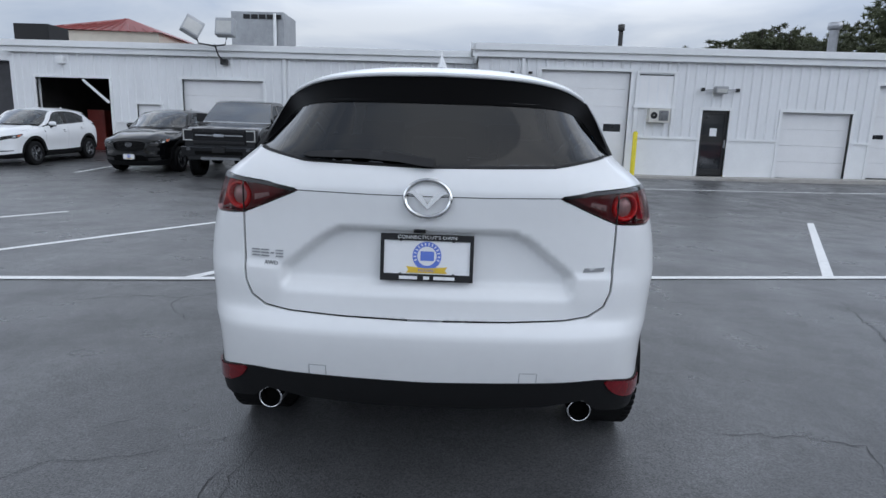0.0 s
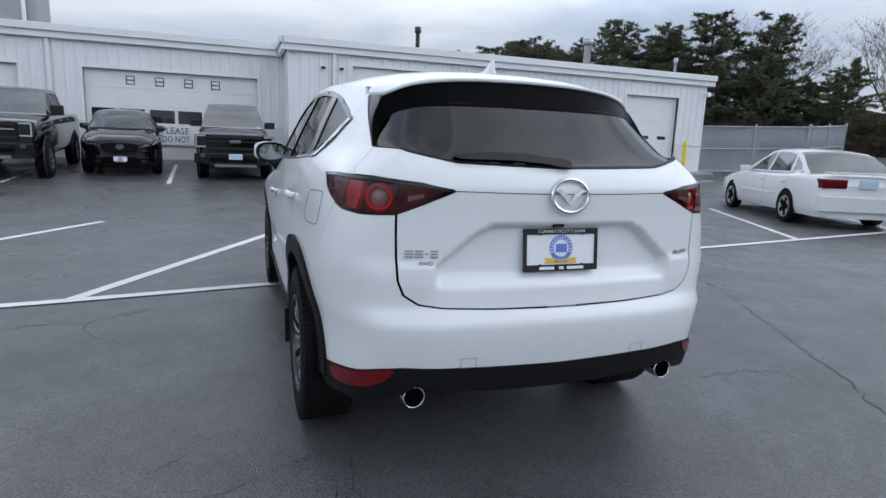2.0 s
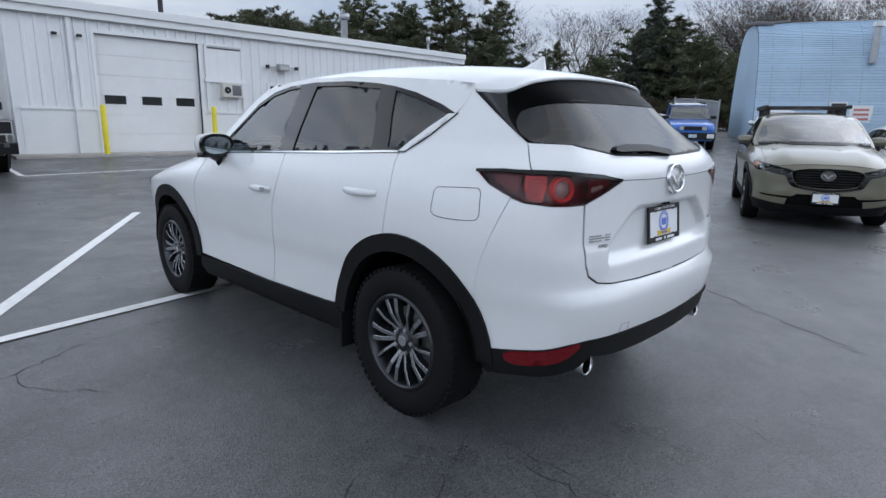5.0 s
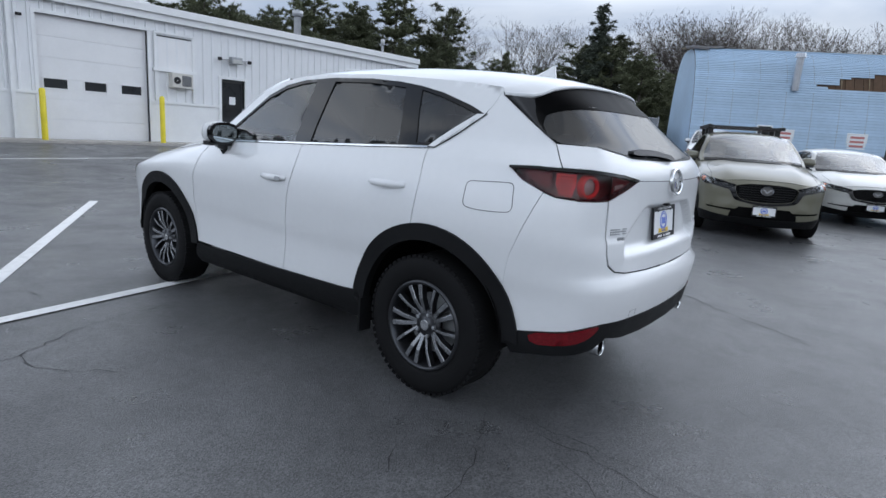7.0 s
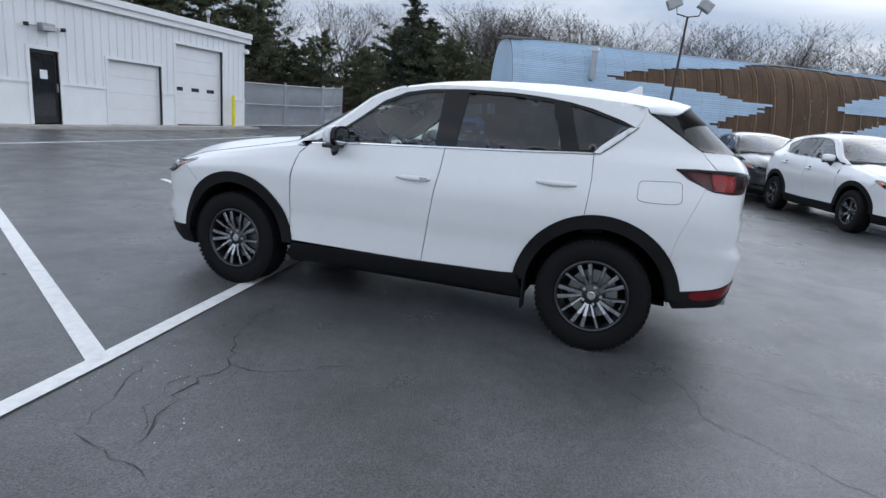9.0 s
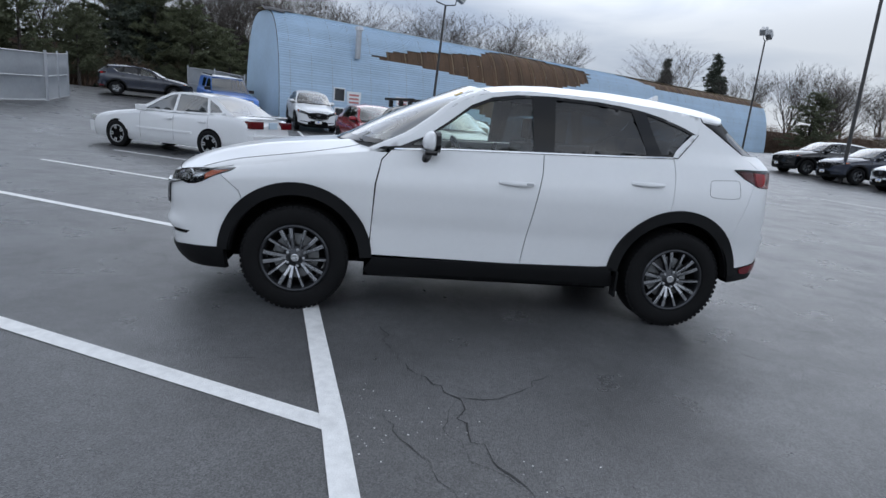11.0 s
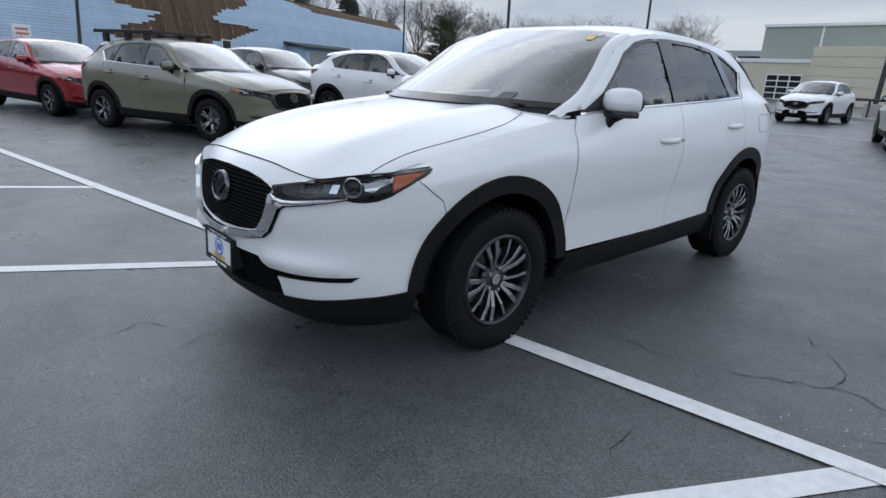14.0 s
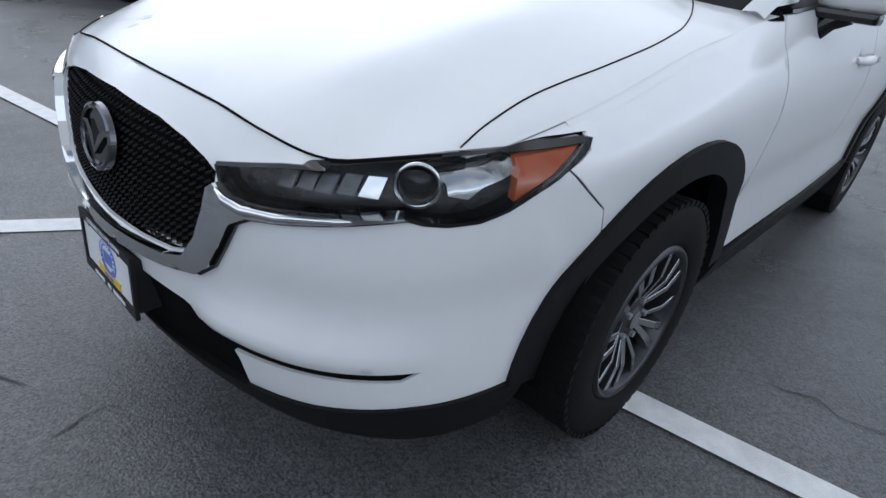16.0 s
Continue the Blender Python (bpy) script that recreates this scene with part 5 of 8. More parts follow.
RAIL = spline([-0.42, -0.19, 0.0, 0.39, 0.67, 1.13, 1.43, 1.63, 1.82, 1.97, 2.16], [1.538, 1.533, 1.553, 1.578, 1.595, 1.597, 1.562, 1.49, 1.345, 1.235, 1.14])
HOODC = spline([2.3, 2.52, 2.95, 3.27, 3.52, 3.60, 3.66], [1.165, 1.145, 1.095, 1.035, 0.965, 0.928, 0.885])


def suv(m, paint, label, group="", fine=True, clad=CLAD, wheel_mats=(GUN, MACHINED), seal=True, rack=False, bright_grille=True, rear_glass=TINTGLASS, name="suv", style="fine"):
    B, h = SUV, (0.035 if fine else 0.09)
    car = thing(name, m, label, "car", group)
    yz = lambda pts: [(B.uy(y, z), z) for y, z in pts]
    xz = lambda pts: [(B.ux(x, z), z) for x, z in pts]
    nz = lambda pts: [(B.ux(x, z, True), z) for x, z in pts]
    mirror_r = lambda pts: pts + [(-u, z) for u, z in reversed(pts) if abs(u) > 1e-6]
    mirror_n = lambda pts: pts + [(2 * B.L - u, z) for u, z in reversed(pts) if abs(u - B.L) > 1e-6]
    full = lambda u, z, o=0.0: B.at(u, z, o)
    g = 0.0030 if fine else 0.004
    RA, FA = 0.475, 0.475
    shut_b = [(1.155, 0.405), (1.13, 0.6), (1.085, 0.9), (1.06, 1.05), (1.055, 1.18)]
    gate_side = [(0.634, 1.056), (0.633, 0.95), (0.628, 0.83), (0.607, 0.780), (0.556, 0.747), (0.47, 0.733), (0.284, 0.7245), (0.06, 0.7205)]
    belt = lambda y: B.top_z(y)
    dlo_top = [(-0.122, 1.402), (-0.03, 1.442), (0.15, 1.50), (0.30, 1.532), (0.45, 1.553), (0.67, 1.570), (1.0, 1.575), (1.25, 1.562), (1.42, 1.532), (1.57, 1.465), (1.72, 1.345), (1.87, 1.235), (2.04, 1.155)]
    pane_f = [(1.13, 1.192), (1.5, 1.176), (1.97, 1.168), (1.86, 1.225), (1.72, 1.325), (1.57, 1.44), (1.42, 1.505), (1.27, 1.538), (1.14, 1.55)]
    pane_r = [(0.985, 1.196), (0.60, 1.212), (0.30, 1.235), (0.34, 1.36), (0.40, 1.522), (0.67, 1.546), (0.97, 1.552)]
    pane_q = [(0.19, 1.245), (0.075, 1.255), (-0.085, 1.398), (0.02, 1.437), (0.16, 1.48), (0.285, 1.512), (0.25, 1.40)]
    for sgn in (-1, 1):
        surf = lambda u, z, o=0.0, s=sgn: B.at(s * u, z, o)
        skin = functools.partial(sheet, flip=sgn < 0)
        # fender
        fend = [(2.215, 0.405), (2.205, 0.6), (2.195, 0.9), (2.16, 1.06), (2.12, 1.105)]
        fend += [(y, belt(y)) for y in (2.2, 2.35, 2.5, 2.65, 2.8, 2.95, 3.1, 3.22, 3.335)]
        fend += [(3.26, 0.903), (3.18, 0.914), (3.10, 0.925), (3.125, 0.908), (3.1935, 0.8815), (3.0722, 0.7845), (3.042, 0.70)] + arc(2.70, 0.355, FA, 45, 174)
        part("front_fender", skin(surf, yz(fend), h, gap=g), paint, car)
        part("fender_flange", strip(surf, yz([(y, belt(y) - 0.006) for y in (2.2, 2.4, 2.6, 2.8, 3.0, 3.12)]), 0.014, -0.001, 0.004), paint, car)
        # doors
        fd = [(2.21, 0.41)] + shut_b + [(y, belt(y)) for y in (1.2, 1.4, 1.6, 1.8, 1.95, 2.10)] + [(2.16, 1.055), (2.19, 0.9), (2.205, 0.6)]
        d1 = part("front_door", skin(surf, yz(fd), h, gap=g), paint, car)
        rd = [(y, belt(y)) for y in (1.04, 0.8, 0.55, 0.3, 0.10)][::-1] + shut_b[::-1] + [(0.5, 0.412)] + arc(0, 0.355, RA, 7, 77) + [(0.094, 0.95), (0.088, 1.08)]
        d2 = part("rear_door", skin(surf, yz(rd), h, gap=g), paint, car)
        for d, y0, y1, z in ((d1, 1.115, 1.365, 0.972), (d2, 0.17, 0.42, 1.035)):
            bm = bmesh.new()
            rows = []
            for k in range(9):
                t = k / 8
                y = y0 + (y1 - y0) * t
                o = 0.006 + 0.034 * math.sin(math.pi * min(1, max(0, t))) ** 0.5
                hh = 0.012 + 0.006 * math.sin(math.pi * t)
                c = [surf(B.uy(y, z + dz), z + dz, oo) for dz, oo in ((-hh, o - 0.012), (-hh * 0.6, o), (hh * 0.6, o), (hh, o - 0.012))]
                rows.append(c)
            part("door_handle", patch(rows), paint, d)
            part("handle_cup", skin(surf, round_poly(yz([(y0 + 0.09, z - 0.03), (y1 - 0.03, z - 0.03), (y1 - 0.04, z + 0.045), (y0 + 0.11, z + 0.04)])), 0.03, 0.0015, 0), clad if not fine else paint, d)
        if fine:
            part("key_cylinder", skin(surf, yz([(1.13, 0.962), (1.18, 0.962), (1.18, 0.982), (1.13, 0.982)]), 0.02, 0.036, 0.002), GREYMETAL, d1)
        # quarter panel
        qp = [(0.1069, 0.8178), (0.094, 0.95), (0.088, 1.08), (0.0985, 1.226), (0.072, 1.235), (-0.125, 1.403), (-0.155, 1.455), (-0.172, 1.532)]
        q2 = [(-0.181, 1.497), (-0.262, 1.447), (-0.354, 1.387), (-0.44, 1.331), (-0.512, 1.288)]
        quarter = yz(qp + q2 + [(-0.555, 1.24), (-0.602, 1.189), (-0.50, 1.188), (-0.375, 1.180), (-0.455, 1.125), (-0.556, 1.083), (-0.45, 0.8), (-0.41, 0.61)] + arc(0, 0.355, RA, 147, 78))
        qo = part("quarter_panel", skin(surf, quarter, h, gap=0.0007), paint, car)
        if sgn < 0 and fine:
            flap = round_poly(yz([(-0.185, 0.985), (-0.185, 1.03), (-0.185, 1.095), (-0.24, 1.099), (-0.37, 1.106), (-0.425, 1.107), (-0.43, 1.05), (-0.44, 0.985), (-0.38, 0.975), (-0.24, 0.972)]), 2)
            part("fuel_flap", strip(surf, flap + flap[:1], 0.003, 0.001, 0.002), BLACKMAT, qo, "outline of the fuel flap")
        # cant rail and roof pillar
        cant = yz(dlo_top) + yz([(2.16, 1.14)]) + yz([(y, RAIL(y)) for y in (1.97, 1.82, 1.72, 1.63, 1.53, 1.43, 1.3, 1.13, 0.9, 0.67, 0.39, 0.2, 0.0, -0.172)]) + yz([(-0.155, 1.455)])
        part("roof_rail_panel", skin(surf, cant, h, rim=0), paint, car)
        # glass and its black surround
        dlo = yz([(2.08, 1.14)] + [(y, belt(y) + 0.004) for y in (1.8, 1.5, 1.2, 0.9, 0.6, 0.3, 0.08)] + dlo_top)
        part("window_surround", skin(surf, dlo, h, 0.003, 0.012, [yz(pane_f), yz(pane_r), yz(pane_q)]), GLOSSBLACK, car)
        for nm, pl, mt in (("side_window", pane_f, FRONTGLASS), ("side_window", pane_r, rear_glass), ("side_window", pane_q, rear_glass)):
            o = part(nm, skin(surf, yz(pl), h, -0.004, 0), mt, car)
        bp = [(y, belt(y) + 0.006) for y in (2.08, 1.7, 1.3, 0.9, 0.5, 0.2, 0.09)]
        part("belt_trim", strip(surf, yz(bp), 0.011, 0.006), CHROME, car, "bright window trim")
        part("quarter_trim", skin(surf, yz([(0.105, 1.232), (0.065, 1.232), (-0.135, 1.403), (-0.085, 1.40), (0.0, 1.335), (0.07, 1.275)]), h, 0.006, 0.004), paint if fine else CHROME, car)
        if fine:
            part("trim_edge", strip(surf, yz([(0.105, 1.230), (0.065, 1.230), (0.0, 1.28), (-0.137, 1.405)]), 0.006, 0.007), BLACKMAT, car)
        # cladding
        for cy, a0, a1 in ((0.0, 5, 176), (2.70, 3, 176)):
            out, inn = arc(cy, 0.355, 0.515, a0, a1), arc(cy, 0.355, 0.432, a1, a0)
            part("arch_cladding", skin(surf, yz(out + inn), h, 0.014, 0.05), clad, car, "black wheel arch cladding")
        part("sill_cladding", skin(surf, yz([(0.46, 0.27), (0.44, 0.30), (0.49, 0.43), (0.6, 0.422), (1.4, 0.405), (2.18, 0.395), (2.24, 0.30), (2.2, 0.255)]), h, 0.014, 0.03), clad, car, "black sill cladding")
        for cy in (0.0, 2.70):
            ln = bmesh.new()
            rim_pts = arc(cy, 0.355, 0.445, 0, 180, 20)
            prev = None
            for y, z in rim_pts:
                row = [ln.verts.new((sgn * x, y, z)) for x in (0.875, 0.50)]
                if prev:
                    ln.faces.new((prev[0], row[0], row[1], prev[1]))
                prev = row
            face(ln, [(sgn * 0.50, y, z) for y, z in rim_pts] + [(sgn * 0.50, cy - 0.445, 0.30), (sgn * 0.50, cy + 0.445, 0.30)])
            part("arch_liner", ln, SHADOWBLACK, car)
        if fine:
            part("mud_flap", boxm(sgn * 0.87 - 0.05, sgn * 0.87 + 0.035, 0.425, 0.44, 0.21, 0.40, bevel=0.004), clad, car)
        # wheels
        for y in (0.0, 2.70):
            wheel(car, sgn * 0.795, y, 0.355, R=0.355, side=-1 if sgn < 0 else 1, mats=wheel_mats, fine=fine, style=style)
        # tail lamp: wraps from the quarter on to the gate
        lamp = yz([(-0.377, 1.179), (-0.455, 1.127), (-0.558, 1.085), (-0.607, 1.068)]) + xz([(0.752, 1.060), (0.70, 1.061), (0.637, 1.065), (0.57, 1.091), (0.50, 1.121), (0.436, 1.147), (0.551, 1.170), (0.64, 1.179), (0.70, 1.186)]) + yz([(-0.629, 1.185), (-0.50, 1.187)])
        tl = part("tail_lamp", skin(surf, lamp, h * 0.7, -0.055, -0.055), SMOKELENS, car, "dark red wrap-round tail lamp")
        part("lamp_cover", skin(surf, lamp, h * 0.5, 0.003, 0.006), TAILGLASS, tl, "clear smoked outer lens")
        block = yz([(-0.590, 1.166), (-0.595, 1.12), (-0.618, 1.074), (-0.668, 1.070), (-0.676, 1.12), (-0.668, 1.166)])
        part("lamp_field", skin(surf, block, h * 0.5, -0.014, 0.02), REDBRIGHT, tl, "brighter red lamp field")
        for k in range(7 if fine else 0):
            z0 = 1.078 + 0.0125 * k
            part("lamp_rib", strip(surf, yz([(-0.604, z0), (-0.662, z0)]), 0.004, -0.011, 0.003), REDLENS, tl)
        side = yz([(-0.445, 1.170), (-0.49, 1.130), (-0.565, 1.098), (-0.580, 1.105), (-0.572, 1.168)])
        part("lamp_field", skin(surf, side, h * 0.5, -0.016, 0.004), REDLENS, tl)
        inn = xz([(0.612, 1.086), (0.572, 1.104), (0.52, 1.128), (0.482, 1.146), (0.55, 1.156), (0.612, 1.164)])
        part("lamp_field", skin(surf, inn, h * 0.5, -0.014, 0.004), REDLENS, tl)
        part("lamp_field", skin(surf, xz([(0.600, 1.106), (0.545, 1.122), (0.547, 1.134), (0.600, 1.126)]), h * 0.4, -0.010, 0.004), PALELENS, tl, "pale reflector strip")
        lm = Matrix.Translation((sgn * 0.677, -0.700, 1.114)) @ (Vector((0, 0, 1)).rotation_difference(Vector((sgn * 0.36, -0.93, 0.02)))).to_matrix().to_4x4()
        part("lamp_ring", lathe(bmesh.new(), [(0.052, -0.02), (0.051, 0.004), (0.046, 0.013), (0.038, 0.010), (0.034, -0.002), (0.034, -0.02)], lm, 36), REDBRIGHT, tl, "red ring round the lamp lens", True)
        part("lamp_lens", lathe(bmesh.new(), [(0.034, -0.004), (0.024, 0.004), (0.010, 0.008), (0.0, 0.009)], lm, 28), PALELENS, tl, "pale round lamp lens", True)
        part("lamp_brow", strip(surf, yz([(-0.380, 1.178), (-0.5, 1.184), (-0.629, 1.181)]) + xz([(0.70, 1.182), (0.64, 1.175), (0.551, 1.166), (0.444, 1.148)]), 0.013, 0.006, 0.010), GLOSSBLACK, tl)
        part("lamp_split", strip(surf, xz([(0.634, 1.066), (0.634, 1.176)]), 0.0045, 0.005, 0.004), GLOSSBLACK, tl)
        # low reflector
        rf = round_poly(yz([(-0.568, 0.408), (-0.550, 0.460)]) + xz([(0.755, 0.480), (0.69, 0.503), (0.626, 0.512), (0.652, 0.470), (0.70, 0.438), (0.76, 0.418)]), 1)
        part("rear_reflector", skin(surf, rf, h * 0.8, 0.012, 0.012), REFLECTRED, car, "red rear bumper reflector")
        # exhaust tip
        bm = lathe(bmesh.new(), [(0.036, 0.004), (0.037, -0.006), (0.040, -0.009), (0.043, -0.002), (0.043, 0.10)], pose(sgn * 0.557, -0.785, 0.390, -90), 28)
        bm2 = lathe(bmesh.new(), [(0.0, 0.05), (0.0362, 0.05), (0.0362, 0.003)], pose(sgn * 0.557, -0.785, 0.390, -90), 20)
        ex = part("exhaust_tip", bm, CHROME, car, "bright round exhaust tip", True)
        part("exhaust_bore", bm2, SHADOWBLACK, ex)
        # headlamp
        low_lamp = [(3.358, 0.805), (3.312, 0.823), (3.263, 0.851), (3.202, 0.882), (3.125, 0.912)]
        hl = nz([(0.400, 0.820), (0.424, 0.790), (0.455, 0.777), (0.49, 0.775), (0.557, 0.783), (0.65, 0.797), (0.725, 0.806), (0.75, 0.799), (0.775, 0.798)]) + yz(low_lamp) + yz([(3.104, 0.921), (3.18, 0.912), (3.254, 0.903)]) + nz([(0.719, 0.896), (0.665, 0.883), (0.585, 0.864), (0.528, 0.849)])
        bucket = part("headlamp", skin(surf, hl, h * 0.7, -0.045, 0.002), LAMPDARK, car, "slim headlamp with round projector and amber corner")
        part("lamp_cover", skin(surf, hl, h * 0.7, 0.002, 0.0), LAMPGLASS, bucket)
        part("lamp_rim", strip(surf, hl + hl[:1], 0.008, 0.003, 0.02), GLOSSBLACK, bucket)
        am = yz([(3.300, 0.834), (3.255, 0.860), (3.20, 0.887), (3.135, 0.911), (3.2, 0.902), (3.262, 0.893), (3.295, 0.872)])
        part("side_marker", skin(surf, am, h * 0.5, -0.008, 0.02), AMBER, bucket, "amber side marker")
        pm = Matrix.Translation(B.at(sgn * B.ux(0.735, 0.845, True), 0.845, -0.050)) @ Matrix.Rotation(radians(-40 * sgn), 4, "Z") @ Matrix.Rotation(radians(-90), 4, "X")
        part("projector_ring", lathe(bmesh.new(), [(0.032, -0.02), (0.040, 0.006), (0.042, 0.012), (0.039, 0.017), (0.033, 0.010), (0.032, 0.0)], pm, 36), CHROME, bucket, "", True)
        part("projector_lens", lathe(bmesh.new(), [(0.033, 0.0), (0.028, 0.014), (0.018, 0.022), (0.0, 0.025)], pm, 24), GLOSSBLACK, bucket, "", True)
        bar = yz([(3.40, 0.835), (3.37, 0.830), (3.345, 0.852), (3.262, 0.884), (3.27, 0.890), (3.36, 0.874), (3.40, 0.872)])
        part("reflector", skin(surf, bar, h * 0.5, -0.030, 0.01), CHROME, bucket, "bright lamp reflector")
        for k in range(5 if fine else 2):
            x = 0.515 + 0.036 * k
            part("reflector", skin(surf, nz([(x, 0.806 + 0.003 * k), (x + 0.030, 0.806 + 0.003 * k), (x + 0.031, 0.838 + 0.004 * k), (x + 0.003, 0.836 + 0.004 * k)]), 0.03, -0.032 - 0.004 * (k % 2), 0.006), LAMPGREY if k < 4 else CHROME, bucket)
        # grille wing in bright metal
        wing = nz([(0.0, 0.546), (0.10, 0.551), (0.165, 0.561), (0.28, 0.577), (0.38, 0.600), (0.414, 0.628), (0.442, 0.68), (0.467, 0.735), (0.50, 0.756), (0.559, 0.766), (0.65, 0.787), (0.731, 0.811),
                   (0.65, 0.800), (0.557, 0.784), (0.49, 0.776), (0.452, 0.779), (0.420, 0.795), (0.408, 0.785), (0.402, 0.74), (0.382, 0.68), (0.344, 0.627), (0.28, 0.606), (0.165, 0.592), (0.08, 0.584), (0.0, 0.582)])
        part("grille_wing", skin(surf, wing, h * 0.5, 0.020, 0.04), CHROME if bright_grille else GLOSSBLACK, car, "chrome wing round the grille")
        tb = bmesh.new()
        tube(tb, [surf(u, z, 0.016) for u, z in nz([(0.428, 0.786), (0.45, 0.773), (0.49, 0.767), (0.557, 0.774), (0.65, 0.792), (0.727, 0.809)])], [0.006, 0.009, 0.010, 0.009, 0.007, 0.002], 10)
        part("wing_spear", tb, CHROME if bright_grille else GLOSSBLACK, car, "chrome spear under the headlamp", True)
        part("wing_edge", strip(surf, nz([(0.0, 0.543), (0.10, 0.548), (0.165, 0.558), (0.28, 0.574), (0.38, 0.596), (0.418, 0.626), (0.446, 0.679), (0.471, 0.733), (0.503, 0.752), (0.559, 0.762), (0.65, 0.783), (0.731, 0.806)]), 0.007, 0.008, 0.01), GLOSSBLACK, car)
        # mirror
        mx, my, mz = sgn * 0.785, 1.842, 1.195
        shell = bmesh.new()
        rows = []
        for i in range(13):
            a = math.pi * i / 12
            rows.append([Vector((mx + sgn * (0.112 - 0.112 * math.cos(a)) + sgn * 0.012, my, mz)) + Vector((0, 0.062 * math.sin(a) ** 0.6 * math.cos(b) * (1 if math.cos(b) > 0 else 0.45), 0.078 * math.sin(a) ** 0.38 * math.sin(b) * (1.0 if math.sin(b) > 0 else 0.72)))
                         for b in (2 * math.pi * k / 20 for k in range(21))])
        mir = part("side_mirror", patch(rows), paint, car, "body-coloured side mirror" )
        low = bmesh.new()
        tube(low, [(mx + sgn * 0.06, my + 0.03, mz - 0.125), (mx + sgn * 0.085, my + 0.02, mz - 0.085), (mx + sgn * 0.13, my + 0.008, mz - 0.055)], [0.026, 0.03, 0.034], 10)
        box(low, min(mx + sgn * 0.03, mx + sgn * 0.215), max(mx + sgn * 0.03, mx + sgn * 0.215), my - 0.035, my + 0.05, mz - 0.078, mz - 0.046, bevel=0.014)
        part("mirror_base", low, GLOSSBLACK, mir)
        gl = bmesh.new()
        prism(gl, round_poly([(-0.085, -0.055), (0.085, -0.05), (0.09, 0.055), (-0.08, 0.06)]), 0.004, pose(mx + sgn * 0.118, my - 0.051, mz, 90, 0, 0))
        part("mirror_glass", gl, mat("mirror_silver", (0.40, 0.45, 0.47), 0.02, 1.0, vary=0.01) if "mirror_silver" not in MATS else MATS["mirror_silver"], mir, "dark mirror glass")
        part("mirror_cap_rear", prism(bmesh.new(), round_poly([(-0.108, -0.064), (0.108, -0.060), (0.112, 0.074), (-0.104, 0.076)]), 0.030, pose(mx + sgn * 0.118, my - 0.022, mz, 90, 0, 0)), GLOSSBLACK, mir)
        # A pillar skin between windscreen and side
        rows = []
        for k in range(14):
            y = 1.43 + 0.73 * k / 12
            zr = max(RAIL(y), B.top_z(y)) if k > 11 else RAIL(y)
            e = B.at(sgn * B.uy(y, zr), zr)
            w = e + Vector((-sgn * 0.055, 0.035, 0.012))
            rows.append([e, (e + w) / 2 + Vector((sgn * 0.006, 0, 0.010)), w])
        part("windscreen_pillar", patch(rows), paint, car)

    # roof
    rows, ys = [], [1.43, 1.3, 1.15, 0.95, 0.7, 0.45, 0.2, 0.0, -0.09, -0.16]
    zc = spline([-0.5, -0.2, 0.1, 0.5, 0.9, 1.2, 1.5], [1.562, 1.622, 1.652, 1.672, 1.672, 1.652, 1.605])
    nv = 60 if fine else 24
    for y in ys:
        e = B.at(B.uy(y, RAIL(y)), RAIL(y))
        bow = 0.09 * smooth(1.0, 1.43, y) - 0.06 * smooth(0.0, -0.42, y)
        r = []
        for k in range(nv + 1):
            v = -1 + 2 * k / nv
            yy = e.y + bow * (1 - v * v)
            r.append(Vector((e.x * v, yy, zc(yy) - (zc(yy) - e.z) * abs(v) ** 3.0)))
        rows.append(r)
    # trailing edge: across the tail, round the corners and forward to the rails
    foot = lambda y, z: tuple(B.at(B.uy(y, z), z))
    lip = [(0, -0.438, 1.566), (0.16, -0.438, 1.563), (0.29, -0.432, 1.557), (0.385, -0.421, 1.548), (0.449, -0.407, 1.538), (0.50, -0.390, 1.526), (0.534, -0.376, 1.513), (0.565, -0.358, 1.499)]
    turn = [(0.586, -0.325, 1.491), (0.599, -0.255, 1.494), foot(-0.185, 1.497)]
    share = [0, 0.26, 0.475, 0.63, 0.735, 0.815, 0.865, 0.905, 0.94, 0.97, 1]
    lip_at = [spline(share, [p[i] for p in lip + turn]) for i in range(3)]
    tail = []
    for k in range(nv + 1):
        v = -1 + 2 * k / nv
        x, y, z = (f(abs(v)) for f in lip_at)
        tail.append(Vector((math.copysign(x, v), y, z + 0.012)))
    side, roof_rows = rows[-1], list(rows)
    for f in (0.2, 0.4, 0.6, 0.8, 1.0):
        rows.append([a.lerp(b, f) + Vector((0, 0, 0.006 * f * (1 - f) * 4)) for a, b in zip(side, tail)])
    part("roof", patch(rows), paint, car)
    edge = [p + Vector((0, 0, -0.014)) for p in tail]
    part("spoiler", patch([tail, [a.lerp(b, 0.5) + Vector((0, -0.004, 0)) for a, b in zip(tail, edge)], edge, [p + Vector((0, 0.012, -0.003)) for p in edge]]), paint, car, "body-coloured roof spoiler edge")
    bm = bmesh.new()
    cy = tail[nv // 2]
    box(bm, -0.17, 0.17, cy.y + 0.004, cy.y + 0.03, cy.z - 0.034, cy.z - 0.016, bevel=0.004)
    part("brake_light", bm, REDLENS, car, "dark red high brake light")
    # windscreen
    ws = []
    nr = 14
    wv = [-1 + 2 * k / nv for k in range(nv + 1)]
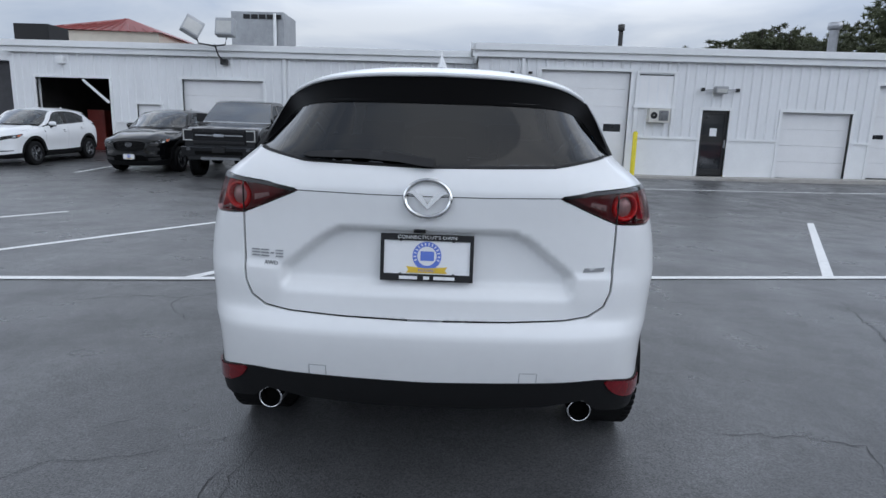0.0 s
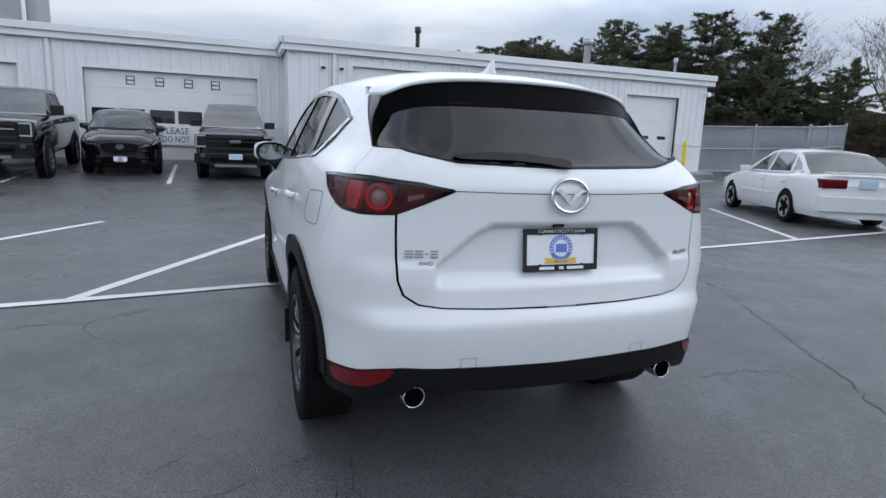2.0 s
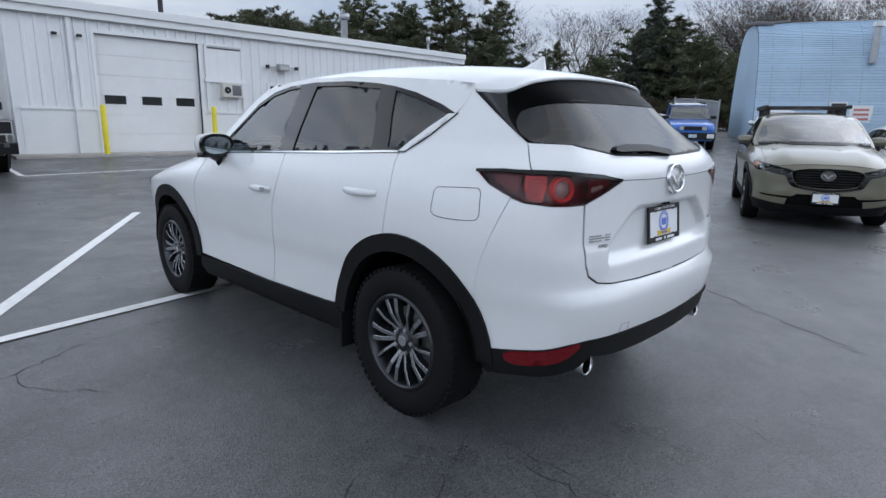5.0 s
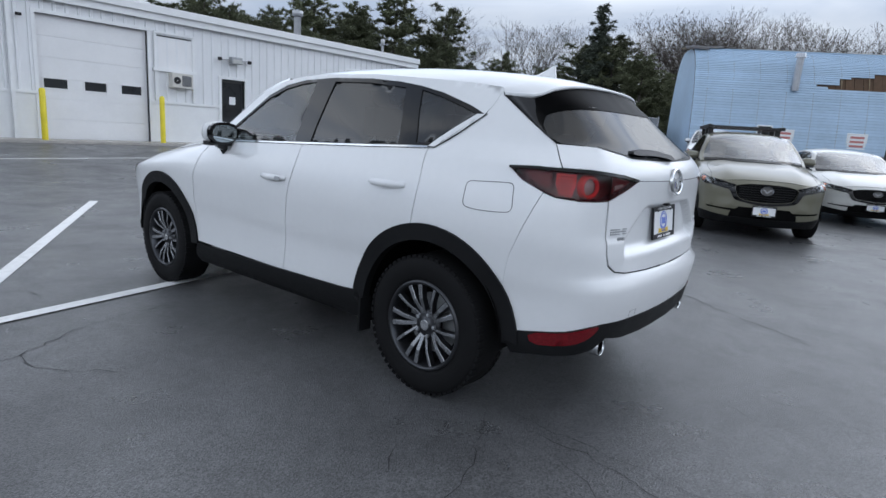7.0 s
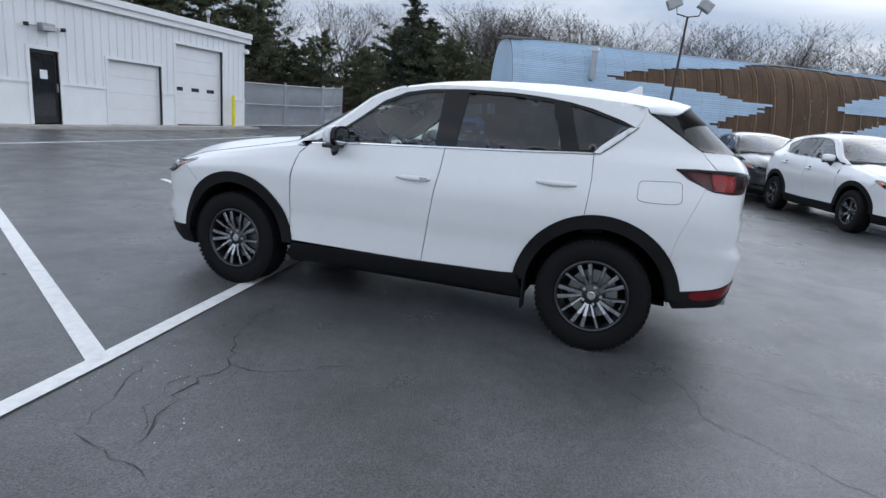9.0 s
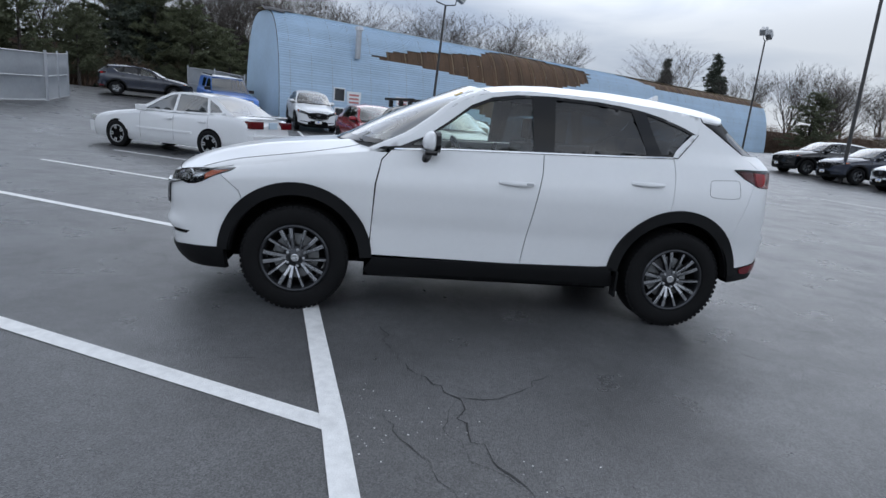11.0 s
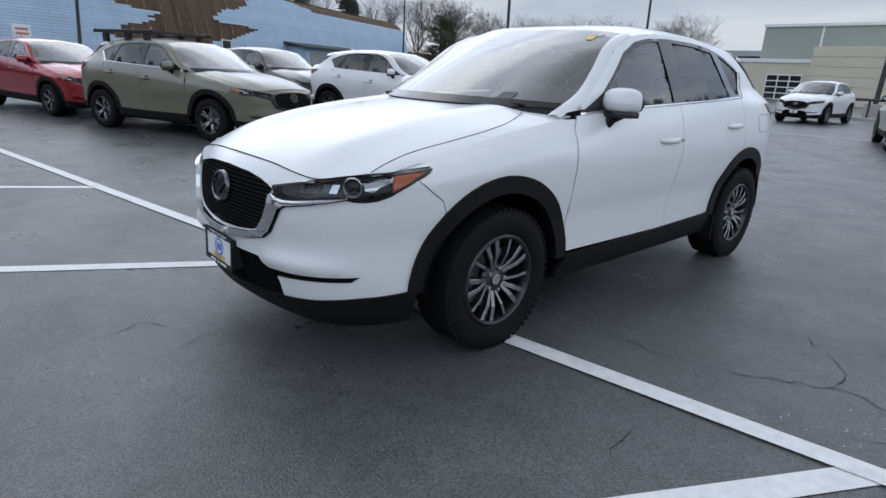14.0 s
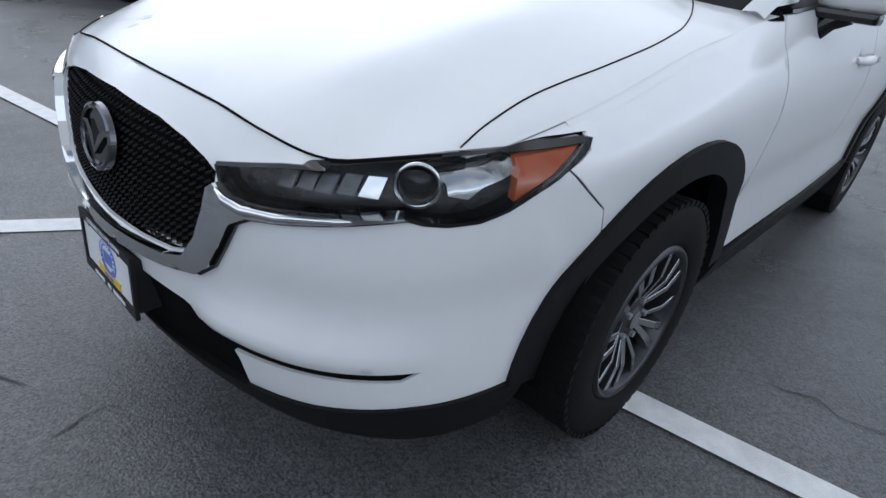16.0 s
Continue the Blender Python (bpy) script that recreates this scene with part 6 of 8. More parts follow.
    for k in range(nr + 1):
        t = k / nr
        y = 1.43 + (2.16 - 1.43) * t
        e = B.at(B.uy(y, RAIL(y)), RAIL(y)) + Vector((-0.055, 0.035, 0.012))
        r = []
        for v in wv:
            cy = e.y + (0.09 * (1 - t) + 0.31 * t) * (1 - abs(v) ** 2.2)
            cz = 1.617 + (1.15 - 1.617) * t + 0.022 * math.sin(math.pi * t)
            r.append(Vector((e.x * v, cy, cz + (e.z - cz) * abs(v) ** 3)))
        ws.append(r)
    part("windscreen", patch(ws), CLEARGLASS, car)
    part("cowl", patch([ws[-1], [p + Vector((0, 0.018, -0.018)) for p in ws[-1]], [p + Vector((0, 0.04, -0.08)) for p in ws[-1]]]), BLACKMAT, car, "black cowl panel")
    if fine and seal:
        for r0, r1, i0, i1, mt, lb in ((2, 3, 4, 6, PLATEGOLD, "small yellow windscreen sticker"), (1, 2, 3, 4, LENS, "small white windscreen tag"), (12, 13, 9, 12, LAMPGREY, "pale number label behind the windscreen")):
            part("window_sticker", patch([[p + Vector((0, 0.002, 0.003)) for p in r[i0:i1 + 1]] for r in ws[r0:r1 + 1]]), mt, car, lb)
    part("windscreen_band", patch([[p + Vector((0, 0.004, 0.004)) for p in ws[-1]], [p + Vector((0, 0.004, 0.004)) for p in ws[-2]]]), GLOSSBLACK, car)
    # bonnet
    hood = []
    nt = 30 if fine else 12
    seam = spline([0.0, 0.15, 0.31, 0.46, 0.585, 0.665, 0.719, 0.76], [0.905, 0.903, 0.897, 0.881, 0.868, 0.884, 0.896, 0.903])
    e1 = B.at(B.uy(3.335, belt(3.335)), belt(3.335))
    nose_y = []
    for i in range(nv + 1):
        v = -1 + 2 * i / nv
        x = e1.x * abs(v)
        nose_y.append((B.at(B.ux(x, seam(x), True), seam(x)).y if abs(v) < 0.99 else e1.y, seam(x) if abs(v) < 0.99 else e1.z))
    for k in range(nt + 1):
        t = 1 - (1 - k / nt) ** 1.4
        ye = 2.14 + (3.335 - 2.14) * t
        e = B.at(B.uy(ye, belt(ye)), belt(ye))
        yc = 2.47 + (nose_y[nv // 2][0] - 2.47) * t
        r = []
        for i in range(nv + 1):
            v = -1 + 2 * i / nv
            bow = (1 - t) * 0.33 * (1 - v * v) + t * (nose_y[i][0] - e1.y)
            y = ye + bow
            c, c1 = HOODC(min(yc, 3.58)), HOODC(3.58)
            z = c + (e.z - c) * abs(v) ** 3 + 0.016 * math.exp(-((abs(v) - 0.60) / 0.13) ** 2) * smooth(1.0, 0.75, t)
            z1 = c1 + (e1.z - c1) * abs(v) ** 3
            z += (nose_y[i][1] - z1) * t ** 4
            r.append(Vector((e.x * v, y, z)))
        hood.append(r)
    bonnet_bm = patch(hood)
    part("bonnet", bonnet_bm.copy(), paint, car)
    groove = bmesh.new()
    top = BVHTree.FromBMesh(bonnet_bm)
    run = spline([2.28, 2.36, 2.47, 2.58, 2.75, 2.92, 3.05, 3.16, 3.26, 3.345], [0.600, 0.645, 0.690, 0.717, 0.728, 0.724, 0.714, 0.708, 0.711, 0.722])
    for s in (-1, 1):
        path = []
        for k in range(61):
            y = 2.29 + (3.335 - 2.29) * k / 60
            hit = top.ray_cast(Vector((s * run(y), y, 2)), Vector((0, 0, -1)))[0]
            if hit:
                path.append(hit + Vector((0, 0, 0.0004)))
        tube(groove, path, 0.0020, 5)
    bonnet_bm.free()
    tube(groove, [p + Vector((0, 0.001, 0.0)) for p in hood[-1]], 0.0024, 5)
    # thicker black stretch above each headlamp: the bonnet lip's shadow, drawn as a tube
    for s in (-1, 1) if fine else ():
        tube(groove, [hood[-1][i] + Vector((0, 0.002, -0.002)) for i in range(nv + 1) if 0.58 < s * hood[-1][i].x < 0.73], 0.0045, 6, False)
    part("bonnet_gap", groove, SHADOWBLACK, car, "dark shut line of the bonnet with its lip's shade drawn in")
    # nose and front bumper, one moulding with openings
    top = nz([(0.05, 0.905), (0.15, 0.903), (0.31, 0.897), (0.46, 0.881), (0.585, 0.868), (0.528, 0.851), (0.398, 0.822), (0.42, 0.788), (0.46, 0.735), (0.50, 0.752), (0.559, 0.762), (0.65, 0.783), (0.725, 0.803), (0.75, 0.797), (0.775, 0.796)])
    top += yz([(3.358, 0.803), (3.312, 0.821), (3.263, 0.849), (3.1942, 0.8809), (3.0728, 0.7839), (3.0425, 0.70)]) + yz(arc(2.70, 0.355, FA, 44, 4, 12)) + nz([(0.75, 0.36), (0.6, 0.335), (0.45, 0.322), (0.25, 0.312), (0.05, 0.31)])
    bump = mirror_n(top)
    grille = mirror_n(nz([(0.0, 0.858), (0.2, 0.851), (0.3, 0.838), (0.366, 0.822), (0.405, 0.806), (0.408, 0.785), (0.400, 0.74), (0.380, 0.68), (0.342, 0.63), (0.28, 0.609), (0.165, 0.595), (0.0, 0.586)]))
    intake = mirror_n(nz([(0.0, 0.500), (0.335, 0.500), (0.352, 0.478), (0.385, 0.460), (0.5, 0.461), (0.65, 0.468), (0.76, 0.475), (0.735, 0.448), (0.6, 0.438), (0.43, 0.425), (0.44, 0.40), (0.45, 0.338), (0.25, 0.328), (0.0, 0.325)]))
    fb = part("front_bumper", sheet(full, bump, h * 0.8, 0.0, 0.008, [grille, intake], gap=0.0007), paint, car)
    part("grille_backing", sheet(full, grille, h, -0.030, 0), SHADOWBLACK, fb)
    part("intake_backing", sheet(full, intake, h, -0.010, 0), SHADOWBLACK, fb)
    # grille mesh of small chevrons
    gm = bmesh.new()
    us = [p[0] for p in grille]
    dz, du = (0.017, 0.020) if fine else (0.035, 0.05)
    z = 0.592
    while z < 0.856:
        u = min(us)
        while u < max(us):
            if inside((u, z), grille) and inside((u + du, z), grille):
                pts = [full(u, z, -0.014), full(u + du * 0.5, z - dz * 0.35, -0.008), full(u + du, z, -0.014)]
                q = [p + Vector((0, 0, dz * 0.30)) for p in pts]
                vs = [gm.verts.new(p) for p in pts + q]
                gm.faces.new((vs[0], vs[1], vs[4], vs[3]))
                gm.faces.new((vs[1], vs[2], vs[5], vs[4]))
                vs = [gm.verts.new(p) for p in pts + [p + Vector((0, -0.012, -0.002)) for p in pts]]
                gm.faces.new((vs[0], vs[1], vs[4], vs[3]))
                gm.faces.new((vs[1], vs[2], vs[5], vs[4]))
            u += du
        z += dz
    part("grille_mesh", gm, BLACKMAT, fb, "black chevron grille mesh")["kind"] = "stuff"
    ey = full(B.L, 0.735, 0.0).y
    badge(car, pose(0, ey - 0.004, 0.758, 80, 0, 180), 1.08, metal=DARKCHROME)
    part("emblem_plate", prism(bmesh.new(), [(0.079 * math.cos(2 * math.pi * k / 40), 0.064 * math.sin(2 * math.pi * k / 40)) for k in range(40)], 0.005, pose(0, ey - 0.004, 0.758, 80, 0, 180)), GLOSSBLACK, car, "dark disc behind the emblem")
    lipf = mirror_n(nz([(0.0, 0.332), (0.28, 0.333), (0.45, 0.340), (0.6, 0.354), (0.75, 0.379)]) + yz([(3.25, 0.388), (3.168, 0.395), (3.165, 0.235)]) + nz([(0.6, 0.225), (0, 0.215)]))
    part("front_lip", sheet(full, lipf, h, 0.010, 0.05), clad, car, "black lower bumper lip")
    plate(car, pose(0, full(B.L, 0.45, 0).y + 0.022, 0.458, 88, 0, 180), "front_plate", seal)
    part("plate_holder", boxm(-0.15, 0.15, full(B.L, 0.45, 0).y - 0.03, full(B.L, 0.45, 0).y + 0.020, 0.39, 0.525), BLACKMAT, car)
    # tail: gate, glass, bumper
    glass_foot = [(0, 1.232), (0.23, 1.237), (0.42, 1.243), (0.533, 1.265), (0.597, 1.283)]
    gate = mirror_r(xz(glass_foot) + yz([(-0.514, 1.287), (-0.557, 1.24), (-0.606, 1.188)]) + xz([(0.70, 1.188), (0.64, 1.181), (0.551, 1.172), (0.434, 1.147), (0.50, 1.119), (0.57, 1.089), (0.634, 1.063)] + gate_side))
    gt = part("tailgate", sheet(full, gate, h * 0.45, gap=0.0022), paint, car)
    pane_half = [(x, z + 0.002) for x, z in glass_foot] + [(0.655, 1.290), (0.648, 1.33), (0.615, 1.382), (0.585, 1.415), (0.54, 1.44), (0.49, 1.456), (0.40, 1.464), (0, 1.468)]

    def pane_at(x, z, o=0.0):
        """The rear pane: on the tail at its foot, above that bent forward towards its ends."""
        mid, w = B.at(0, z).y, smooth(1.245, 1.30, z)
        low = B.at(B.ux(min(0.58, abs(x)), z), z).y - mid
        return Vector((x, mid + (1 - w) * low + w * (3.1 + 23 * (z - 1.29)) * abs(x) ** 6 - o, z))
    part("rear_window", sheet(pane_at, pane_half + [(-x, z) for x, z in pane_half[-2:0:-1]], h * 0.5, 0.0, 0), rear_glass, gt, "dark tinted rear window")
    frit = xz([(x, z + 0.004) for x, z in glass_foot])
    part("window_edge", strip(full, [(-u, z) for u, z in frit[::-1]] + frit[1:], 0.008, 0.003, 0.003), BLACKMAT, gt)
    for sgn in (-1, 1):
        surf = lambda u, z, o=0.0, s=sgn: B.at(s * u, z, o)
        back = [foot(-0.510, 1.289), (0.652, -0.452, 1.33), (0.640, -0.400, 1.38), (0.626, -0.375, 1.42), (0.610, -0.362, 1.45), (0.593, -0.345, 1.482)] + lip[::-1]
        hole = [(0.650, 1.289), (0.632, 1.325), (0.600, 1.375), (0.573, 1.407), (0.548, 1.423), (0.52, 1.434), (0.49, 1.442), (0.455, 1.447), (0.415, 1.450), (0.365, 1.452), (0.30, 1.454), (0.22, 1.455), (0.12, 1.456), (0, 1.456)]
        line = [foot(-0.513, 1.288), foot(-0.445, 1.330), foot(-0.368, 1.380), foot(-0.307, 1.420), foot(-0.262, 1.449), foot(-0.185, 1.497)]

        def drawn(pts, last):
            f = [spline(range(len(pts)), [p[i] for p in pts]) for i in range(3)]
            return [Vector((sgn * f[0](k / 4), f[1](k / 4), f[2](k / 4))) for k in range(4 * last + 1)]
        out, crest, brim = drawn(line, 5), drawn(back, 13), drawn([tuple(pane_at(x, z, 0.003)) for x, z in hole], 13)
        mid = [a.lerp(b, 0.5) + Vector((0.006 * sgn, -0.008, 0)) for a, b in zip(out, crest)]
        part("pillar_fin", patch([[p + Vector((-0.012 * sgn, 0, -0.004)) for p in out], [p + Vector((0.003 * sgn, 0, 0)) for p in out], mid, crest[:21]]), FINBLACK, gt, "satin black rear pillar fin")
        inward = [a.lerp(b, 0.45) + Vector((0, 0.012, 0.006)) for a, b in zip(crest, brim)]
        part("window_surround", patch([[p + Vector((0, 0.002, -0.003)) for p in crest], inward, brim]), BANDBLACK, gt, "deep black spoiler underside and window surround")
    if fine:
        seam_r = xz([(0.0, 1.141), (0.2, 1.142), (0.436, 1.147)])
        part("crease_line", strip(full, [(-u, z) for u, z in seam_r[::-1]] + seam_r[1:], 0.003, 0.0008, 0.001), BLACKMAT, gt)
        wp = sheet(full, xz([(-0.43, 1.264), (-0.40, 1.276), (-0.27, 1.285), (-0.15, 1.283), (-0.03, 1.268), (0.018, 1.262), (0.018, 1.236), (-0.03, 1.240), (-0.10, 1.250), (-0.22, 1.258), (-0.40, 1.258)]), 0.02, 0.030, 0.026)
        part("rear_wiper", wp, BLACKMAT, gt, "black rear wiper", True)
        # lettering badges as plain bright bars
        for x0, w, z0, hh in ((-0.607, 0.028, 0.914, 0.026), (-0.573, 0.028, 0.914, 0.026), (-0.538, 0.012, 0.925, 0.005), (-0.519, 0.026, 0.914, 0.026)):
            for dz in (0.0, hh * 0.4, hh * 0.8) if hh > 0.01 else (0.0,):
                part("badge_bar", sheet(full, xz([(x0, z0 + dz), (x0 + w, z0 + dz), (x0 + w + 0.002, z0 + dz + 0.0045), (x0 + 0.002, z0 + dz + 0.0045)]), 0.02, 0.004, 0.004), GREYMETAL, gt, "bright model badge bar")
        part("lettering", moved(text_mesh("AWD", 0.022, 0.0015, 0.052), pose(-0.535, full(B.ux(-0.535, 0.893), 0.893).y - 0.004, 0.893, 88, 0, -13)), GREYMETAL, gt, "bright drive badge letters")
        part("badge_bar", sheet(full, xz([(0.53, 0.900), (0.60, 0.902), (0.604, 0.916), (0.535, 0.914)]), 0.02, 0.004, 0.004), GREYMETAL, gt, "bright model badge bar")
    badge(gt, pose(0, full(0, 1.135, 0).y - 0.004, 1.135, 82), 1.0)
    plate(gt, pose(0, full(0, 0.93, 0).y - 0.012, 0.93, 84), "rear_plate", seal)
    part("plate_lamp", boxm(-0.045, -0.005, full(0, 1.03).y - 0.004, full(0, 1.03).y + 0.02, 1.018, 1.030, bevel=0.003), GLOSSBLACK, gt)
    rb_half = xz([(0.06, 0.7165), (0.284, 0.7205), (0.47, 0.729), (0.560, 0.743), (0.613, 0.777), (0.634, 0.83), (0.639, 0.95), (0.640, 1.060), (0.70, 1.057), (0.752, 1.056)]) + yz([(-0.607, 1.064), (-0.557, 1.080), (-0.45, 0.8), (-0.41, 0.61)]) + yz(arc(0, 0.355, RA, 148, 168, 8)) + yz([(-0.554, 0.457)]) + xz([(0.755, 0.478), (0.69, 0.500), (0.61, 0.508), (0.45, 0.502), (0.2, 0.496), (0, 0.491)])
    part("rear_bumper", sheet(full, mirror_r(rb_half), h, 0.0, 0.02, gap=0.0007), paint, car)
    rc_half = xz([(0, 0.498), (0.2, 0.503), (0.45, 0.509), (0.61, 0.515), (0.69, 0.507), (0.755, 0.486)]) + yz([(-0.554, 0.464), (-0.428, 0.448), (-0.445, 0.40), (-0.48, 0.345), (-0.60, 0.360)]) + xz([(0.70, 0.374), (0.62, 0.388), (0.56, 0.437), (0.42, 0.412), (0.2, 0.398), (0, 0.396)])
    part("rear_cladding", sheet(full, mirror_r(rc_half), h, 0.006, 0.04), clad, car, "black lower rear bumper")
    if fine:
        for x in (-0.37, 0.36):
            part("tow_cover", strip(full, xz([(x - 0.03, 0.505), (x - 0.03, 0.545), (x + 0.03, 0.545), (x + 0.03, 0.505)]), 0.0025, 0.0008, 0.001), GREYMETAL, car)
    # shut-line backing, floor, cabin
    for s in (-1, 1):
        surf = lambda u, z, o=0.0, s=s: B.at(s * u, z, o)
        for path in ([(2.215, 0.41), (2.195, 0.9), (2.16, 1.06), (2.11, 1.12)], shut_b, [(0.107, 0.82), (0.091, 1.0), (0.098, 1.22)], [(3.193, 0.881), (3.072, 0.784), (3.043, 0.70)], [(-0.55, 1.077), (-0.45, 0.8), (-0.41, 0.61)], [(-0.514, 1.288), (-0.556, 1.24), (-0.604, 1.188)]):
            part("shut_line_seal", strip(surf, yz(path), 0.035, -0.009, 0.004), SHADOWBLACK, car)
        part("shut_line_seal", strip(full, [(s * u, z) for u, z in xz(gate_side)], 0.035, -0.009, 0.004), SHADOWBLACK, car)
    fl = bmesh.new()
    box(fl, -0.80, 0.80, 0.46, 2.24, 0.24, 0.30)
    box(fl, -0.50, 0.50, -0.45, 3.40, 0.26, 0.33)
    box(fl, -0.66, 0.66, 3.18, 3.38, 0.26, 0.60)
    box(fl, -0.55, 0.55, -0.66, -0.45, 0.40, 0.62)
    box(fl, -0.60, 0.60, 2.2, 3.45, 0.5, 0.78)
    box(fl, -0.80, 0.80, -0.42, 2.3, 0.80, 0.86)
    part("underbody", fl, SHADOWBLACK, car)
    cab = bmesh.new()
    box(cab, -0.74, 0.74, 1.72, 2.2, 0.86, 1.10, bevel=0.05)
    box(cab, -0.60, -0.14, 1.62, 1.80, 1.02, 1.14, bevel=0.03)
    part("dashboard", cab, DASH, car)
    for sx in (-0.38, 0.38):
        st = bmesh.new()
        box(st, sx - 0.24, sx + 0.24, 0.82, 0.98, 0.70, 1.22, bevel=0.06, m=Matrix.Translation((0, 0.0, 0)))
        box(st, sx - 0.13, sx + 0.13, 0.80, 0.90, 1.25, 1.43, bevel=0.04)
        box(st, sx - 0.04, sx + 0.04, 0.84, 0.87, 1.18, 1.28)
        part("front_seat", st, SEATMAT, car)
    st = bmesh.new()
    box(st, -0.62, 0.62, 0.0, 0.14, 0.70, 1.18, bevel=0.05)
    for sx in (-0.40, 0.0, 0.40):
        box(st, sx - 0.13, sx + 0.13, -0.02, 0.07, 1.19, 1.34, bevel=0.04)
    part("rear_seat", st, SEATMAT, car)
    sw = bmesh.new()
    swm = pose(-0.38, 1.56, 1.06, 65, 0, 0)
    pts = [swm @ Vector((0.185 * math.cos(2 * math.pi * k / 28), 0.185 * math.sin(2 * math.pi * k / 28), 0)) for k in range(29)]
    tube(sw, pts, 0.014, 8, False)
    box(sw, -0.18, 0.18, -0.02, 0.02, -0.02, 0.0, m=swm)
    box(sw, -0.06, 0.06, -0.07, 0.06, -0.03, 0.01, bevel=0.01, m=swm)
    part("steering_wheel", sw, DASH, car)
    liner = [[p + Vector((0, 0, -0.03)) for p in r] for r in roof_rows]
    part("headliner", patch(liner), mat("headliner_grey", (0.35, 0.35, 0.34), 0.9, vary=0.05) if "headliner_grey" not in MATS else MATS["headliner_grey"], car)
    # fin aerial
    fin = bmesh.new()
    prof = [(0.10, 0.0, 0.032), (0.03, 0.022, 0.026), (-0.03, 0.050, 0.016), (-0.055, 0.068, 0.006), (-0.075, 0.066, 0.004), (-0.085, 0.0, 0.024)]
    zb = zc(-0.05) - 0.004
    a = [fin.verts.new((s * w, -0.03 + y, zb)) for s in (1, -1) for y, z, w in prof]
    t = [fin.verts.new((s * w * 0.3, -0.03 + y, zb + z)) for s in (1, -1) for y, z, w in prof]
    n = len(prof)
    for s in (0, 1):
        for i in range(n - 1):
            fin.faces.new((a[s * n + i], a[s * n + i + 1], t[s * n + i + 1], t[s * n + i]))
    for i in range(n - 1):
        fin.faces.new((t[i], t[i + 1], t[n + i + 1], t[n + i]))
    fin.faces.new((a[n - 1], a[2 * n - 1], t[2 * n - 1], t[n - 1]))
    part("aerial_fin", fin, paint, car)
    # wipers at the windscreen foot
    wp = bmesh.new()
    for x0, x1, y0, y1 in ((-0.62, -0.02, 2.30, 2.40), (0.02, 0.52, 2.40, 2.36)):
        tube(wp, [(x0, y0, 1.165), ((x0 + x1) / 2, (y0 + y1) / 2 + 0.03, 1.175), (x1, y1, 1.165)], [0.005, 0.009, 0.008], 6)
    part("wiper", wp, BLACKMAT, car)
    if rack:
        rk = thing("roof_rack", m @ Matrix.Translation((0, 0.35, 1.70)), "black slatted roof rack platform on the car's roof", "roof rack")
        for s in (-1, 1):
            part("side_rail", boxm(s * 0.60 - 0.03, s * 0.60 + 0.03, -0.75, 0.85, 0.03, 0.09, bevel=0.01), BLACK, rk)
            for y in (-0.5, 0.1, 0.6):
                part("foot", boxm(s * 0.56 - 0.04, s * 0.56 + 0.04, y - 0.05, y + 0.05, -0.13, 0.03, bevel=0.01), BLACK, rk)
        for k in range(9):
            part("slat", boxm(-0.57, 0.57, -0.72 + k * 0.18, -0.64 + k * 0.18, 0.05, 0.075), BLACK, rk)
    return car

# ---------------------------------------------------------------- the white crossover that the camera walks round
WHITEPEARL = pearl("white_pearl", (0.77, 0.78, 0.785), 0.3)
hero = suv(Matrix(), WHITEPEARL, "white pearl crossover SUV with black cladding parked over painted lines")

# ---------------------------------------------------------------- parked cars
def at(x, y, head, s=(1, 1, 1)):
    """A car's place: rear axle at x, y, nose along head."""
    a = math.atan2(head[1], head[0]) - math.pi / 2
    n = Vector(head).normalized() * 2.7
    rise = math.atan2(gz(x + n.x, y + n.y) - gz(x, y), 2.7)
    return Matrix.Translation((x, y, gz(x, y))) @ Matrix.Rotation(a, 4, "Z") @ Matrix.Rotation(rise, 4, "X") @ Matrix.Diagonal((*s, 1))


DARKWHEEL = (mat("dark_alloy", (0.05, 0.05, 0.055), 0.3, 0.8), mat("silver_face", (0.45, 0.46, 0.48), 0.25, 0.9))
P_WHITE = pearl("white_paint", (0.78, 0.79, 0.80))
P_BLACK = pearl("black_car_paint", (0.0022, 0.0024, 0.003), 0.10, 0.0, 0.5)
P_GREY = pearl("machine_grey_paint", (0.06, 0.063, 0.068), 0.25, 0.5)
P_NAVY = pearl("dark_navy_paint", (0.018, 0.024, 0.04), 0.2)
P_OLIVE = pearl("olive_paint", (0.15, 0.143, 0.10), 0.35)
P_RED = pearl("soul_red_paint", (0.30, 0.012, 0.022), 0.2, 0.3)
P_SAND = pearl("ceramic_paint", (0.60, 0.60, 0.57), 0.3)
P_BLUE = pearl("bright_blue_paint", (0.03, 0.16, 0.55), 0.3)

BASE = suv(at(10.15, 1.25, (-0.93, -0.36), (1.02, 1.04, 0.985)), P_OLIVE, "olive green crossover with black wheels and roof rack", "cars parked in rows",
           fine=False, wheel_mats=DARKWHEEL, rack=True, bright_grille=False, style="wide")


def another(x, y, head, s, paint, label, wheels=None):
    """One more crossover of the same make, in its own paint."""
    src_m = BASE.matrix_world.copy()
    o = copy_thing(BASE, at(x, y, head) @ Matrix.Diagonal((s[0] / BASE.scale[0], s[1] / BASE.scale[1], s[2] / BASE.scale[2], 1)))
    for c in o.children_recursive:
        for sl in c.material_slots:
            if sl.material == P_OLIVE:
                sl.link = "OBJECT"
                sl.material = paint
            elif wheels and sl.material in DARKWHEEL:
                i = DARKWHEEL.index(sl.material)
                sl.link = "OBJECT"
                sl.material = wheels[i]
    return tagged(o, label, "car", "cars parked in rows")


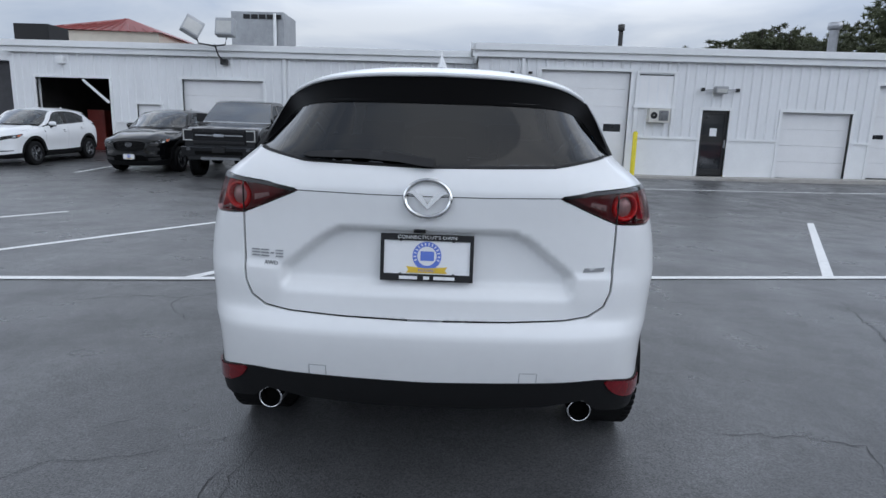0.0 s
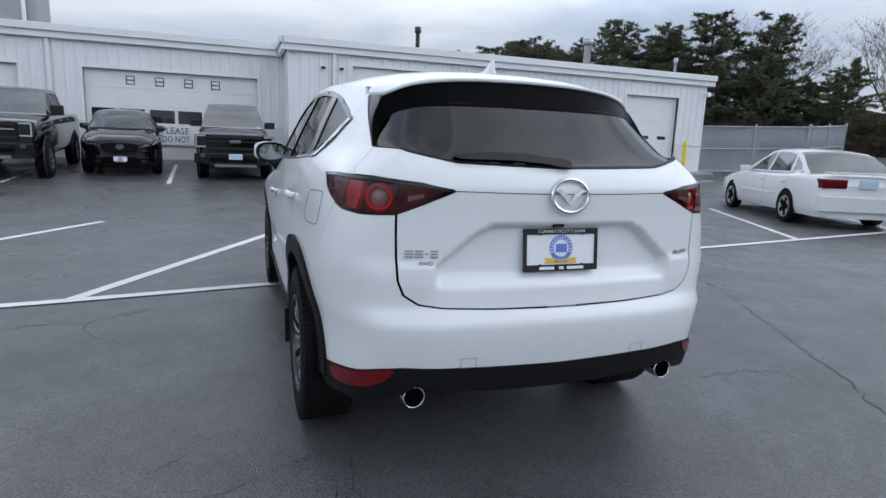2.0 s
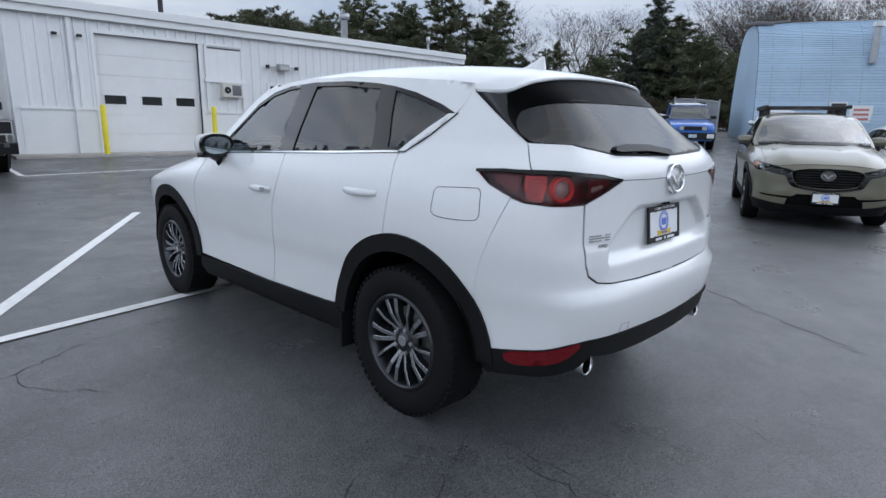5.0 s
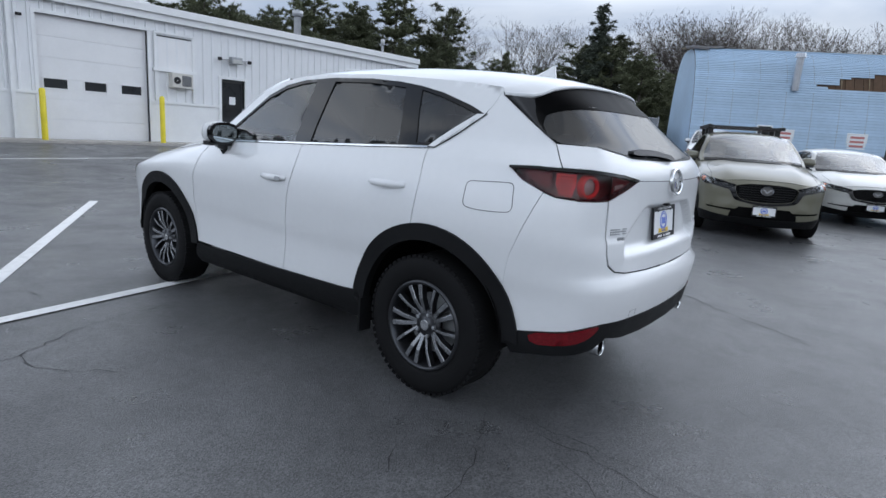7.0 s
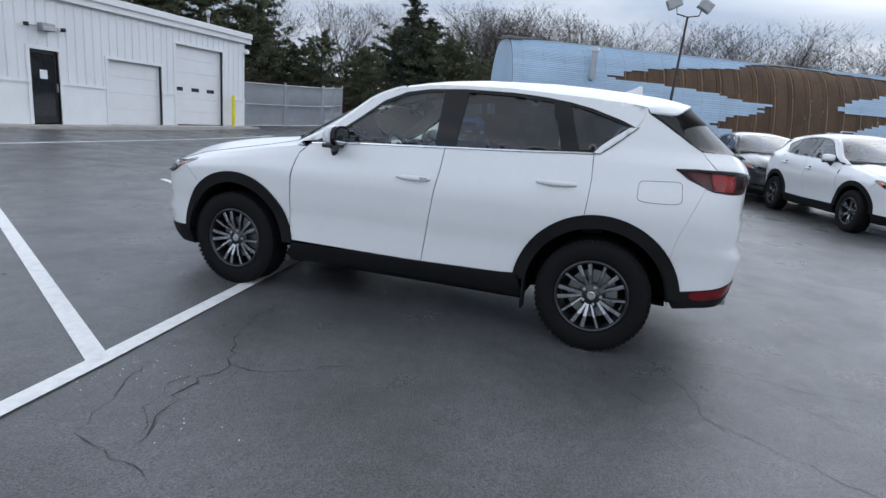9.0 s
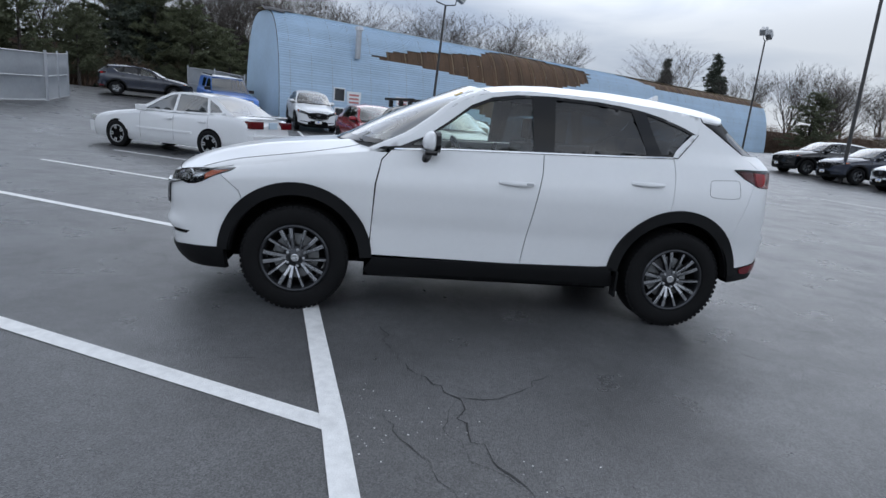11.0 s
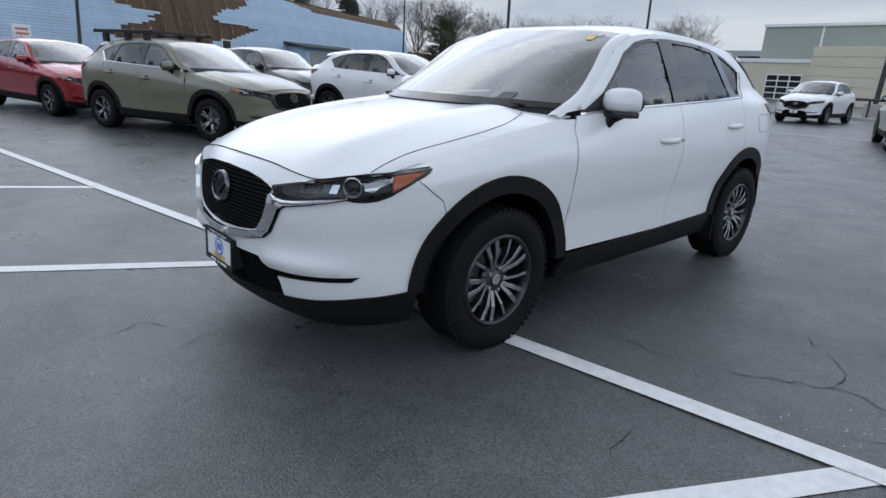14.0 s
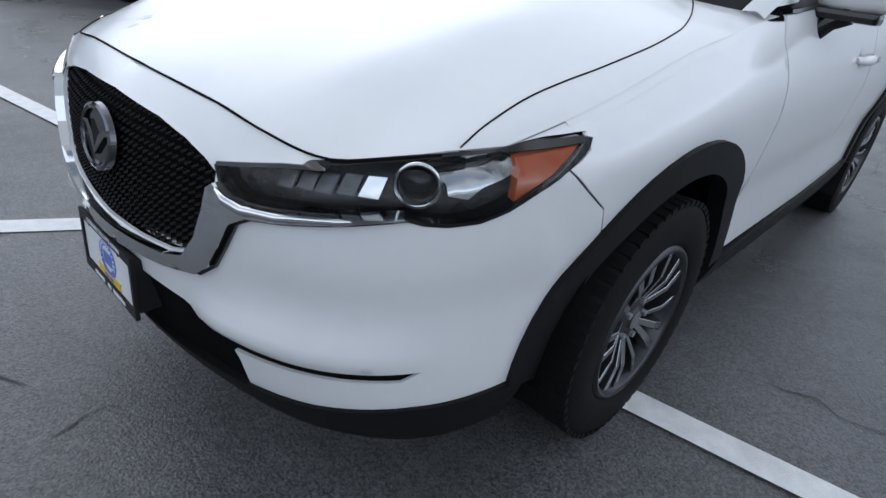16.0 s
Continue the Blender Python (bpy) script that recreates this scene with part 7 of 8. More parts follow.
BRIGHT = (GUN, MACHINED)
another(14.9, 2.55, (-0.955, -0.29), (0.97, 0.985, 0.93), P_RED, "red crossover with grey cladding parked beside the olive car", BRIGHT)
another(14.2, 0.05, (-0.93, -0.36), (0.98, 1.0, 0.86), P_SAND, "pale grey hatchback with black grille parked in the row", BRIGHT)
another(14.5, -2.75, (-0.985, -0.17), (1.0, 1.0, 1.0), P_GREY, "dark grey crossover with bright wheels parked in the row", BRIGHT)
another(10.42, -3.85, (-0.972, -0.237), (1.06, 1.085, 1.03), P_WHITE, "white three-row crossover with silver wheels", BRIGHT)
another(25.0, 5.6, (-0.96, -0.26), (1, 1, 1), P_WHITE, "white crossover parked before the blue hall", BRIGHT)
another(-13.65, 16.9, (0.05, -1), (1, 1, 1), P_WHITE, "white crossover parked outside the open workshop bay", BRIGHT)
another(-9.0, 16.6, (0.03, -1), (1.04, 1.07, 1.04), P_BLACK, "black crossover with silver trim parked by the workshop", BRIGHT)
another(-4.2, 17.2, (0.10, -1), (1, 1, 0.97), P_BLACK, "black crossover parked before the wide garage door", BRIGHT)
another(29.6, 16.2, (0.35, -0.94), (1, 1.03, 0.95), P_NAVY, "dark navy crossover parked by the trees", BRIGHT)
another(5.1, -11.75, (0.30, -0.95), (1.03, 1.04, 0.97), P_WHITE, "white crossover with black lower body seen from behind", DARKWHEEL)
another(-0.2, -12.6, (0.30, -0.95), (1.03, 1.04, 0.99), P_SAND, "pale silver crossover with black lower body", DARKWHEEL)
another(5.5, -24.7, (0.02, 1), (1, 1, 1), P_WHITE, "white crossover parked nose out in the far row", BRIGHT)
another(9.2, -20.6, (0.1, -1), (0.97, 0.97, 0.93), P_RED, "red crossover parked in the far row", BRIGHT)
another(12.6, -27.5, (0.02, 1), (1, 1, 0.95), P_NAVY, "dark blue crossover parked in the far row", BRIGHT)
another(13.3, -21.2, (0.05, 1), (1, 1, 1), P_GREY, "dark grey crossover parked nose out in the far row", BRIGHT)
another(16.0, -21.6, (0.05, 1), (1, 1, 1), P_WHITE, "white crossover with dark grille in the far row", BRIGHT)
another(18.8, -21.4, (0.05, 1), (1, 1, 1), P_NAVY, "navy crossover with silver wheels in the far row", BRIGHT)
another(21.6, -21.2, (0.05, 1), (1, 1, 1), P_BLACK, "black crossover in the far row", BRIGHT)
another(1.6, -33.5, (1, 0.05), (1, 1, 0.95), P_WHITE, "white car beyond the guard rail", BRIGHT)
another(-4.6, -33.0, (1, 0.05), (1, 1, 0.95), P_GREY, "grey car beyond the guard rail", BRIGHT)


def loft_car(name, m, label, spec, paint):
    """A saloon, pickup or boxy off-roader: sections lofted along its length, cabin set on top."""
    car = thing(name, m, label, "car", "cars parked in rows")
    zt, hw = spline(*spec["deck"]), spline(*spec["width"])
    zb = spec["floor"]
    ys = np.linspace(spec["y"][0], spec["y"][1], 44)
    rows = []
    for y in ys:
        w, t = hw(y), zt(y)
        mid = zb + (t - zb) * 0.62
        half = [(w - 0.07, zb), (w - 0.02, zb + 0.10), (w - 0.004, zb + 0.22), (w, mid), (w - 0.012, t - 0.12), (w - 0.035, t - 0.045), (w - 0.09, t - 0.008), (w * 0.6, t + 0.012), (0, t + 0.02)]
        pts = [Vector((x, y, z)) for x, z in half]
        rows.append([Vector((-p.x, p.y, p.z)) for p in pts] + pts[::-1][1:])
    bm = patch(rows)
    for r, fl in ((rows[0], 0), (rows[-1], 1)):
        face(bm, r)
    part("body", bm, paint, car)
    # cabin: glass all round inside painted pillars and roof
    cab = spec["cabin"]              # (y, z) outline from the rear foot over the roof to the front foot
    belt, inset = spec["belt"], spec["inset"]
    top = max(z for _, z in cab)
    def cw(y, z):
        return hw(y) - 0.07 - inset * max(0, z - belt) / (top - belt)
    outline = []
    for a, b in zip(cab, cab[1:]):
        n = max(1, int(math.dist(a, b) / 0.1))
        outline += [(a[0] + (b[0] - a[0]) * k / n, a[1] + (b[1] - a[1]) * k / n) for k in range(n)]
    outline.append(cab[-1])
    g = []
    for y, z in outline:
        w = cw(y, z)
        bow = 0.03
        g.append([Vector((w * v, y + (bow if y > 1.2 else -bow) * (1 - v * v) * (1 if z < top - 0.02 else 0), z + (0.03 * (1 - v * v) if z > top - 0.1 else 0))) for v in [k / 6 - 1 for k in range(13)]])
    roofrows = [r for r, (y, z) in zip(g, outline) if z > top - 0.075]
    part("roof", patch(roofrows), paint, car)
    i0 = next(i for i, (y, z) in enumerate(outline) if z > top - 0.075)
    i1 = max(i for i, (y, z) in enumerate(outline) if z > top - 0.075)
    part("rear_window", patch(g[:i0 + 1]), spec.get("glass", TINTGLASS), car)
    part("windscreen", patch(g[i1:]), spec.get("front_glass", CLEARGLASS), car)
    for s in (-1, 1):
        side = lambda u, z, o=0.0: Vector((s * (cw(u, z) + o), u, z))
        ring = [(y, z) for y, z in cab]
        holes = spec["windows"]
        part("pillar_frame", sheet(side, ring, 0.1, 0.003, 0.02, holes, flip=s < 0), paint, car)
        for q in holes:
            part("side_window", sheet(side, q, 0.15, -0.004, 0, flip=s < 0), spec.get("glass", TINTGLASS), car)
        for y in (0.0, spec["base"]):
            wheel(car, s * (hw(y) - 0.082), y, spec["R"], R=spec["R"], W=spec.get("W", 0.22), rim=spec["rim"], side=-1 if s < 0 else 1, mats=spec.get("wheels", BRIGHT), fine=False, style="wide")
            ringm = lathe(bmesh.new(), [(spec["R"] + 0.02, -0.02), (spec["R"] + 0.05, 0.008), (spec["R"] + 0.10, 0.008), (spec["R"] + 0.115, -0.02)], pose(s * (hw(y) - 0.002), y, spec["R"] + 0.02, 0, 90 * s, 0), 36)
            if "arch" in spec:
                part("arch_trim", ringm, spec["arch"], car)
            part("arch_shadow", lathe(bmesh.new(), [(0.0, 0.0), (spec["R"] + 0.022, 0.0)], pose(s * (hw(y) + 0.001), y, spec["R"] + 0.02, 0, 90 * s, 0), 32), SHADOWBLACK, car)
        for y0 in spec["handles"]:
            part("door_handle", boxm(s * hw(y0) - 0.03, s * hw(y0) + 0.03, y0 - 0.1, y0 + 0.1, belt - 0.17, belt - 0.135, bevel=0.01), paint, car)
        for y0 in spec["shuts"]:
            w, t = hw(y0), zt(y0)
            prof = [(w - 0.02, zb + 0.10), (w - 0.004, zb + 0.22), (w, zb + (t - zb) * 0.62), (w - 0.012, t - 0.12), (w - 0.035, t - 0.045)]
            part("shut_line", patch([[Vector((s * (x + 0.002), y0 + e, z)) for x, z in prof] for e in (-0.003, 0.003)]), SHADOWBLACK, car)
        part("side_mirror", boxm(min(s * (hw(spec["mirror"]) - 0.06), s * (hw(spec["mirror"]) + spec.get("mirror_w", 0.2))), max(s * (hw(spec["mirror"]) - 0.06), s * (hw(spec["mirror"]) + spec.get("mirror_w", 0.2))), spec["mirror"] - 0.05, spec["mirror"] + 0.07, belt - 0.02, belt + spec.get("mirror_h", 0.13), bevel=0.03), spec.get("mirror_mat", paint), car)
    for nm, mt, bx, lb in spec["parts"]:
        for s in (-1, 1):
            x0, x1 = sorted((s * bx[0], s * bx[1]))
            if bx[0] < 0:
                if s < 0:
                    continue
                x0, x1 = bx[0], bx[1]
            part(nm, boxm(x0, x1, bx[2], bx[3], bx[4], bx[5], bevel=min(0.02, 0.3 * min(x1 - x0, bx[3] - bx[2], bx[5] - bx[4]))), mt, car, lb)
    return car


SILVERRIM = (mat("silver_alloy", (0.38, 0.39, 0.40), 0.4, 0.3), mat("silver_alloy_face", (0.55, 0.56, 0.57), 0.35, 0.35))
sedan = dict(
    y=(-1.08, 3.70), floor=0.22, base=2.715, R=0.318, rim=0.205, W=0.2, belt=0.96, inset=0.20, wheels=SILVERRIM, glass=OLDGLASS, front_glass=SCREENGLASS, mirror_h=0.11, mirror_w=0.16,
    deck=([-1.08, -1.02, -0.8, -0.3, 0.3, 1.2, 2.1, 2.6, 3.2, 3.55, 3.70], [0.80, 0.93, 0.985, 1.01, 0.98, 0.96, 0.95, 0.90, 0.80, 0.70, 0.58]),
    width=([-1.08, -1.0, -0.7, 0.0, 1.2, 2.4, 3.0, 3.4, 3.62, 3.70], [0.70, 0.80, 0.86, 0.885, 0.89, 0.885, 0.87, 0.82, 0.72, 0.62]),
    cabin=[(-0.62, 1.0), (-0.35, 1.15), (-0.05, 1.34), (0.15, 1.40), (0.6, 1.445), (1.0, 1.44), (1.28, 1.40), (1.65, 1.22), (2.15, 0.95), (1.2, 0.955), (0.3, 0.975)],
    windows=[[(1.08, 1.0), (1.90, 0.99), (1.55, 1.20), (1.22, 1.36), (1.06, 1.385)], [(1.0, 1.0), (1.0, 1.39), (0.6, 1.395), (0.22, 1.355), (0.12, 1.02)], [(0.05, 1.03), (0.14, 1.32), (-0.14, 1.18), (-0.28, 1.06)]],
    handles=(1.15, 0.2), shuts=(1.02, 2.0, 0.05), mirror=1.9,
    parts=[("tail_lamp", REDLENS, (0.36, 0.80, -1.10, -0.80, 0.76, 0.93), "wide red tail lamp"), ("number_plate", PLATEGREY, (-0.16, 0.16, -1.115, -1.09, 0.77, 0.92), "pale blue plate"),
           ("rear_bumper", P_WHITE, (-0.80, 0.80, -1.14, -0.9, 0.34, 0.62), ""), ("spoiler", P_WHITE, (-0.66, 0.66, -1.06, -0.86, 1.03, 1.06), "low boot spoiler"),
           ("front_bumper", P_WHITE, (-0.70, 0.70, 3.5, 3.76, 0.30, 0.56), ""), ("headlamp", LENS, (0.40, 0.72, 3.55, 3.67, 0.60, 0.72), "clear headlamp"),
           ("body_moulding", P_WHITE, (0.87, 0.905, 0.5, 2.1, 0.50, 0.555), "")])
loft_car("saloon_car", at(10.1, 5.6, (0.42, 0.91)), "white older saloon with red tail lamps and silver wheels", sedan, P_WHITE)

BLACKRIM = (mat("truck_alloy", (0.10, 0.10, 0.105), 0.35, 0.7), mat("truck_alloy_face", (0.30, 0.30, 0.31), 0.3, 0.8))


def truck(big):
    """A crew-cab pickup; big: the taller heavy-duty one."""
    k = 1.0 if big else 0.87
    dz = 0.14 if big else 0.0
    return dict(
        y=(-1.2, 4.75), floor=0.42 + dz * 0.6, base=3.75, R=0.43 if big else 0.40, rim=0.25, W=0.28, belt=1.30 + dz, inset=0.17, wheels=BLACKRIM, glass=TINTGLASS, front_glass=SCREENGLASS, arch=BLACKMAT, mirror_h=0.22 if big else 0.16, mirror_w=0.22, mirror_mat=BLACKMAT,
        deck=([-1.2, -1.15, 0.6, 0.95, 1.1, 2.8, 3.4, 4.2, 4.62, 4.75], [1.20 + dz, 1.26 + dz, 1.28 + dz, 1.28 + dz, 1.28 + dz, 1.27 + dz, 1.25 + dz, 1.20 + dz, 1.12 + dz, 0.95 + dz]),
        width=([-1.2, -1.0, 1.0, 3.0, 4.2, 4.6, 4.75], [0.93 * k + 0.03, 0.97 * k + 0.03, 0.98 * k + 0.03, 0.98 * k + 0.03, 0.96 * k + 0.03, 0.92 * k + 0.03, 0.86 * k + 0.03]),
        cabin=[(0.82, 1.28 + dz), (0.95, 1.70 + dz), (1.05, 1.83 + dz), (1.35, 1.88 + dz), (2.2, 1.88 + dz), (2.5, 1.83 + dz), (2.95, 1.55 + dz), (3.30, 1.26 + dz), (2.0, 1.27 + dz)],
        windows=[[(2.12, 1.36 + dz), (3.0, 1.35 + dz), (2.75, 1.58 + dz), (2.42, 1.77 + dz), (2.12, 1.79 + dz)], [(1.06, 1.37 + dz), (2.02, 1.36 + dz), (2.02, 1.79 + dz), (1.12, 1.78 + dz)]],
        handles=(2.1, 1.15), shuts=(2.05, 3.1, 1.0), mirror=2.85,
        parts=[("grille", GLOSSBLACK, (-0.66, 0.66, 4.66, 4.80, 0.74 + dz, 1.16 + dz), "black barred grille"), ("grille_bar", GREYMETAL if big else BLACKMAT, (-0.60, 0.60, 4.80, 4.82, 0.975 + dz, 1.005 + dz), ""),
               ("grille_badge", CHROME, (-0.13, 0.13, 4.83, 4.85, 0.955 + dz, 1.02 + dz), "bright plain oval badge"),
               ("grille_bar", BLACKMAT, (-0.63, 0.63, 4.80, 4.83, 0.79 + dz, 0.85 + dz), ""), ("grille_bar", BLACKMAT, (-0.63, 0.63, 4.80, 4.83, 1.07 + dz, 1.13 + dz), ""),
               ("lamp_strip", LENS, (0.68, 0.91, 4.79, 4.805, 1.105 + dz, 1.13 + dz), "pale lamp strip"), ("lamp_strip", LENS, (0.885, 0.91, 4.79, 4.805, 0.87 + dz, 1.105 + dz), ""), ("lamp_strip", LENS, (0.68, 0.91, 4.79, 4.805, 0.845 + dz, 0.87 + dz), ""),
               ("lower_grille", SHADOWBLACK, (-0.6, 0.6, 4.88, 4.91, 0.50 + dz, 0.60 + dz), ""), ("skid_plate", GREYMETAL, (-0.5, 0.5, 4.55, 4.80, 0.36 + dz, 0.44 + dz), ""),
               ("headlamp", LAMPDARK, (0.66, 0.93, 4.58, 4.79, 0.84 + dz, 1.14 + dz), "clear stacked headlamp"), ("front_bumper", GLOSSBLACK, (-0.95, 0.95, 4.55, 4.90, 0.46 + dz, 0.70 + dz), "black front bumper"),
               ("number_plate", PLATEGREY if not big else BLACKMAT, (-0.16, 0.16, 4.92, 4.935, 0.56 + dz, 0.70 + dz), ""), ("fog_lamp", LAMPGREY, (0.70, 0.80, 4.90, 4.93, 0.60 + dz, 0.68 + dz), ""),
               ("tailgate", P_BLACK, (-0.90, 0.90, -1.24, -1.16, 0.72 + dz, 1.26 + dz), "")])


loft_car("pickup_truck", at(-6.55, 16.9, (0.08, -1)), "black heavy-duty pickup with barred black grille", truck(True), P_BLACK)
loft_car("pickup_truck", at(-1.25, 17.6, (0.02, -1)), "black crew-cab pickup with bright grille badge", truck(False), P_BLACK)
fj = dict(
    y=(-0.95, 3.6), floor=0.45, base=2.69, R=0.40, rim=0.23, W=0.26, belt=1.28, inset=0.12, wheels=BLACKRIM, glass=TINTGLASS, arch=BLACKMAT, mirror_mat=BLACKMAT,
    deck=([-0.95, -0.9, 0, 1.2, 1.9, 2.6, 3.3, 3.52, 3.6], [1.2, 1.26, 1.27, 1.26, 1.24, 1.20, 1.14, 1.08, 0.95]),
    width=([-0.95, -0.8, 0.5, 2.0, 3.2, 3.5, 3.6], [0.86, 0.92, 0.93, 0.93, 0.92, 0.86, 0.80]),
    cabin=[(-0.85, 1.26), (-0.80, 1.70), (-0.70, 1.80), (-0.3, 1.83), (1.0, 1.83), (1.35, 1.79), (1.65, 1.55), (1.95, 1.25), (0.5, 1.26)],
    windows=[[(0.75, 1.33), (1.70, 1.33), (1.50, 1.55), (1.25, 1.74), (0.78, 1.76)], [(0.55, 1.34), (0.58, 1.75), (-0.1, 1.75), (-0.05, 1.34)]],
    handles=(0.75,), shuts=(0.62, 1.85), mirror=1.7,
    parts=[("grille", BLACKMAT, (-0.55, 0.55, 3.50, 3.63, 0.90, 1.06), "black grille with white surround"), ("headlamp", LENS, (0.36, 0.54, 3.6, 3.65, 0.90, 1.05), "round headlamp"),
           ("front_bumper", BLACKMAT, (-0.90, 0.90, 3.4, 3.75, 0.52, 0.80), "black front bumper"), ("bumper_corner", TRIM, (0.56, 0.84, 3.70, 3.77, 0.58, 0.76), "white bumper corner"), ("number_plate", PLATEGREY, (-0.16, 0.16, 3.75, 3.765, 0.6, 0.74), ""),
           ("roof_panel", TRIM, (-0.74, 0.74, -0.7, 1.2, 1.85, 1.885), "white roof panel"), ("roof_rack", BLACKMAT, (0.62, 0.70, -0.6, 1.0, 1.885, 1.95), "")])
loft_car("off_roader", at(25.9, 9.9, (-0.88, -0.47)), "bright blue boxy off-roader with white roof", fj, P_BLUE)

# ---------------------------------------------------------------- lamp posts, fences, far buildings
def lamp_post(x, y, h, heads, lean=(0, 0), turn=0, concrete=False, r=0.075):
    g = gz(x, y)
    p = thing("street_lamp", pose(x, y, g, lean[0], lean[1], 0) @ Matrix.Rotation(radians(turn), 4, "Z"), "dark steel parking lot lamp post with box heads", "lamp post", "lamp posts of the lot")
    hh = h - g
    part("pole", tubem([(0, 0, 0), (0, 0, hh * 0.5), (0, 0, hh)], [r, r * 0.85, r * 0.7], 10), POLE, p)
    part("base_plate", boxm(-0.16, 0.16, -0.16, 0.16, 0, 0.04, bevel=0.01), POLE, p)
    if concrete:
        part("footing", boxm(-0.35, 0.35, -0.35, 0.35, -0.3, 0.75, bevel=0.04), CONCRETE, p, "square concrete footing")
    if heads == 2:
        part("arm", tubem([(-0.55, 0, hh + 0.35), (-0.5, 0, hh + 0.1), (0, 0, hh), (0.5, 0, hh + 0.1), (0.55, 0, hh + 0.35)], 0.03, 6), POLE, p)
        for s in (-1, 1):
            hd = part("lamp_head", moved(boxm(-0.32, 0.32, -0.2, 0.2, -0.22, 0.22, bevel=0.04), pose(s * 0.7, 0, hh + 0.55, 0, s * 28, 0)), GREYMETAL, p)
            part("lens", moved(boxm(-0.26, 0.26, -0.208, -0.2, -0.17, 0.17), pose(s * 0.7, 0, hh + 0.55, 0, s * 28, 0)), LENS, hd)
    elif heads == 1:
        hd = part("lamp_head", boxm(-0.34, 0.34, -0.3, 0.3, hh - 0.05, hh + 0.4, bevel=0.04), POLE, p)
        part("lens", boxm(-0.28, 0.28, -0.24, 0.24, hh - 0.062, hh - 0.05), LENS, hd)


lamp_post(26.2, -0.7, 7.0, 2, (2.6, 0), 100)
lamp_post(36.4, -25.4, 9.0, 2, (0.6, 0), 130)
lamp_post(18.6, -18.4, 11.0, 0, (0.5, 1.6), 0, r=0.085)
lamp_post(14.0, -23.8, 6.6, 1, (0.4, 0.8), 20)
lamp_post(5.1, -30.6, 9.0, 0, (0.3, -1.0), 0, True, 0.12)


def fence(a, b, h, n, gate=False, z0=0.0):
    f = thing("metal_gate" if gate else "fence", Matrix(), "grey screened chain-link gate, closed" if gate else "grey screened fence with steel posts", "gate" if gate else "fence")
    a, b = Vector(a), Vector(b)
    d = (b - a).normalized()
    for k in range(n + 1):
        p = a.lerp(b, k / n)
        g = gz(p.x, p.y)
        part("post", tubem([(p.x, p.y, g), (p.x, p.y, g + h + 0.12)], 0.04, 8), GALV, f)
        if k < n:
            q = a.lerp(b, (k + 1) / n)
            g2 = gz(q.x, q.y)
            bm = bmesh.new()
            cols = 8
            s = Vector((-d.y, d.x, 0))
            rows = []
            for i in range(cols + 1):
                t = i / cols
                c = p.lerp(q, t) + s * 0.03 * math.sin(t * math.pi)
                gg = g + (g2 - g) * t
                rows.append([Vector((c.x, c.y, gg + 0.05)), Vector((c.x, c.y, gg + h * 0.5)), Vector((c.x, c.y, gg + h))])
            me = patch(rows)
            bmesh.ops.solidify(me, geom=me.faces[:], thickness=0.012)
            part("screen", me, FENCE, f)
            for zz in (h, h * 0.52, 0.06):
                part("rail", tubem([(p.x, p.y, g + zz), (q.x, q.y, g2 + zz)], 0.022, 6), GALV, f)


fence((17.6, 17.3, 0), (22.4, 16.1, 0), 1.95, 2)
fence((22.5, 16.1, 0), (25.3, 16.6, 0), 1.95, 2, True)
fence((32.6, 13.4, 0), (28.2, 9.2, 0), 1.9, 2)


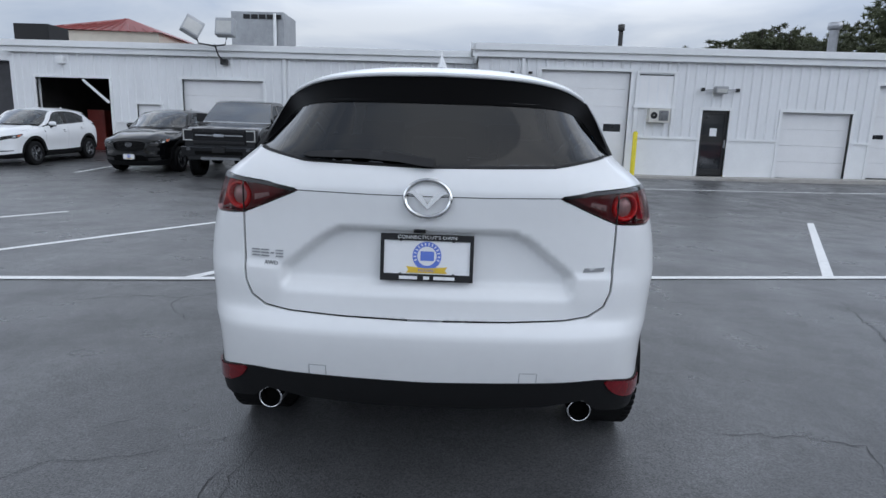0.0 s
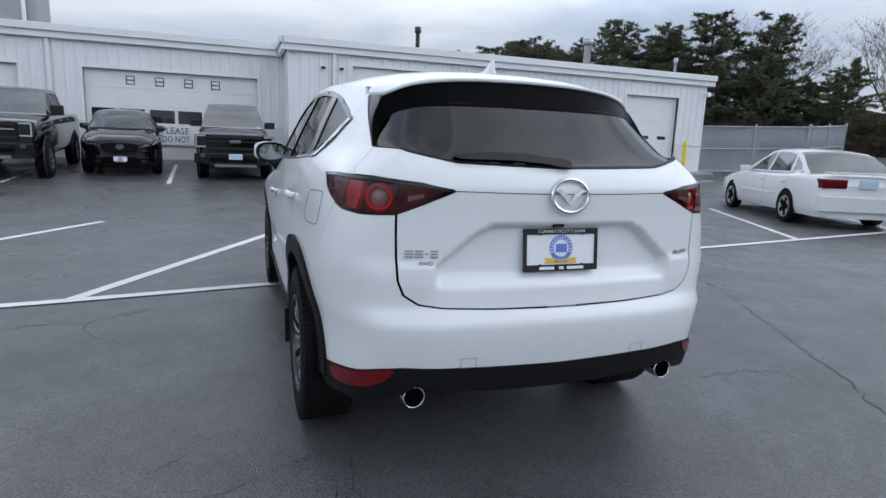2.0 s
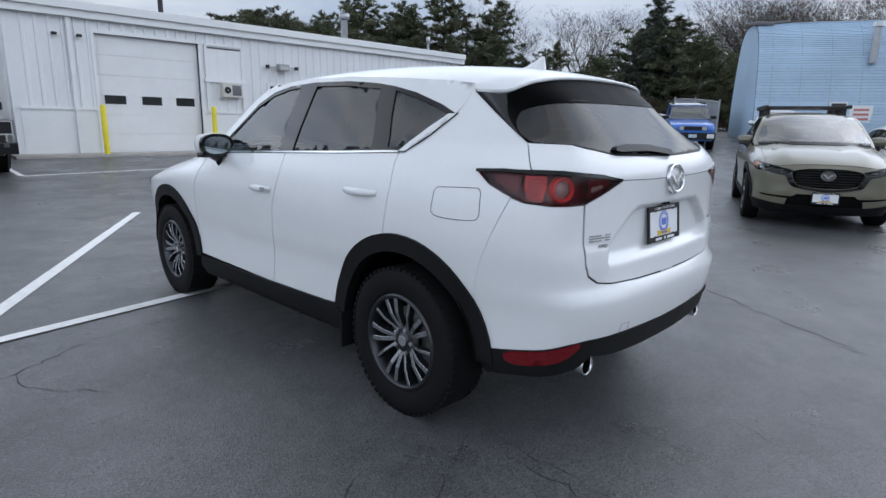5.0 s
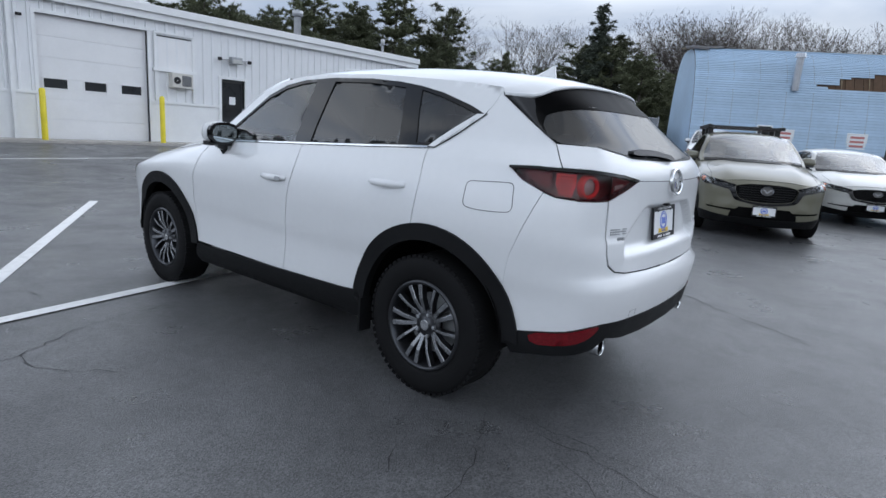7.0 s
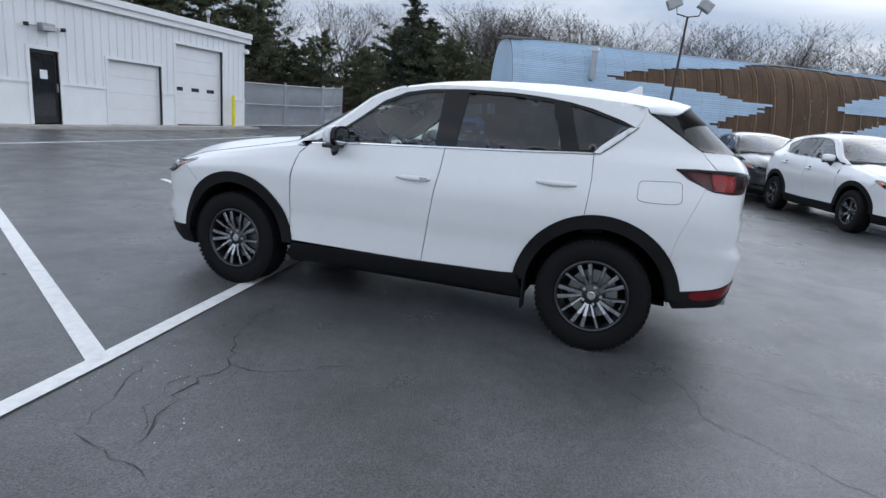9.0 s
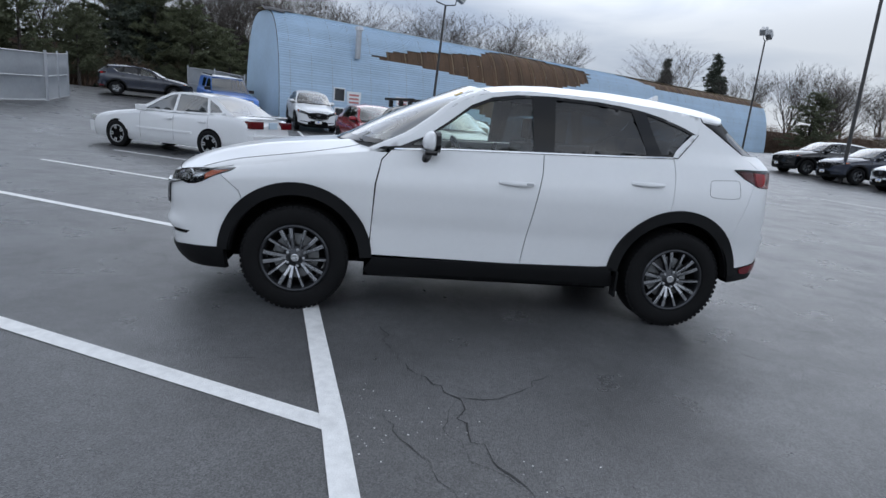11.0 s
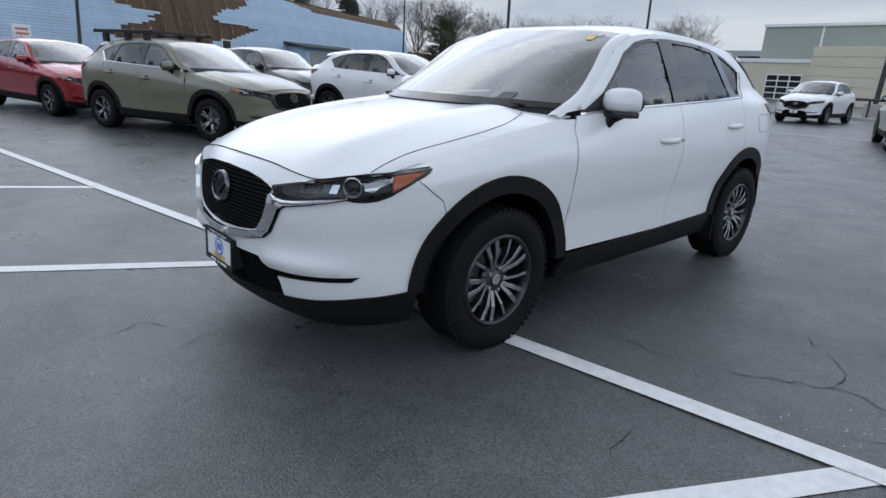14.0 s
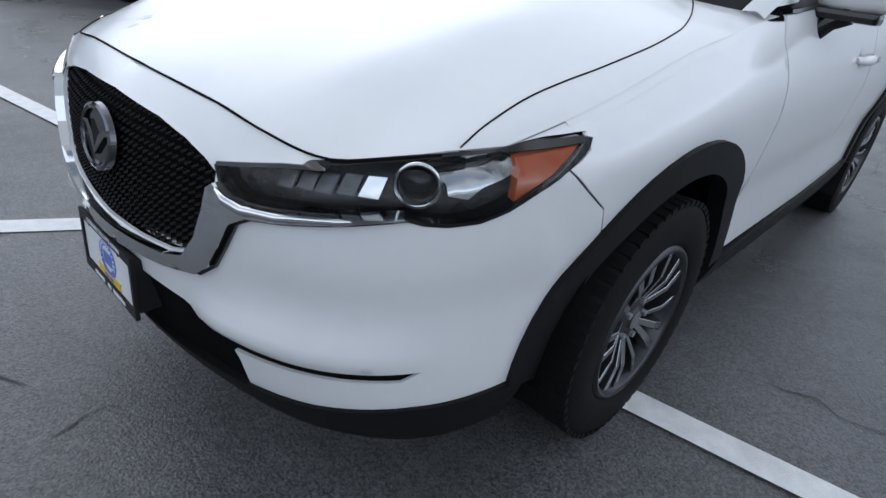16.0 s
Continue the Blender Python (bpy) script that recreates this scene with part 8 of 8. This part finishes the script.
def far_blocks():
    b = thing("cream_building", Matrix(), "long low cream building with glazed garage doors and taller sage block", "building", kind="structure")
    part("wall", boxm(16.8, 60, -74, -58, -1, 3.75), CREAM, b)
    part("parapet", boxm(16.7, 60, -58.15, -57.85, 3.6, 3.95, bevel=0.04), TRIM, b)
    up = part("upper_block", boxm(6, 22.2, -80, -60, 2, 7.2), SAGE, b, "sage green upper storey")
    part("roof_edge", boxm(5.9, 22.3, -60.1, -59.8, 7.0, 7.25), TRIM, b)
    part("rib", boxm(16.9, 17.1, -60.05, -59.95, 3.9, 7.0), TRIM, b)
    part("side_block", boxm(-8, 16.4, -62, -56.6, -1, 5.0), CREAM, b)
    for k in range(7):
        part("clapboard", boxm(-8.02, 16.42, -56.596, -56.54, -0.9 + k * 0.84, -0.1 + k * 0.84, bevel=0.02), CREAM, b)
    for x0 in (17.3, 22.6, 27.6):
        w = part("garage_window", boxm(x0, x0 + 3.2, -58.06, -57.98, 0.2, 2.5), DARKGLASS, b, "glazed garage door")
        for i in range(5):
            part("glazing_bar", boxm(x0, x0 + 3.2, -57.975, -57.93, 0.2 + i * 0.56, 0.3 + i * 0.56), TRIM, w)
        for i in range(4):
            part("glazing_bar", boxm(x0 + i * 1.04, x0 + 0.09 + i * 1.04, -57.98, -57.92, 0.2, 2.5), TRIM, w)
    c = thing("grey_building", Matrix(), "distant flat grey commercial building with dark windows", "building", kind="structure")
    part("wall", boxm(26, 62, -104, -90, 0, 6.4), mat("far_grey_wall", (0.42, 0.44, 0.46), 0.7), c)
    for k in range(6):
        part("window", boxm(28 + k * 5.4, 31.5 + k * 5.4, -90.06, -89.98, 4.0, 5.6), DARKGLASS, c)
    # kerb and guard rail by the far road
    bm = boxm(-14, 14, -28.6, -28.2, -0.05, 0.15, bevel=0.03)
    tagged(finish("kerb", bm, CONCRETE), "pale concrete kerb along the lot's edge", "kerb", kind="structure")
    g = thing("guard_rail", Matrix(), "dark pipe guard rail along the kerb", "guard rail")
    part("rail", tubem([(-14, -29.2, 0.95), (9, -29.0, 0.95)], 0.06, 8), POLE, g)
    for k in range(7):
        part("post", tubem([(-12 + k * 3.4, -29.15, 0), (-12 + k * 3.4, -29.15, 0.95)], 0.05, 8), POLE, g)


far_blocks()

# ---------------------------------------------------------------- trees
class Raw:
    """Plain lists of corners and faces, for meshes of many small pieces."""

    def __init__(self):
        self.v, self.f = [], []

    def tube(self, a, b, ra, rb, n):
        d = (b - a).normalized()
        s = d.cross(Vector((0, 0, 1)) if abs(d.z) < 0.9 else Vector((1, 0, 0))).normalized()
        t = d.cross(s)
        k0 = len(self.v)
        for p, r in ((a, ra), (b, rb)):
            for k in range(n):
                w = 2 * math.pi * k / n
                self.v.append(p + (s * math.cos(w) + t * math.sin(w)) * r)
        for k in range(n):
            self.f.append((k0 + k, k0 + (k + 1) % n, k0 + n + (k + 1) % n, k0 + n + k))

    def blade(self, a, b, w, rng):
        d = b - a
        s = d.cross(Vector((rng.gauss(0, 1), rng.gauss(0, 1), rng.gauss(0, 1)))).normalized() * w
        k0 = len(self.v)
        self.v += [a - s, a + s, b]
        self.f.append((k0, k0 + 1, k0 + 2))

    def mesh(self, name, material, parent):
        me = bpy.data.meshes.new(name)
        me.from_pydata(self.v, [], self.f)
        me.materials.append(material)
        ob = new(name, me)
        ob.parent = parent
        return ob


def bare_tree(seed, spread=1.0):
    """A leafless broad tree 10 m high: forked limbs down to fine twigs."""
    rng = random.Random(seed)
    t = thing("bare_tree", pose(0, 0, 0), "leafless deciduous tree with fine grey-brown twigs", "tree", "bare trees behind the lot")
    wood, twig = Raw(), Raw()

    def grow(p, d, length, r, level):
        n = (3, 4, 3, 3, 2, 2)[level]
        q = p
        for k in range(n):
            d2 = (d + Vector((rng.gauss(0, 0.12), rng.gauss(0, 0.12), rng.gauss(0, 0.05) + 0.06))).normalized()
            e = q + d2 * length / n
            ra, rb = r * (1 - 0.5 * k / n), r * (1 - 0.5 * (k + 1) / n)
            if level < 4:
                wood.tube(q, e, ra, rb, 6 if level < 2 else 3)
            else:
                twig.blade(q, e + d2 * 0.04, max(0.0085, ra), rng)
            if level < 5 and (k > 0 or level > 0):
                for _ in range((0, 1, 1, 1, 2)[level] + (1 if k == n - 1 else 0)):
                    a = rng.uniform(0, 2 * math.pi)
                    out = Vector((math.cos(a), math.sin(a), 0))
                    nd = (d2 * rng.uniform(0.6, 1.0) + out * rng.uniform(0.4, 0.85) * spread + Vector((0, 0, rng.uniform(0.0, 0.25)))).normalized()
                    grow(e, nd, length * rng.uniform(0.50, 0.74), rb * rng.uniform(0.55, 0.75), level + 1)
            q, d = e, d2
        if level == 0:
            for k in range(4):
                a = k * math.pi / 2 + rng.uniform(-0.5, 0.5)
                lean = rng.uniform(0.25, 0.75) * spread
                grow(q, Vector((math.cos(a) * lean, math.sin(a) * lean, 1)).normalized(), 3.9 * rng.uniform(0.8, 1.1), r * 0.42, 1)
        elif level < 5:
            grow(q, d, length * 0.66, r * 0.5, level + 1)

    grow(Vector((0, 0, -0.3)), Vector((0, 0, 1)), 2.5, 0.25, 0)
    wood.mesh("trunk", BARK, t)
    twig.mesh("crown", TWIG, t)
    top = max(v.z for v in twig.v)
    for o in t.children:
        o.data.transform(Matrix.Scale(10 / top, 4))
    return t


def pine(seed, cone=False):
    """A conifer 10 m high: whorled limbs with tufts of needles and gaps between."""
    rng = random.Random(seed)
    label = "dark narrow spruce tree with drooping limbs" if cone else "dark green pine tree with ragged open crown"
    t = thing("spruce_tree" if cone else "pine_tree", pose(0, 0, 0), label, "tree", "conifers behind the lot")
    wood, leaf = Raw(), Raw()
    wood.tube(Vector((0, 0, -0.3)), Vector((0.1, 0, 5)), 0.22, 0.13, 7)
    wood.tube(Vector((0.1, 0, 5)), Vector((0, 0, 9.9)), 0.13, 0.02, 6)
    z = 0.6 if cone else 1.6
    while z < 9.8:
        k = z / 10
        reach = (1 - k) * 2.7 + 0.15 if cone else 0.6 + 2.9 * math.sin(math.pi * (k * 0.72 + 0.22)) * rng.uniform(0.6, 1.1)
        for _ in range(6 if cone else 5):
            a = rng.uniform(0, 2 * math.pi)
            L = reach * rng.uniform(0.55, 1.1)
            up = -0.25 if cone else rng.uniform(0.0, 0.5)
            base = Vector((0.05, 0, z + rng.uniform(-0.15, 0.15)))
            d = Vector((math.cos(a), math.sin(a), up)).normalized()
            tip = base + d * L
            wood.tube(base, tip, 0.035 * (1.2 - k), 0.006, 3)
            tufts = max(3, int(L * (9 if cone else 8)))
            for j in range(tufts):
                c = base.lerp(tip, 0.25 + 0.8 * (j + rng.random()) / tufts) + Vector((rng.gauss(0, 0.13), rng.gauss(0, 0.13), rng.gauss(0, 0.10)))
                for _ in range(17):
                    dd = Vector((rng.gauss(0, 1), rng.gauss(0, 1), rng.gauss(0, 0.7) - (0.5 if cone else -0.35))).normalized()
                    leaf.blade(c, c + dd * rng.uniform(0.18, 0.38), 0.040, rng)
        z += 0.30 if cone else 0.42
    wood.mesh("trunk", BARK, t)
    leaf.mesh("crown", SPRUCE if cone else NEEDLE, t)
    return t


def brush(seed):
    """A low tangle of brown stems."""
    rng = random.Random(seed)
    t = thing("brush", pose(0, 0, 0), "tangle of bare brown shrubs along the lot's edge", "shrub", "brush", "stuff")
    raw = Raw()
    for _ in range(420):
        p = Vector((rng.uniform(-3, 3), rng.uniform(-1.5, 1.5), -0.1))
        q = p + Vector((rng.gauss(0, 0.5), rng.gauss(0, 0.5), rng.uniform(1.2, 3.4)))
        raw.blade(p, q, 0.025, rng)
        for _ in range(9):
            a = p.lerp(q, rng.uniform(0.3, 1.0))
            raw.blade(a, a + Vector((rng.gauss(0, 0.45), rng.gauss(0, 0.45), rng.uniform(0.0, 0.7))), 0.013, rng)
    raw.mesh("stems", BRUSH, t)
    return t


def plant(kind, spots, seed):
    """Copies of a kind's variants at (x, y, top height), turned and scaled."""
    rng = random.Random(seed)
    used = set()
    for i, (x, y, top) in enumerate(spots):
        src = kind[i % len(kind)]
        g = gz(x, y)
        s = (top - g) / 10
        w = s * rng.uniform(1.05, 1.4)
        m = Matrix.Translation((x, y, g - 0.05)) @ Matrix.Rotation(rng.uniform(0, 6.28), 4, "Z") @ Matrix.Diagonal((w, w, s, 1))
        if src.name not in used:
            used.add(src.name)
            src.matrix_world = m
            continue
        o = copy_thing(src, m @ Matrix.Diagonal((1 / src.scale[0], 1 / src.scale[1], 1 / src.scale[2], 1)))


BARE = [bare_tree(k, sp) for k, sp in ((11, 1.0), (12, 0.8), (13, 1.2), (14, 0.9))]
PINES = [pine(k) for k in (21, 22, 23)]
SPRUCES = [pine(31, True), pine(32, True)]
plant(PINES, [(18.4, 49.9, 9.9), (20.3, 49.2, 10.5), (22.3, 48.4, 10.6), (24.0, 47.4, 10.9), (25.7, 46.4, 10.8), (23.1, 52.2, 10.8), (26.4, 52.8, 11.7), (28.2, 49.6, 11.0), (29.9, 46.3, 11.2), (28.1, 37.9, 11.3), (30.7, 35.8, 11.0), (31.8, 32.2, 11.2),
              (33.0, 28.1, 10.4), (34.5, 30.5, 9.0), (30.0, 29.5, 7.5), (36.5, 26.0, 6.8), (39.1, 22.0, 6.6), (21.0, 56.0, 10.6), (33.5, 25.5, 6.0), (24.8, 50.5, 10.2), (27.2, 46.0, 9.8), (29.3, 41.5, 10.4), (26.5, 43.0, 9.5), (29.0, 34.0, 9.6), (32.4, 38.0, 10.6), (19.0, 54.0, 9.6), (31.2, 26.5, 7.4), (34.8, 23.8, 7.2), (37.0, 21.5, 6.4)], 1)
plant(PINES, [(48.6, 18.4, 8.2), (49.5, 16.0, 6.6), (46.3, 14.9, 7.1), (46.4, 23.3, 9.5), (44.6, 19.4, 9.0), (43.5, 16.3, 8.2), (50.3, 13.6, 6.8),
              (53.6, -44.4, 7.8), (48.0, 21.0, 10.5), (41.5, 24.0, 7.0), (52.0, 20.0, 9.0), (56.0, 16.0, 8.0), (43.0, 13.5, 6.2)], 2)
plant(SPRUCES, [(44.3, 20.6, 12.6), (93.4, -46.9, 15.3), (85.3, -51.3, 15.6), (50.5, 22.0, 8.6), (89.0, -55.0, 12.5)], 3)
plant(BARE, [(39.6, 29.6, 11.5), (41.1, 27.7, 11.1), (39.8, 31.0, 11.1), (48.1, 26.3, 12.5), (55.7, 19.4, 13.1), (59.8, 18.7, 15.2), (57.0, 13.8, 14.5), (46.5, 28.0, 12.8),
             (53.6, 14.7, 13.4), (69.7, 10.6, 16.5), (73.5, 2.1, 15.7), (75.3, -6.7, 16.8), (74.6, -12.1, 15.8), (78.9, -16.6, 15.7), (77.8, -21.4, 15.9), (71.0, 4.0, 15.0)], 4)
plant(BARE, [(76.7, -25.6, 16.8), (74.4, -30.4, 14.5), (82.4, -46.3, 14.1), (67.2, -51.3, 13.0), (63.7, -55.7, 12.5), (64.5, -62.3, 11.4), (60.7, -66.1, 10.5), (58.3, -68.4, 9.8),
             (71.0, -54.2, 13.7), (67.7, -58.2, 13.1), (64.1, -72.1, 10.8), (60.3, -85.2, 11.8), (49.4, -92.1, 12.6), (63.8, -94.8, 12.4), (44.0, -83.5, 11.7), (55.0, -112.0, 11.5)], 5)
plant(BARE, [(78.0, -40.0, 15.5), (70.0, -46.0, 12.5), (69.0, -62.0, 12.0), (52.0, -84.0, 11.0), (51.0, 24.5, 13.0), (62.0, 12.0, 14.5), (37.5, 33.0, 11.6), (49.1, 14.6, 12.6)], 6)
plant([brush(41), brush(42)], [(30.9, 27.5, 8.5), (33.5, 26.5, 8.0), (37.0, 24.0, 9.0), (41.0, 20.0, 9.0), (46.0, 17.5, 10), (49.0, 13.5, 10), (53.0, 12.0, 10), (47.9, -57.5, 12), (52.0, -60.0, 12),
                               (56.0, -54.0, 12), (60.0, -50.0, 12), (64.0, -45.0, 12), (45.0, -66.0, 11), (41.0, -72.0, 11), (68.0, -40.0, 12)], 7)
# wooded bank that closes the view behind the trees
def bank():
    bm = bmesh.new()
    rng = random.Random(5)
    path = [(15, 62), (34, 52), (47, 36), (60, 24), (74, 14), (84, 0), (90, -20), (92, -45), (80, -70), (66, -92), (50, -120)]
    prev = None
    for (x0, y0), (x1, y1) in zip(path, path[1:]):
        for k in range(10):
            t = k / 10
            x, y = x0 + (x1 - x0) * t, y0 + (y1 - y0) * t
            row = [bm.verts.new((x + rng.uniform(-0.6, 0.6), y + rng.uniform(-0.6, 0.6), z)) for z in (gz(x, y) - 1, gz(x, y) + 1.6 + rng.uniform(0, 0.5), gz(x, y) + 2.6 + rng.uniform(0, 1.6))]
            if prev:
                bm.faces.new((prev[0], row[0], row[1], prev[1]))
                bm.faces.new((prev[1], row[1], row[2], prev[2]))
            prev = row
    tagged(finish("backdrop", bm, BRUSH, smooth=True), "distant brown winter scrub bank", "scrub", kind="structure")


bank()
